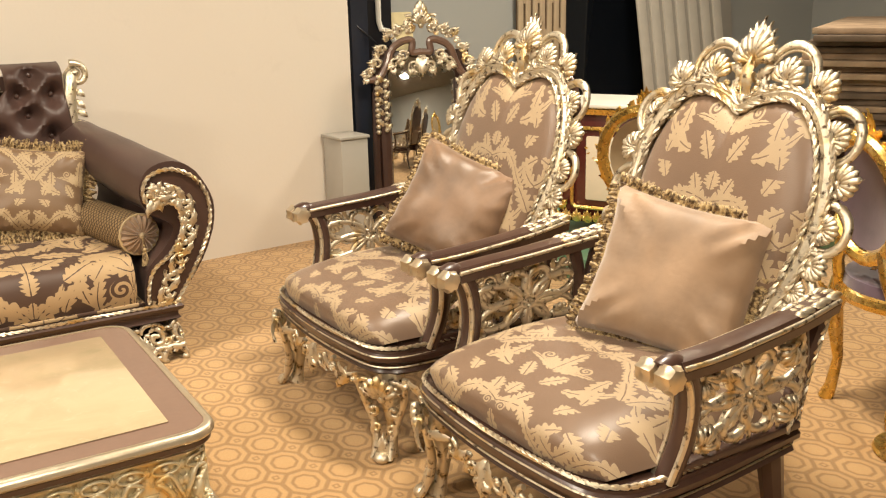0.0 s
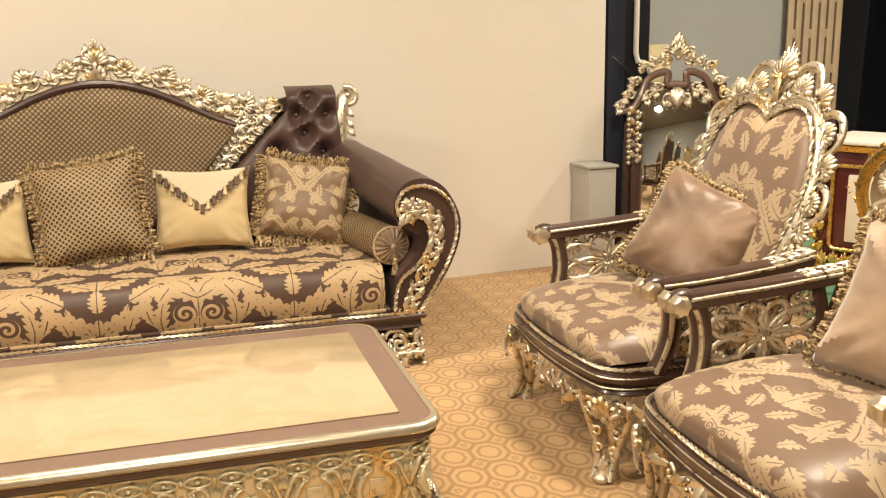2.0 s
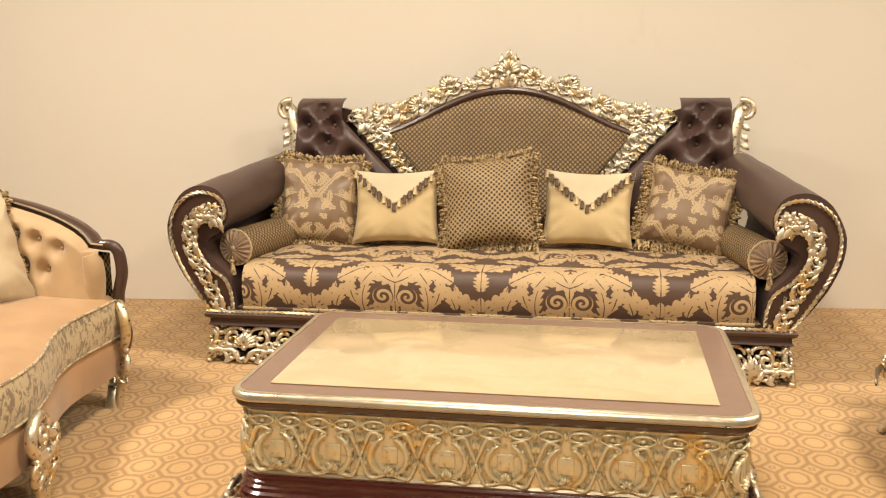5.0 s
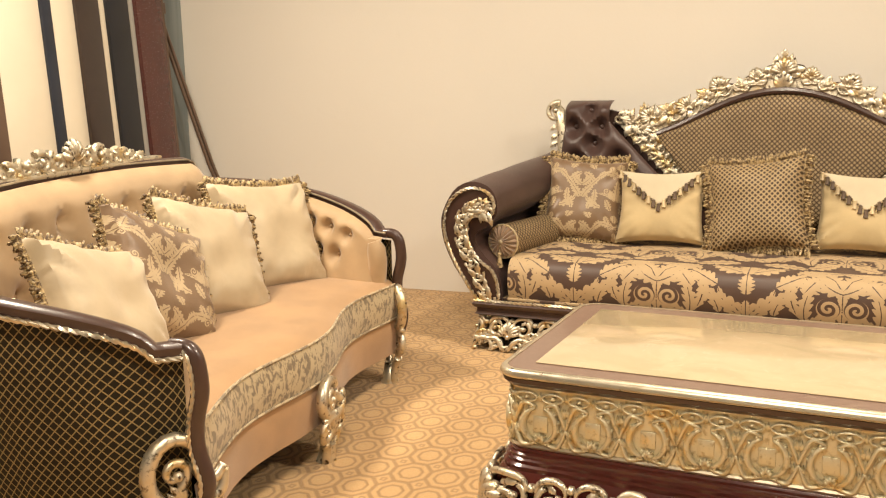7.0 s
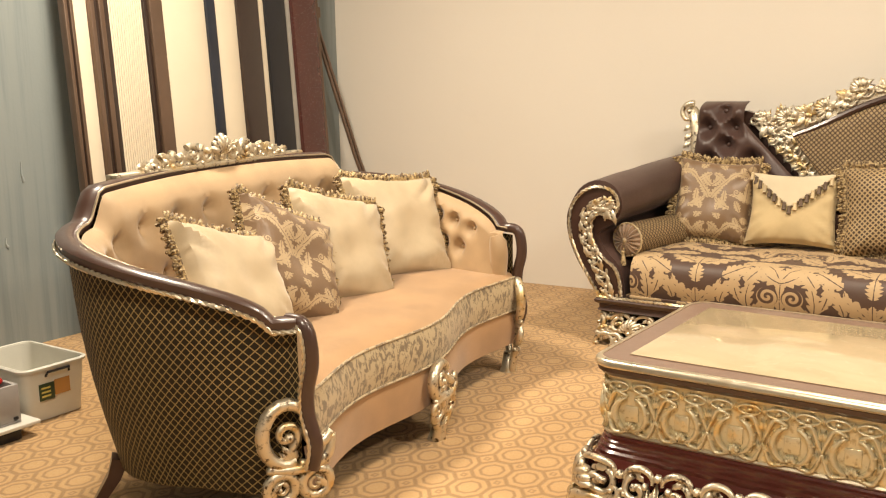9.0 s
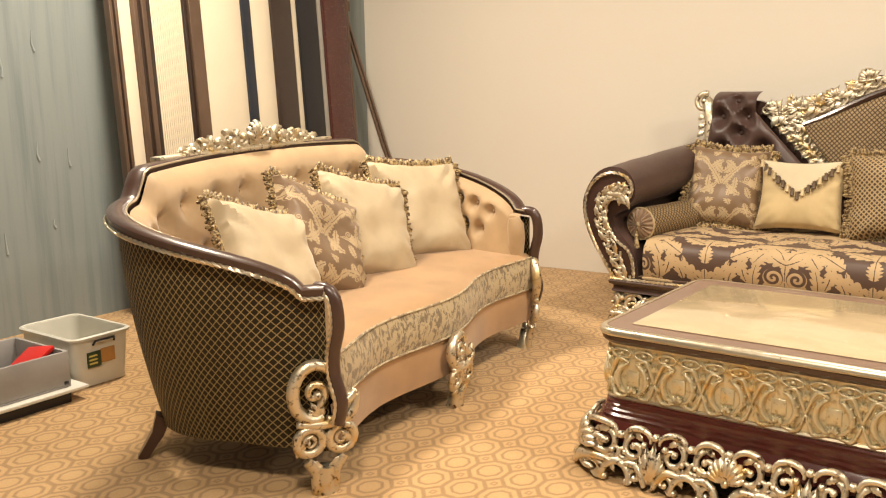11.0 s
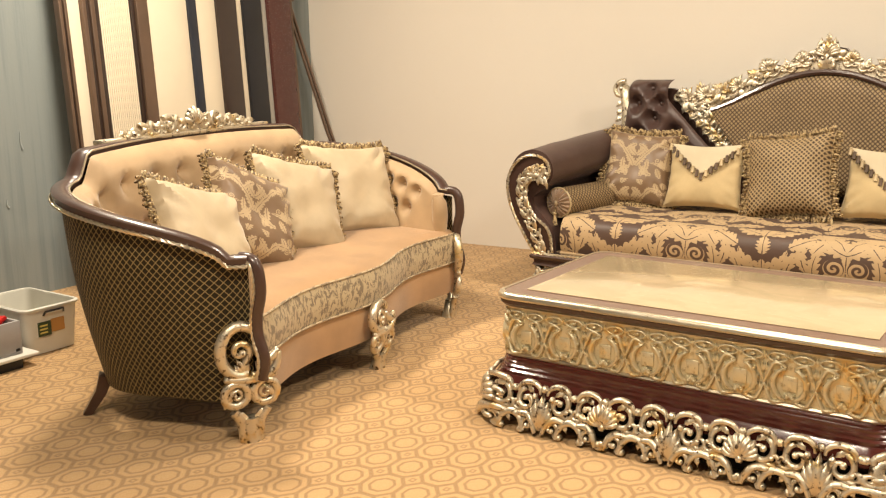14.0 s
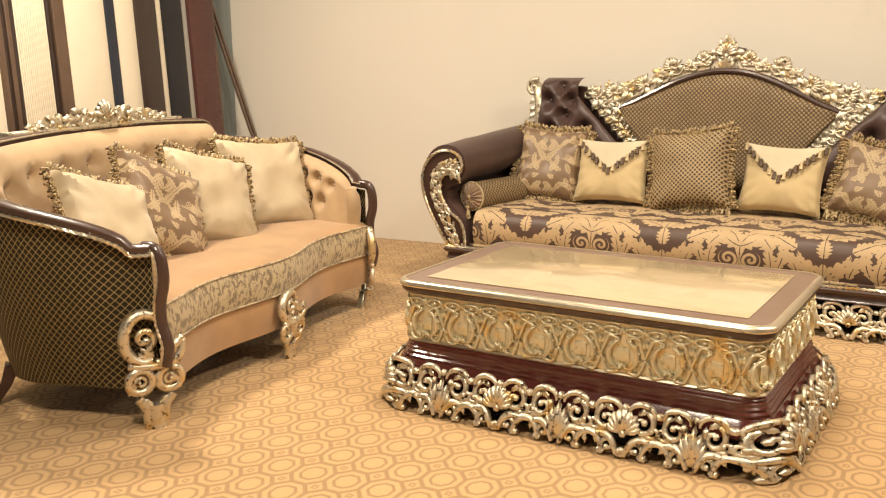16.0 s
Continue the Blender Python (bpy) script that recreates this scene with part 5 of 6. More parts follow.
def armchair(m4, label):
    ch = thing("armchair", m4, label, "armchair", "carved armchairs")
    base = [(-0.385, 0.62, 0), (-0.41, 0.30, 0), (-0.405, 0.12, 0), (-0.375, 0.045, 0), (-0.31, 0.008, 0), (-0.15, -0.012, 0), (0.0, -0.018, 0), (0.15, -0.012, 0), (0.31, 0.008, 0), (0.375, 0.045, 0), (0.405, 0.12, 0), (0.41, 0.30, 0), (0.385, 0.62, 0)]
    path = lerp_path(base, 4)
    m = M()
    m.sweep([(-0.16, 0.275), (-0.004, 0.275), (0.006, 0.284), (0.0, 0.294), (0.004, 0.312), (0.018, 0.322), (0.020, 0.336), (0.008, 0.345), (0.010, 0.354), (-0.02, 0.360), (-0.16, 0.360)], path)
    part("seat_rail", m, WOOD, ch, "brown lacquered moulded rail")
    m = M()
    cord(m, [(p.x * 1.01, p.y - 0.008, 0.363) for p in path], 0.0075, 0.011)
    part("rail_cord", m, GILT, ch, "silver rope beading", fix=False)
    m = M()
    m.tube([(p.x * 1.012, p.y - 0.010, 0.303) for p in path], 0.003, 5)
    m.tube([(p.x * 1.03, p.y - 0.016, 0.338) for p in path], 0.003, 5)
    part("rail_line", m, GILT, ch)
    m = M()

    def seat(s, t):
        a = 2 * s - 1
        hw = 0.385 if t > 0.3 else 0.385 - 0.03 * (0.3 - t) / 0.3
        x = a * hw
        fy = -0.004 + 0.05 * abs(a) ** 5
        if t < 0.22:
            q = t / 0.22
            th = q * math.pi / 2
            y = fy - 0.012 * math.sin(q * math.pi) + 0.06 * (1 - math.cos(th)) ** 1.5
            z = 0.362 + 0.085 * math.sin(th) ** 0.9
        else:
            q = (t - 0.22) / 0.78
            y = fy + 0.06 + q * (0.58 - fy)
            z = 0.447 + 0.035 * math.sin(math.pi * min(1, q * 0.9 + 0.05))
        z = 0.362 + (z - 0.362) * (1 - abs(a) ** 9 * 0.85)
        return x, y, z
    m.grid(seat, 34, 26, uvfn=lambda s, t: ((s - 0.5) * 0.78, (t / 0.22) * 0.14 if t < 0.22 else 0.14 + (t - 0.22) / 0.78 * 0.64))
    part("seat", m, CHAIRDAM, ch, "bronze damask crowned seat")
    # legs
    for sg in (-1, 1):
        m = M()
        m.tube([(sg * 0.345, 0.075, 0.28), (sg * 0.355, 0.062, 0.20), (sg * 0.350, 0.070, 0.11), (sg * 0.352, 0.060, 0.045), (sg * 0.356, 0.050, 0.0)], [0.044, 0.036, 0.022, 0.018, 0.030], 10)
        fl_ = part("front_leg", m, GILT, ch)
        m = M()
        h, w = 0.285, 0.17
        shell(m, 0, h * 0.70, h * 0.30, radians(90), 2.4, 7)
        for s2 in (-1, 1):
            volute(m, s2 * w * 0.34, h * 0.83, w * 0.17, radians(90 + s2 * 40), s2 * -6.4, 0.009)
            volute(m, s2 * w * 0.20, h * 0.56, w * 0.16, radians(90 - s2 * 30), s2 * -6.4, 0.009)
            volute(m, s2 * w * 0.14, h * 0.34, w * 0.13, radians(-90), s2 * 6.4, 0.008)
            bar(m, [(s2 * w * 0.5, h * 0.98, 0.0), (s2 * w * 0.40, h * 0.68, 0.0), (s2 * w * 0.24, h * 0.44, 0.0), (s2 * w * 0.16, h * 0.20, 0.0), (s2 * w * 0.17, h * 0.03, 0.01)], 0.010, 0.013)
            leaf(m, s2 * w * 0.5, h * 0.95, radians(-90 + s2 * 75), 0.09, 0.018, 0.3, -s2 * 0.9)
            m.ball((s2 * w * 0.52, h * 0.90, 0.01), 0.014, n=6, m=4)
        acanthus(m, 0, h * 0.06, radians(90), h * 0.26, 5, 1.5)
        m.ball((0, h * 0.05, 0.012), 0.030, 0.018, 0.022, 8, 5)
        a = radians(-90 + sg * 35)
        ca, sa = math.cos(a), math.sin(a)
        m.warp(0, lambda x, y, z, sg=sg, ca=ca, sa=sa: (sg * 0.362 - sa * x + ca * (0.020 + z - 0.03 * math.sin(math.pi * min(1, y / 0.285))), 0.030 + ca * x + sa * (0.020 + z - 0.03 * math.sin(math.pi * min(1, y / 0.285))), y))
        part("leg_carving", m, GILT, fl_, "silver-gold carved leg front", fix=False)
        m = M()
        m.tube([(sg * 0.35, 0.58, 0.28), (sg * 0.355, 0.60, 0.14), (sg * 0.36, 0.65, 0.0)], [0.034, 0.028, 0.022], 8)
        part("back_leg", m, WOOD, ch)
    apr = []
    for s2 in (-1, 1):
        m = M()
        volute(m, s2 * 0.055, -0.034, 0.032, radians(90 - s2 * 40), s2 * -6.4, 0.0085)
        leaf(m, s2 * 0.07, -0.015, radians(-90 + s2 * 80), 0.08, 0.016, 0.3, -s2 * 0.5)
        leaf(m, s2 * 0.06, -0.03, radians(-90 + s2 * 30), 0.05, 0.014, 0.3, s2 * 0.5)
        apr.append(m)
        m = M()
        volute(m, s2 * 0.15, -0.026, 0.025, radians(90), s2 * 6, 0.0075)
        leaf(m, s2 * 0.17, -0.012, radians(-90 + s2 * 85), 0.09, 0.014, 0.3, 0)
        leaf(m, s2 * 0.15, -0.03, radians(-90 + s2 * 20), 0.045, 0.012, 0.3, s2 * 0.6)
        leaf(m, s2 * 0.22, -0.012, radians(-90 + s2 * 55), 0.06, 0.014, 0.3, 0)
        apr.append(m)
    m = M()
    acanthus(m, 0, -0.005, radians(-90), 0.10, 7, 2.2)
    shell(m, 0, -0.035, 0.055, radians(-90), 2.0, 5)
    apr.append(m)
    for m in apr:
        m.warp(0, lambda x, y, z: (x, -0.022 - z, 0.278 + y))
        part("apron_carving", m, GILT, ch, "silver-gold carved apron", fix=False)
    # arms
    for sg in (-1, 1):
        m = M()
        post = lerp_path([(sg * 0.40, 0.175, 0.35), (sg * 0.408, 0.205, 0.43), (sg * 0.415, 0.215, 0.51), (sg * 0.42, 0.20, 0.585), (sg * 0.42, 0.16, 0.625), (sg * 0.42, 0.125, 0.618)], 4)
        m.tube(post, [0.030 - 0.004 * abs(i / len(post) - 0.5) for i in range(len(post))], 10)
        part("arm_post", m, WOOD, ch)
        m = M()
        for o in (-0.025, 0.025):
            m.tube([p + Vector((o, -0.016, 0)) for p in post[:-2]], 0.008, 6)
        part("arm_post_gilding", m, GILT, ch, "silver edges of the arm post")
        m = M()
        top = lerp_path([(sg * 0.42, 0.16, 0.628), (sg * 0.425, 0.26, 0.632), (sg * 0.42, 0.40, 0.640), (sg * 0.415, 0.54, 0.652), (sg * 0.400, 0.685, 0.668)], 5)
        m.sweep([(-0.034, -0.030), (0.034, -0.030), (0.038, -0.008), (0.026, 0.012), (0.0, 0.018), (-0.026, 0.012), (-0.038, -0.008)], top)
        ar = part("arm_rest", m, WOOD, ch, "brown lacquered arm rest")
        m = M()
        for o in (-0.036, 0.036):
            m.tube([p + Vector((o, 0, 0.0)) for p in top], 0.006, 6)
        for i in range(6):
            p = top[-1 - i]
            for o in (-0.020, 0.0, 0.020):
                m.ball(p + Vector((o, 0.008 * (i % 2), 0.010)), 0.013, 0.024, 0.009, 7, 5)
        part("arm_gilding", m, GILT, ar, "silver leaf on the arm rest", fix=False)
        for o in (-0.028, 0.028):  # knob: two leafy rolls
            m = M()
            m.lathe([(0.010, -0.026), (0.024, -0.024), (0.030, -0.010), (0.031, 0.006), (0.025, 0.020), (0.010, 0.024)], 14)
            m.warp(0, lambda x, y, z, o=o, sg=sg: (sg * 0.42 + o + z, 0.125 + x * (1 + 0.10 * math.cos(7 * math.atan2(y, x))), 0.612 + y * (1 + 0.10 * math.cos(7 * math.atan2(y, x)))))
            part("arm_knob", m, GILTS, ch, "silver-gold carved knob")
        # openwork side
        m = M()
        cx_, cz_ = 0.41, 0.495
        for i in range(8):
            a = radians(45 * i + 22)
            L = 0.135 if i % 4 in (0, 3) else 0.10
            ex, ez = math.cos(a), math.sin(a)
            lx, lz = -ez, ex
            wd = 0.040
            loop = []
            for k in range(13):
                q = k / 12 * 2 * math.pi
                r = 0.5 - 0.5 * math.cos(q)
                loop.append((cx_ + ex * (0.02 + L * r) * 1.25 + lx * wd * math.sin(q), cz_ + (ez * (0.02 + L * r) + lz * wd * math.sin(q)) * 0.86, 0.006))
            m.tube(loop, 0.0115, 8)
            a2 = radians(45 * i)
            leaf(m, cx_ + 0.03 * math.cos(a2), cz_ + 0.03 * math.sin(a2), a2, 0.07, 0.013, 0.4)
        flower(m, cx_, cz_, 0.036, 6)
        for px, pz, a in ((0.25, 0.575, -45), (0.25, 0.405, 45), (0.56, 0.585, 225), (0.56, 0.405, 135)):
            shell(m, px, pz, 0.065, radians(a), 1.9, 6)
            volute(m, px + 0.02, pz, 0.028, radians(a), 6, 0.007)
            volute(m, px - 0.015, pz + 0.012, 0.022, radians(a + 180), -6, 0.006)
        for i in range(7):
            leaf(m, 0.23 + 0.05 * i, 0.375, radians(60 if i % 2 else 120), 0.05, 0.011, 0.4)
            leaf(m, 0.25 + 0.05 * i, 0.605, radians(-60 if i % 2 else -120), 0.05, 0.011, 0.4)
        m.warp(0, lambda x, y, z, sg=sg: (sg * (0.405 + z), x, y))
        part("arm_panel", m, GILT, ch, "openwork silver-gold flower panel", fix=False)
        m = M()
        rear = lerp_path([(sg * 0.40, 0.56, 0.36), (sg * 0.40, 0.595, 0.45), (sg * 0.402, 0.60, 0.55), (sg * 0.405, 0.58, 0.64)], 4)
        m.tube(rear, 0.020, 8)
        rear2 = lerp_path([(sg * 0.385, 0.595, 0.36), (sg * 0.388, 0.63, 0.5), (sg * 0.395, 0.685, 0.655)], 4)
        m.tube(rear2, 0.026, 8)
        part("rear_post", m, WOOD, ch)
        m = M()
        cord(m, [p + Vector((0.018 * sg, -0.012, 0)) for p in rear], 0.008, 0.012)
        cord(m, [p + Vector((0.022 * sg, 0.0, 0)) for p in rear2], 0.008, 0.012)
        part("rear_cord", m, GILT, ch, fix=False)
        m = M()
        m.box(min(sg * 0.385, sg * 0.42), 0.16, 0.358, max(sg * 0.385, sg * 0.42), 0.60, 0.378, 0.005)
        part("arm_sill", m, WOOD, ch)
    # back
    m = M()

    rim = smooth([(x, z, 0) for x, z in [(-x, z) for x, z in reversed(CP[1:])] + CP], 5)
    rim = rim + [rim[-1].lerp(rim[0], k / 8) for k in range(1, 8)]

    def pad(s, t):
        k = s * len(rim)
        i = int(k) % len(rim)
        e = rim[i].lerp(rim[(i + 1) % len(rim)], k - int(k))
        x, z = e.x * t, 0.78 + (e.y - 0.78) * t
        return x, cy(z) - 0.055 * (1 - t ** 5) ** 0.6, z
    m.grid(pad, 96, 14, loop_u=True, uvfn=lambda s, t: (pad(s, t)[0], pad(s, t)[2] - 0.735))
    part("backrest", m, CHAIRDAM, ch, "bronze damask heart-topped backrest")
    edge = [(-x, z) for x, z in CP[1:]]
    loop = list(reversed(edge)) + CP
    m = M()
    lp = lerp_path([(x, z, 0) for x, z in loop], 4)
    m.tube([(p.x * 1.05, cy(p.y) - 0.010, p.y + (0.012 if p.y > 0.9 else 0)) for p in lp], 0.019, 8)
    part("back_frame", m, GILT, ch, "silver-brown moulded frame")
    m = M()
    cord(m, [(p.x * 0.985, cy(p.y) - 0.030, p.y) for p in lp], 0.008, 0.012)
    cord(m, [(p.x * 1.11, cy(p.y) - 0.020, p.y + (0.03 if p.y > 0.9 else 0)) for p in lp], 0.007, 0.012)
    part("back_cord", m, GILT, ch, "silver rope beading", fix=False)
    m = M()
    plate = [(p.x * 1.06, p.y + 0.01) for p in lp]
    m.prism(plate, 0.012, 0.045)
    m.warp(0, lambda x, y, z: (x, cy(z) + y, z))
    part("back_plate", m, WOOD, ch)
    m = M()
    arches = [(0.115, 1.118, 82, 0.108), (0.276, 1.005, 34, 0.090), (0.316, 0.815, -6, 0.080), (0.290, 0.665, -25, 0.064)]
    fans = [(0.212, 1.095, 58, 0.086), (0.320, 0.915, 16, 0.078), (0.312, 0.735, -18, 0.066), (0.272, 0.60, -25, 0.05)]
    for sg in (-1, 1):
        for x, z, a, r in arches:
            ang = radians(a if sg > 0 else 180 - a)
            X, dx, dz = sg * x, math.cos(ang), math.sin(ang)
            cxx, czz = X + dx * r * 0.34, z + dz * r * 0.34
            bar(m, [(cxx + r * 0.74 * math.cos(ang + q), czz + r * 0.74 * math.sin(ang + q), 0.006) for q in [(-2.1 + 4.2 * k / 14) for k in range(15)]], 0.008, 0.0115)
            bar(m, [(cxx + r * 0.62 * math.cos(ang + q), czz + r * 0.62 * math.sin(ang + q), 0.002) for q in [(-1.9 + 3.8 * k / 14) for k in range(15)]], 0.005, 0.006)
            shell(m, X + dx * r * 0.20, z + dz * r * 0.20, r * 0.62, ang, 2.9, 9)
            for s2 in (-1, 1):
                volute(m, X - dz * s2 * r * 0.36, z + dx * s2 * r * 0.36, r * 0.24, ang + s2 * 1.2, s2 * 6.0, 0.008)
                volute(m, X - dz * s2 * r * 0.80, z + dx * s2 * r * 0.80, r * 0.20, ang, -s2 * 6.0, 0.008)
                leaf(m, X - dz * s2 * r * 0.7, z + dx * s2 * r * 0.7, ang + s2 * 0.9, r * 0.55, r * 0.14, 0.4, s2 * 0.6)
            m.ball((X, z, 0.014), r * 0.14, n=7, m=5)
        for x, z, a, r in fans:
            ang = radians(a if sg > 0 else 180 - a)
            X, dx, dz = sg * x, math.cos(ang), math.sin(ang)
            shell(m, X + dx * r * 0.28, z + dz * r * 0.28, r * 0.80, ang, 2.3, 7)
            acanthus(m, X, z, ang, r * 1.15, 5, 2.0)
            for s2 in (-1, 1):
                volute(m, X - dz * s2 * r * 0.34, z + dx * s2 * r * 0.34, r * 0.22, ang, s2 * 6.3, 0.008)
                leaf(m, X, z, ang + s2 * 1.35, r * 0.62, r * 0.14, 0.4, -s2 * 0.8)
    shell(m, 0, 1.185, 0.088, radians(90), 2.9, 9)
    acanthus(m, 0, 1.20, radians(90), 0.105, 9, 3.0)
    leaf(m, 0, 1.08, radians(90), 0.13, 0.024, 0.45)
    for s2 in (-1, 1):
        volute(m, s2 * 0.026, 1.115, 0.024, radians(90), s2 * -6.4, 0.009)
        leaf(m, s2 * 0.012, 1.13, radians(90 - s2 * 28), 0.085, 0.016, 0.4, -s2 * 0.9)
    m.ball((0, 1.092, 0.014), 0.018, n=7, m=5)
    m.warp(0, lambda x, y, z: (x, cy(y) - 0.004 - z, y))
    part("back_carving", m, GILT, ch, "silver-gold shell and scroll carving", fix=False)
    return ch


armchair(pose(1.455, -1.06, 0, 0, 0, -90), "carved silver-brown armchair in bronze damask beside the sofa")
armchair(pose(1.455, -2.05, 0, 0, 0, -90), "carved silver-brown armchair in bronze damask")
GC = "pillows on the armchairs"
pillow(pose(2.01, -1.035, 0.645, 0, 0, -62) @ pose(0, 0, 0, -24, 19, 0), 0.43, 0.40, 0.15, DEEPTAN, "deep tan satin pillow with a fringe on an armchair", 0.024, 21, GC)
pillow(pose(2.02, -2.075, 0.645, 0, 0, -68) @ pose(0, 0, 0, -24, 8, 0), 0.46, 0.42, 0.16, TAN, "tan satin pillow with long fringe on an armchair", 0.028, 22, GC)
# ---- left side: crates and leaning panels ----
PLASTIC = plain("cloudy_plastic", (0.62, 0.60, 0.53), 0.35, 0.0, 0.06)
GREYBOX = plain("grey_painted_board", (0.34, 0.32, 0.31), 0.55, 0.0, 0.1)
WHITEM = plain("white_laminate", (0.70, 0.67, 0.60), 0.4, 0.0, 0.05)
REDP = plain("red_plastic", (0.62, 0.02, 0.015), 0.4, 0.0, 0.08)
BLACKM = plain("black_steel", (0.012, 0.012, 0.016), 0.35, 0.0, 0.2)
DARKRED = lacquer("dark_red_frame", (0.075, 0.022, 0.018), 0.25)
DARKBROWN = lacquer("dark_brown_frame", (0.030, 0.017, 0.013), 0.3)
NAVY = plain("dark_blue_frame", (0.018, 0.022, 0.035), 0.35, 0.0, 0.2)
BRONZE = plain("bronze_profile", (0.16, 0.105, 0.075), 0.32, 0.5, 0.1)
CREAMP = plain("cream_panel", (0.73, 0.64, 0.50), 0.18, 0.0, 0.04, 2.0, 0.03)
GREYP = plain("grey_panel", (0.42, 0.40, 0.36), 0.4, 0.0, 0.05, 2.0, 0.03)
GREENP = plain("green_wrap", (0.14, 0.30, 0.19), 0.4, 0.0, 0.2)
CARD = plain("worn_cardboard", (0.34, 0.24, 0.155), 0.85, 0.0, 0.25, 6.0, 0.3)
CARDD = plain("dark_cardboard", (0.13, 0.09, 0.06), 0.85, 0.0, 0.3, 6.0, 0.3)


def plastic_crate():
    cr = thing("storage_crate", pose(-2.76, -2.23, 0), "empty cloudy plastic storage crate on the carpet", "storage crate")
    m = M()
    hx, hy, t = 0.20, 0.135, 0.006
    ring0 = round_rect(hx * 0.90, hy * 0.88, 0.03, 4)
    ring1 = round_rect(hx, hy, 0.035, 4)
    n = len(ring0)
    for rr, z, o in ((ring0, 0.004, 0), (ring1, 0.215, 0), (ring1, 0.215, -t), (ring0, 0.010, -t)):
        for x, y, _ in rr:
            k = 1 + o / 0.15
            m.v.append((x * k, y * k, z))
    for q in range(3):
        for j in range(n):
            j2 = (j + 1) % n
            m.face([q * n + j, q * n + j2, (q + 1) * n + j2, (q + 1) * n + j])
    m.face(list(range(n))), m.face([3 * n + j for j in reversed(range(n))])
    cbody = part("crate_body", m, PLASTIC, cr)
    m = M()
    m.sweep([(-0.004, -0.010), (0.010, -0.010), (0.012, 0.0), (0.004, 0.005), (-0.004, 0.003)], [(x, y, 0.216) for x, y, _ in ring1], closed=True)
    part("crate_rim", m, PLASTIC, cr)
    for sx in (1, -1):
        m = M()
        m.tube([(sx * 0.205, -0.05, 0.180), (sx * 0.216, -0.045, 0.198), (sx * 0.216, 0.045, 0.198), (sx * 0.205, 0.05, 0.180)], 0.005, 6)
        part("crate_handle", m, BLACKM, cr, "thin dark handle")
    m = M()
    m.box(0.193, -0.075, 0.085, 0.198, -0.012, 0.150, 0.001)
    part("dark_label", m, plain("dark_green_label", (0.03, 0.05, 0.02), 0.5), cbody, "dark green printed label")
    m = M()
    for k in range(3):
        m.box(0.1985, -0.068, 0.098 + 0.016 * k, 0.200, -0.030, 0.105 + 0.016 * k, 0.0)
    part("label_bars", m, plain("label_yellow", (0.6, 0.5, 0.12), 0.5), cbody)
    m = M()
    m.box(0.193, -0.010, 0.095, 0.198, 0.055, 0.155, 0.001)
    part("brown_label", m, plain("label_brown", (0.45, 0.22, 0.06), 0.5), cbody, "orange-brown sticker")


plastic_crate()


def drawer_box():
    bx = thing("drawer_box", pose(-2.68, -2.78, 0), "grey open drawer box on a black tray", "box")
    x0, x1, y0, y1 = -0.19, 0.19, -0.42, 0.35
    for nm, c in (("box_bottom", (x0, y0, 0.060, x1, y1, 0.070)), ("box_side", (x1 - 0.014, y0, 0.0705, x1, y1, 0.205)), ("box_side", (x0, y0, 0.0705, x0 + 0.014, y1, 0.205)), ("box_end", (x0 + 0.0145, y1 - 0.014, 0.0705, x1 - 0.0145, y1, 0.205)), ("box_end", (x0 + 0.0145, y0, 0.0705, x1 - 0.0145, y0 + 0.014, 0.205))):
        m = M()
        m.box(*c, 0.003)
        part(nm, m, GREYBOX, bx)
    m = M()
    m.box(x0 - 0.02, y0 - 0.02, 0.046, x1 + 0.035, y1 + 0.055, 0.0595, 0.003)
    part("white_board", m, WHITEM, bx, "white board under the drawer")
    m = M()
    m.box(x0, y0, 0.0, x1 + 0.01, y1 - 0.01, 0.0455, 0.004)
    part("black_tray", m, BLACKM, bx)
    for yy in (y1 - 0.03, y1 - 0.42):
        m = M()
        m.box(x1 - 0.002, yy, 0.074, x1 + 0.004, yy + 0.018, 0.086, 0.002)
        part("screw_cap", m, BLACKM, bx)


drawer_box()
rd = thing("red_folder", pose(-2.62, -2.52, 0.150, 30, 0, 6), "bright red plastic folder lying in a grey box", "folder")
m = M()
m.box(-0.10, -0.085, 0.0, 0.08, 0.085, 0.020, 0.006)
m.warp(0, lambda x, y, z: (x, y, z + 0.02 * math.sin(x * 20)))
part("cover", m, REDP, rd)
pp = thing("paper_sheets", pose(-2.68, -2.78, 0.072, 0, 0, 12), "crumpled white paper sheets in a grey box", "paper")
m = M()
m.grid(lambda s, t: ((s - 0.5) * 0.26, (t - 0.5) * 0.20, 0.05 + 0.05 * noise.noise(Vector((s * 4, t * 4, 2)))), 12, 12)
m.grid(lambda s, t: ((s - 0.5) * 0.26, (t - 0.5) * 0.20, 0.02 + 0.03 * noise.noise(Vector((s * 4, t * 4, 2)))), 12, 12)
part("sheets", m, WHITEM, pp)

# tall sample panels that lean on the west wall: y from, y to, material, relief
STRIPS = [(-1.46, -1.44, BRONZE, 0.05), (-1.44, -1.425, DARKBROWN, 0.035), (-1.425, -1.405, BRONZE, 0.045), (-1.405, -1.315, CREAMP, 0.02), (-1.315, -1.29, BRONZE, 0.05), (-1.29, -1.265, DARKBROWN, 0.04), (-1.265, -1.235, BRONZE, 0.05), (-1.235, -1.20, DARKBROWN, 0.035)]


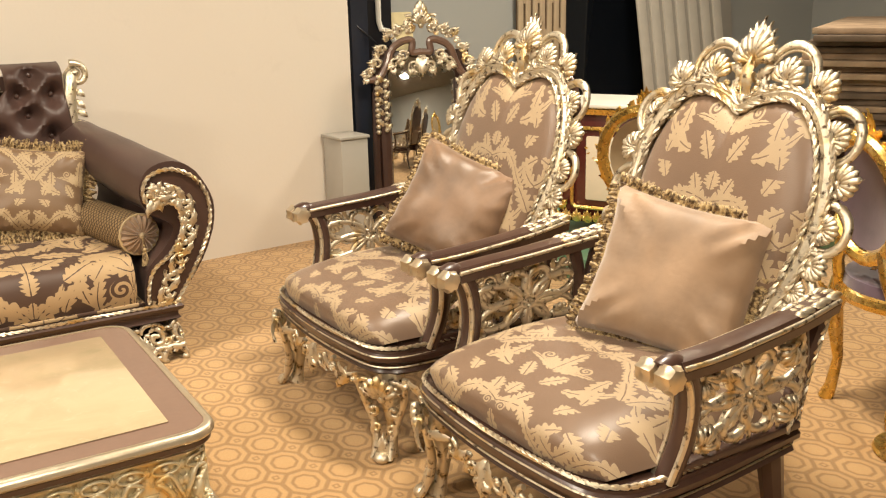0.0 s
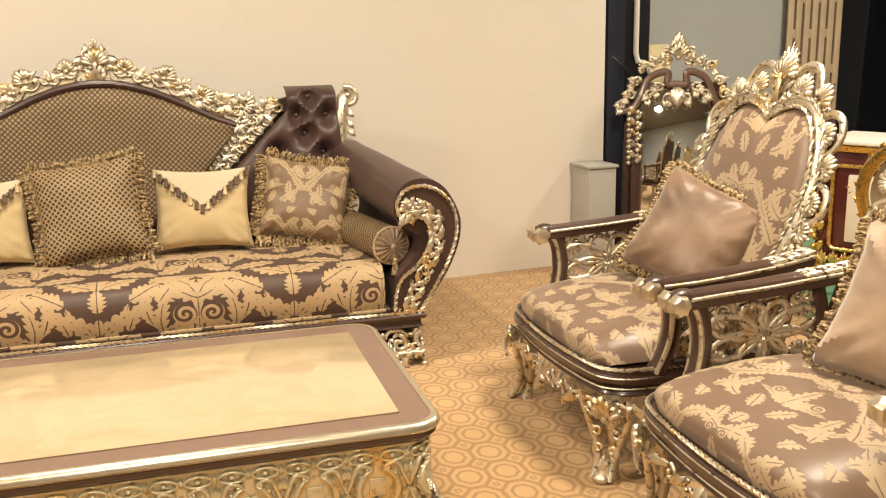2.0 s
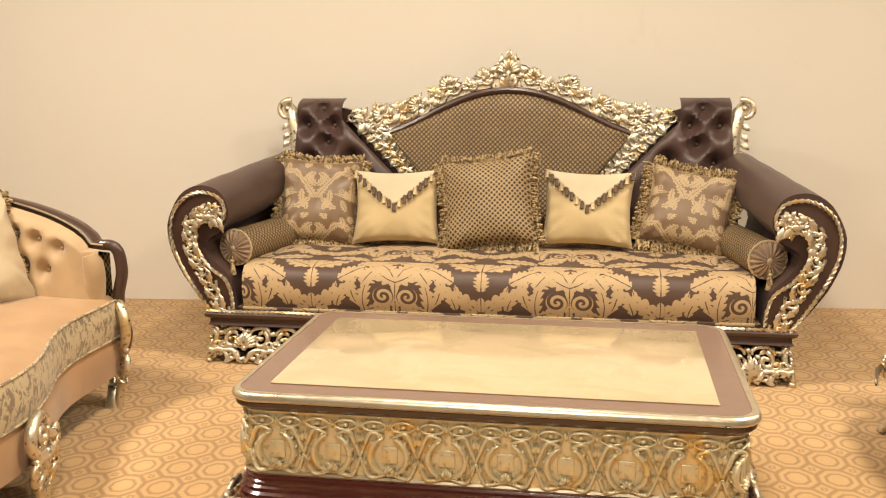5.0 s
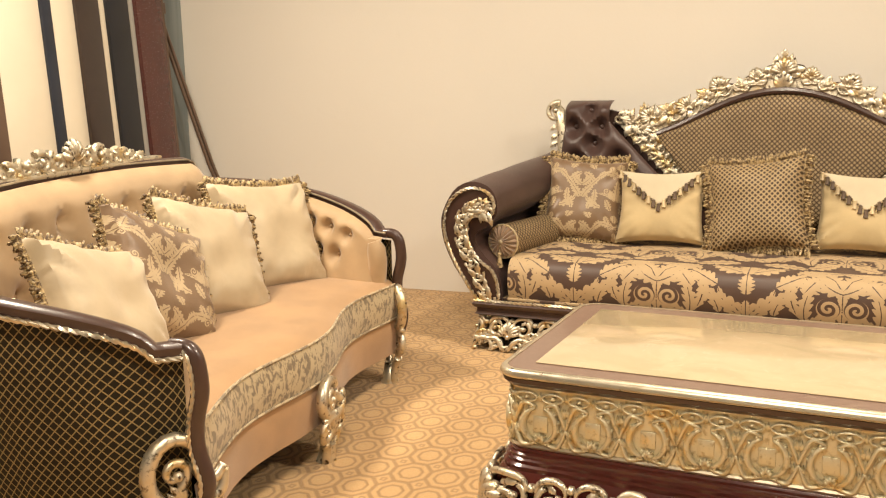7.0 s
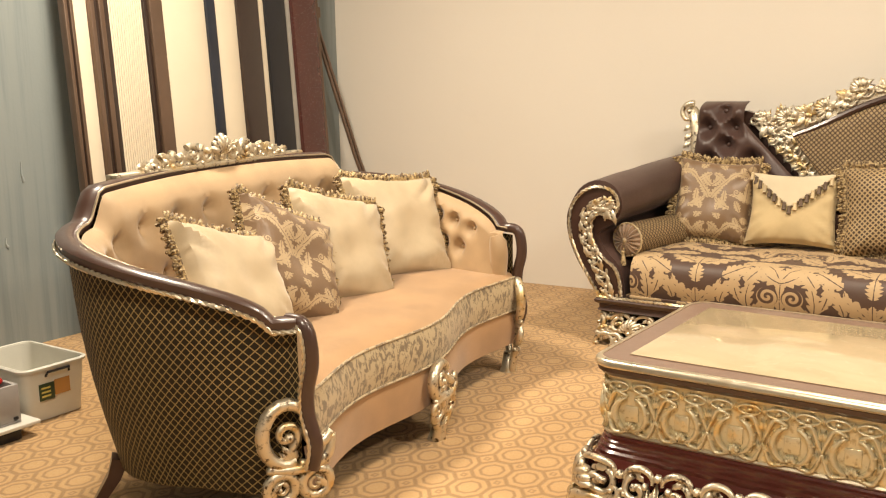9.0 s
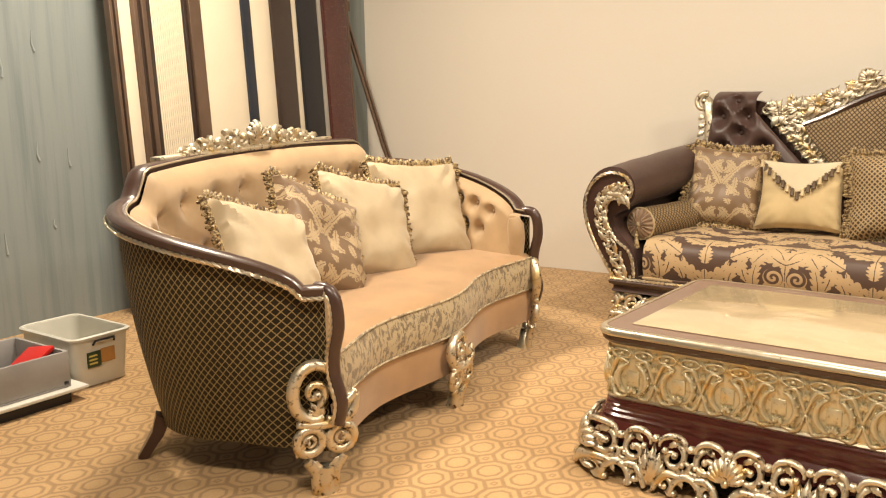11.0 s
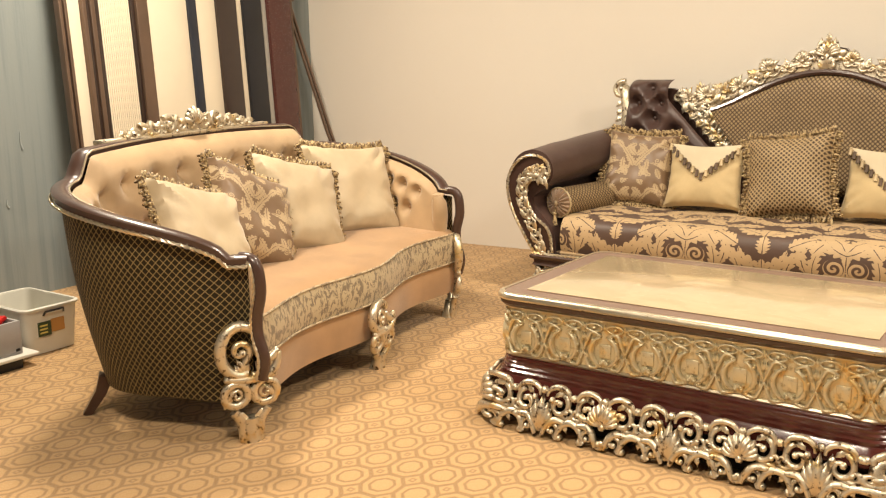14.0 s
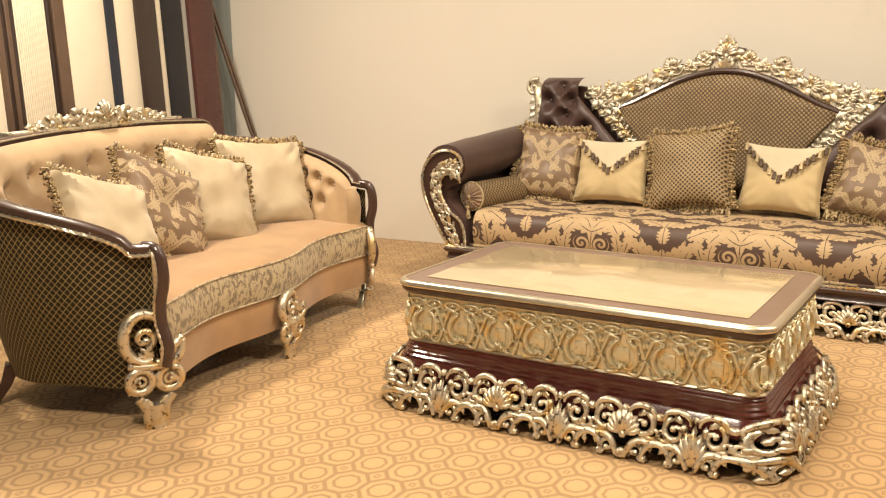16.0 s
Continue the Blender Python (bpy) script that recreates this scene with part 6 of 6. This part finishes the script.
def leaning(name, y0, y1, label, x_foot=-3.40, height=2.55):
    """A thing whose local x runs along the wall (north), z up, leaning back on the west wall."""
    lean = math.degrees(math.atan2(0.14, height))
    return thing(name, pose(x_foot, y0, 0.012, 0, 0, 90) @ pose(0, 0, 0, -lean, 0, 0), label, "panel", "leaning sample panels")


def strip_panel(y0, y1, strips, label, height=2.55):
    ob = leaning("sample_panel", y0, y1, label, height=height)
    for a, b, mat, d in strips:
        m = M()
        m.box(a - y0 + 0.0005, -d, 0.0, b - y0 - 0.0005, 0.0, height, 0.003)
        part("strip", m, mat, ob)
    return ob


strip_panel(-1.46, -1.20, STRIPS, "tall panel with bronze, cream and dark mouldings")
rib = strip_panel(-1.198, -0.875, [(-1.198, -0.980, CREAMP, 0.015), (-0.980, -0.955, DARKBROWN, 0.03), (-0.955, -0.875, BRONZE, 0.05)], "tall ribbed cream panel with a bronze edge")
for i in range(15):
    m = M()
    m.box(0.008 + i * 0.0138, -0.022, 0.0, 0.0158 + i * 0.0138, -0.0155, 2.2, 0.002)
    part("rib", m, CREAMP, rib)
strip_panel(-0.873, -0.495, [(-0.873, -0.560, CREAMP, 0.02), (-0.560, -0.495, NAVY, 0.035)], "tall smooth cream panel with a dark blue edge")
strip_panel(-0.493, -0.165, [(-0.493, -0.330, CREAMP, 0.02), (-0.330, -0.165, DARKBROWN, 0.04)], "tall cream panel with a dark brown frame")
strip_panel(-0.163, 0.06, [(-0.163, -0.105, CREAMP, 0.02), (-0.105, 0.06, BLACKM, 0.04)], "tall cream panel with a black frame")
strip_panel(0.062, 0.37, [(0.062, 0.12, GREYP, 0.02), (0.12, 0.335, DARKRED, 0.045), (0.335, 0.37, BRONZE, 0.03)], "tall grey panel with a dark red frame")
pl = thing("curtain_pole", pose(-3.40, 0.62, 0.01), "thin bronze pole leaning against the wall", "pole")
m = M()
for o in (0.0, 0.035):
    m.tube([(0.22, 0.12 + o, 0.0), (0.0, -0.01 + o, 0.75), (-0.17, -0.20 + o, 1.66)], 0.011, 8)
part("pole", m, BRONZE, pl)
m = M()
m.box(-0.20, -0.26, 1.66, -0.14, -0.14, 1.73, 0.008)
part("bracket", m, BRONZE, pl)

# ---- right side: mirror, plinth, cabinet and what stands behind the chairs ----
pb = thing("white_plinth", pose(2.64, 1.055, 0, 0, 0, 4), "grey-white boxed plinth against the wall end", "plinth")
m = M()
m.box(-0.105, -0.10, 0.0, 0.070, 0.10, 0.595, 0.006)
part("plinth_box", m, GREYP, pb)
m = M()
m.box(-0.115, -0.11, 0.5955, 0.080, 0.11, 0.612, 0.004)
part("plinth_cap", m, GREYP, pb)
co = thing("steel_column", pose(2.83, 1.27, 0), "dark blue-black steel column at the wall end", "column")
m = M()
m.box(-0.055, -0.055, 0.0, 0.055, 0.055, CEIL - 0.003, 0.004)
part("column_shaft", m, NAVY, co)
pi = thing("wall_pipe", pose(3.00, 1.30, 0), "white pipe with a bend and a loose cable", "pipe")
m = M()
m.tube([(0, 0, CEIL - 0.005), (0, 0, 1.22), (0.01, -0.01, 1.17), (0.05, -0.02, 1.16), (0.09, -0.02, 1.10)], 0.017, 8)
part("pipe", m, WHITEM, pi)
m = M()
m.tube([(-0.19, -0.08, 1.20), (-0.10, -0.10, 1.12), (-0.02, -0.06, 1.06)], 0.006, 6)
part("cable", m, BLACKM, pi)
# Full-height black strip stands in for the shaded recess beside the column.
m = M()
m.box(-0.06, 0.02, 0.0, 0.10, 0.06, CEIL - 0.006, 0.004)
part("dark_recess_strip", m, BLACKM, pi)
fo = thing("foam_board", pose(3.09, 1.22, 0.002, -6, 0, -12), "cream foam board leaning behind the mirror", "board")
m = M()
m.box(-0.11, 0.0, 0.0, 0.13, 0.035, 1.27, 0.01)
part("board", m, plain("cream_foam", (0.66, 0.56, 0.32), 0.8), fo)

MIRROR = Nodes("mirror_glass").done((0.82, 0.84, 0.84), 0.03, 1.0)


def standing_mirror():
    mi = thing("standing_mirror", pose(3.07, 0.92, 0.0, 0, 0, -24) @ pose(0, 0, 0, -5, 0, 0) @ Matrix.Scale(1.04, 4), "carved silver-gilt standing mirror with a brown frame", "mirror")
    m = M()
    m.box(-0.19, 0.0, 0.16, 0.19, 0.012, 0.99, 0.002)
    part("mirror_glass", m, MIRROR, mi)
    for sg in (-1, 1):
        m = M()
        m.tube([(sg * 0.215, -0.005, 0.0), (sg * 0.215, -0.005, 0.45), (sg * 0.215, -0.005, 0.86)], 0.034, 8)
        m.tube([(sg * 0.268, 0.0, 0.0), (sg * 0.268, 0.0, 0.45), (sg * 0.258, 0.0, 0.80)], 0.022, 8)
        part("stile", m, WOOD, mi)
        m = M()
        for i in range(10):
            z = 0.58 + 0.030 * i
            leaf(m, sg * 0.22, z, radians(90 + sg * 40 * (-1) ** i), 0.06, 0.016, 0.4)
            m.ball((sg * 0.255, z, 0.01), 0.016, n=6, m=4)
            m.ball((sg * 0.21, z + 0.01, 0.02), 0.014, n=6, m=4)
        m.warp(0, lambda x, y, z: (x, -0.03 - z, y))
        part("stile_carving", m, GILT, mi, fix=False)
        m = M()
        m.tube(lerp_path([(sg * 0.30, -0.02, 0.865), (sg * 0.24, -0.02, 0.875), (sg * 0.195, -0.02, 0.94), (sg * 0.16, -0.02, 1.03), (sg * 0.10, -0.02, 1.07), (sg * 0.05, -0.02, 1.07), (sg * 0.05, -0.02, 1.01), (0, -0.02, 1.01)], 5), 0.020, 8)
        part("arched_moulding", m, TAUPE, mi, "silver-brown arched moulding")
    m = M()
    for sg in (-1, 1):
        for i, (x, z) in enumerate(((0.06, 1.13), (0.12, 1.12), (0.17, 1.10), (0.22, 1.02), (0.25, 0.95), (0.29, 0.90), (0.10, 0.99), (0.15, 0.95), (0.06, 1.18), (0.05, 0.93))):
            volute(m, sg * x, z, 0.030, radians(90 - sg * 50 * (-1) ** i), sg * 6 * (-1) ** i, 0.009)
            acanthus(m, sg * x, z, radians(90 - sg * (20 + 15 * i)), 0.060, 5, 2.2)
            acanthus(m, sg * (x + 0.012), z - 0.025, radians(60 - sg * (20 + 30 * i)), 0.045, 5, 2.6)
            m.ball((sg * (x - 0.02), z + 0.012, 0.012), 0.013, n=6, m=4)
    shell(m, 0, 1.15, 0.085, radians(90), 2.2, 7)
    acanthus(m, 0, 1.18, radians(90), 0.12, 7, 1.8)
    acanthus(m, 0, 0.99, radians(-90), 0.12, 7, 1.8)
    m.warp(0, lambda x, y, z: (x, -0.035 - z, y))
    part("crest_carving", m, GILT, mi, "silver-gilt leaf carving", fix=False)
    m = M()
    m.box(-0.27, 0.013, 0.0, 0.27, 0.035, 1.02, 0.004)
    m.box(-0.26, -0.03, 0.06, 0.26, -0.002, 0.16, 0.01)
    part("back_board", m, WOOD, mi)


standing_mirror()

gs = thing("wrapped_pallet", pose(3.75, 0.02, 0), "low pallet of green-wrapped boards on the carpet", "pallet")
for k in range(3):
    m = M()
    m.box(-0.62, -0.85 + 0.56 * k, 0.0, 0.95, -0.30 + 0.56 * k, 0.125 + 0.01 * (k % 2), 0.008)
    part("board", m, GREENP, gs)


def gold_cabinet():
    ca = thing("gold_cabinet", pose(3.66, -0.12, 0.138, 0, 0, -62), "gold carved cabinet with white door panel and marble top", "cabinet")
    w, d, h = 0.29, 0.21, 0.66
    m = M()
    m.box(-w, -d, 0.06, w, d, h, 0.03)
    part("body", m, WINE, ca)
    m = M()
    m.box(-w - 0.025, -d - 0.03, h + 0.001, w + 0.025, d + 0.02, h + 0.022, 0.012)
    part("top", m, WHITEM, ca, "white marble top")
    m = M()
    m.sweep([(0, -0.035), (0.028, -0.03), (0.034, -0.004), (0, -0.002)], [(-w, -d, h), (w, -d, h), (w, d, h), (-w, d, h)], closed=True)
    part("cornice", m, GOLD, ca, "gold cornice")
    m = M()
    m.box(-w * 0.45, -d - 0.018, 0.19, w * 0.45, -d - 0.001, h - 0.14, 0.02)
    part("door_panel", m, CREAMP, ca, "white door panel")
    m = M()
    m.tube(round_frame(w * 0.70, 0.150, h - 0.10, -d - 0.012), 0.010, 6, closed=True)
    part("door_moulding", m, GOLD, ca)
    m = M()
    for i in range(9):
        a = math.pi * i / 8
        leaf(m, 0.10 * math.cos(a), 0.46 - 0.045 * math.sin(a), -a, 0.04, 0.013, 0.4)
        flower(m, 0.11 * math.cos(a), 0.475 - 0.05 * math.sin(a), 0.016, 5)
    for sg in (-1, 1):
        for i in range(11):
            z = 0.08 + 0.05 * i
            leaf(m, sg * w * 0.92, z, radians(90 - sg * 35 * (-1) ** i), 0.07, 0.02, 0.4)
            m.ball((sg * w * 0.95, z + 0.02, 0.01), 0.018, n=6, m=4)
        volute(m, sg * w * 0.98, 0.60, 0.035, radians(90), sg * -6, 0.011)
        volute(m, sg * w * 0.9, 0.06, 0.04, radians(90), sg * 6, 0.012)
    for i in range(9):
        acanthus(m, -w * 0.8 + w * 0.2 * i, 0.07, radians(90), 0.075, 5, 2.2)
    acanthus(m, 0, 0.03, radians(90), 0.10, 7, 2.6)
    m.warp(0, lambda x, y, z: (x, -d - 0.006 - z, y))
    part("gold_carving", m, GOLD, ca, "bright gold leaf carving", fix=False)
    for sx in (-1, 1):
        for sy in (-1, 1):
            m = M()
            m.tube([(sx * (w - 0.03), sy * (d - 0.03), 0.08), (sx * (w - 0.02), sy * (d - 0.02), 0.04), (sx * w, sy * d, 0.0)], [0.034, 0.024, 0.028], 8)
            part("foot", m, GOLD, ca)


def round_frame(hw, z0, z1, y, r=0.03):
    out = []
    for cx_, cz_, a0 in ((hw - r, z0 + r, -90), (hw - r, z1 - r, 0), (-hw + r, z1 - r, 90), (-hw + r, z0 + r, 180)):
        for i in range(5):
            a = radians(a0 + 22.5 * i)
            out.append((cx_ + r * math.cos(a), y, cz_ + r * math.sin(a)))
    return out


gold_cabinet()


def gold_chair(m4, label, seat_mat):
    """An open gilt side chair with an oval back."""
    ch = thing("gilt_chair", m4, label, "chair", "gilt side chairs")
    m = M()
    m.grid(lambda s, t: (0.24 * math.cos(s * 6.2832) * min(1, t * 1.3), 0.24 * math.sin(s * 6.2832) * min(1, t * 1.3), 0.455 + (0.05 * (1 - t * t) if t < 0.77 else 0.02 - (t - 0.77) * 0.25)), 28, 8, loop_u=True)
    part("seat", m, seat_mat, ch)
    m = M()
    m.tube([(0.235 * math.cos(a / 24 * 6.2832), 0.235 * math.sin(a / 24 * 6.2832), 0.42) for a in range(24)], 0.026, 8, closed=True)
    part("seat_ring", m, GOLD, ch)
    for sx in (-1, 1):
        for sy in (-1, 1):
            m = M()
            m.tube([(sx * 0.17, sy * 0.17, 0.43), (sx * 0.185, sy * 0.185, 0.33), (sx * 0.165, sy * 0.165, 0.15), (sx * 0.175, sy * 0.175, 0.05), (sx * 0.185, sy * 0.185, 0.0)], [0.036, 0.032, 0.017, 0.02, 0.026], 8)
            k = m.mark()
            for i in range(6):
                leaf(m, 0, 0.30 + 0.018 * i, radians(90 + 60 * (-1) ** i), 0.05, 0.014, 0.4)
            m.warp(k, lambda x, y, z, sx=sx, sy=sy: (sx * 0.185 + x, sy * 0.185 + sy * (0.028 + z), y))
            part("leg", m, GOLD, ch, "gold cabriole leg", fix=False)
    m = M()
    oval = [(0.17 * math.cos(a / 28 * 6.2832), 0.25 + 0.03 * math.sin(a / 28 * 6.2832), 0.74 + 0.19 * math.sin(a / 28 * 6.2832)) for a in range(28)]
    m.tube(oval, 0.024, 8, closed=True)
    for sx in (-1, 1):
        m.tube([(sx * 0.14, 0.20, 0.42), (sx * 0.12, 0.23, 0.52), (sx * 0.10, 0.235, 0.60)], 0.020, 8)
    part("back_frame", m, GOLD, ch, "gold oval back frame")
    m = M()
    for i in range(22):
        a = 2 * math.pi * i / 22
        leaf(m, 0.175 * math.cos(a), 0.74 + 0.195 * math.sin(a), a + 0.9, 0.055, 0.016, 0.4)
    acanthus(m, 0, 0.93, radians(90), 0.09, 7, 2.4)
    m.warp(0, lambda x, y, z: (x, 0.25 + (y - 0.74) * 0.16 - 0.02 - z, y))
    part("back_carving", m, GOLD, ch, fix=False)
    m = M()
    m.grid(lambda s, t: (0.14 * t * math.cos(s * 6.2832), 0.25 + 0.025 * t * math.sin(s * 6.2832) - 0.02 * (1 - t * t), 0.74 + 0.16 * t * math.sin(s * 6.2832)), 24, 5, loop_u=True)
    part("back_pad", m, seat_mat, ch)


gold_chair(pose(3.06, -0.98, 0, 0, 0, 120), "bright gold carved side chair with a cream seat", CREAM)
gold_chair(pose(3.07, -2.14, 0, 0, 0, 70), "bright gold side chair with a mauve velvet seat", cloth("mauve_velvet", (0.13, 0.085, 0.13), 0.6, 0.5))

gp = thing("gold_pedestal", pose(2.83, -2.33, 0), "bright gold carved pedestal on a round foot", "pedestal")
m = M()
m.lathe([(0.13, 0.0), (0.135, 0.008), (0.13, 0.018), (0.10, 0.024)], 28)
part("foot_plate", m, GOLD, gp)
m = M()
m.lathe([(0.09, 0.024), (0.085, 0.06), (0.055, 0.10), (0.045, 0.15), (0.062, 0.20), (0.066, 0.23), (0.045, 0.27), (0.04, 0.36), (0.055, 0.44), (0.06, 0.50), (0.04, 0.53), (0.035, 0.60), (0.06, 0.66), (0.07, 0.68)], 20)
part("shaft", m, GOLD, gp)
m = M()
for ring_z, rr, cnt in ((0.03, 0.082, 7), (0.17, 0.055, 7), (0.42, 0.05, 7), (0.60, 0.04, 7)):
    for i in range(cnt):
        a = 2 * math.pi * i / cnt
        k = m.mark()
        acanthus(m, 0, 0, radians(90), 0.085, 5, 1.8)
        m.warp(k, lambda x, y, z, a=a, rr=rr, ring_z=ring_z: ((rr + z + y * 0.15) * math.cos(a) - x * math.sin(a), (rr + z + y * 0.15) * math.sin(a) + x * math.cos(a), ring_z + y))
part("leaf_carving", m, GOLD, gp, fix=False)

# far annex: rear wall with a dark window, curtain, leaning slats, cardboard
YF = 2.75
W0, W1, WZ0, WZ1 = 5.15, 6.75, 0.35, 2.6
flat_wall("wall_annex_north_a", XE, YF, W0, YF, 0, CEIL, 0.12, WALLG, "grey-blue painted rear wall")
flat_wall("wall_annex_north_b", W1, YF, 8.9, YF, 0, CEIL, 0.12, WALLG, "grey-blue painted rear wall")
flat_wall("wall_annex_north_c", W0, YF, W1, YF, 0, WZ0, 0.12, WALLG, "grey-blue wall under the window")
flat_wall("wall_annex_north_d", W0, YF, W1, YF, WZ1, CEIL, 0.12, WALLG, "grey-blue wall over the window")
wi = new("window_1")
wi.matrix_basis = pose((W0 + W1) / 2, YF + 0.06, (WZ0 + WZ1) / 2)
tagged(wi, "dark night window in a black metal frame", "window", kind="structure")
m = M()
hw, hh = (W1 - W0) / 2, (WZ1 - WZ0) / 2
for x0, z0, x1, z1 in ((-hw, -hh, -hw + 0.05, hh), (hw - 0.05, -hh, hw, hh), (-hw + 0.051, -hh, hw - 0.051, -hh + 0.05), (-hw + 0.051, hh - 0.05, hw - 0.051, hh)):
    m.box(x0, -0.03, z0, x1, 0.03, z1, 0.004)
part("window_frame", m, BLACKM, wi)
m = M()
m.box(-hw + 0.051, -0.004, -hh + 0.051, hw - 0.051, 0.004, hh - 0.051, 0.0)
GLASS = Nodes("night_glass").done((0.006, 0.008, 0.012), 0.04, 0.0, Specular_IOR_Level=0.5)
part("pane", m, GLASS, wi)
cu = thing("slotted_screen", pose(5.10, YF - 0.085, 0.0, 0, 0, 0), "tall cream screen with rows of upright slots", "screen")
SCREEN = plain("cream_screen", (0.60, 0.48, 0.33), 0.5, 0.0, 0.08)
# Brown backing is added to give the slots their shadow colour.
m = M()
m.box(-0.06, 0.012, 0.0, 0.46, 0.030, 2.75, 0.003)
part("backing", m, plain("screen_shadow_board", (0.16, 0.11, 0.07), 0.8), cu)
for i in range(7):
    m = M()
    m.box(-0.06 + 0.0745 * i, -0.010, 0.0, -0.06 + 0.0745 * i + 0.052, 0.0115, 2.75, 0.006)
    part("upright", m, SCREEN, cu)
for i in range(6):
    for k in range(5):
        z = 0.16 + 0.55 * k + (0.27 if i % 2 else 0.0)
        m = M()
        m.box(-0.007 + 0.0745 * i, -0.008, z, 0.0135 + 0.0745 * i, 0.0115, z + 0.07, 0.003)
        part("bridge", m, SCREEN, cu)
sl = thing("slatted_panel", pose(6.75, YF - 0.42, 0.0, -7, 0, 0), "tall white slatted panel leaning on the rear wall", "panel")
m = M()
m.box(-0.52, 0.012, 0.0, 0.62, 0.03, 2.6, 0.003)
part("backing", m, GREYP, sl)
for i in range(7):
    m = M()
    m.box(-0.50 + 0.155 * i, -0.012, 0.0, -0.40 + 0.155 * i, 0.0115, 2.6, 0.004)
    m.warp(0, lambda x, y, z: (x - 0.06 * z, y, z))
    part("slat", m, WHITEM, sl)
rc = random.Random(5)
for i in range(30):
    z = 0.0 + 0.0375 * i
    cb = thing("cardboard_sheet", pose(6.15 + rc.uniform(-0.05, 0.05), -0.05 + rc.uniform(-0.05, 0.05), z + 0.001, 0, 0, 28 + rc.uniform(-4, 4)), "flattened brown cardboard carton in a stack", "cardboard", "stacked cardboard")
    m = M()
    L = rc.uniform(0.85, 1.0)
    m.box(-L, -0.45, 0.0, L, 0.45, 0.0335, 0.004)
    m.warp(0, lambda x, y, z, i=i: (x, y + 0.03 * noise.noise(Vector((x * 3, i, 0))), z))
    part("sheet", m, CARDD if rc.random() < 0.4 else CARD, cb)
# paint drips on the west wall
DRIP = plain("wall_drip_paint", (0.30, 0.33, 0.33), 0.5)
dr_ = random.Random(3)
for i in range(14):
    y, z = dr_.uniform(-2.9, -1.6), dr_.uniform(0.45, 1.5)
    m = M()
    L = dr_.uniform(0.03, 0.13)
    m.tube([(XL + 0.001, y, z), (XL + 0.003, y + dr_.uniform(-0.01, 0.01), z - L * 0.6), (XL + 0.002, y + 0.005, z - L)], [0.003, 0.004, 0.007], 6)
    tagged(part("paint_drip", m, DRIP), "dried grey paint drip on the wall", "paint drip", "paint drips")
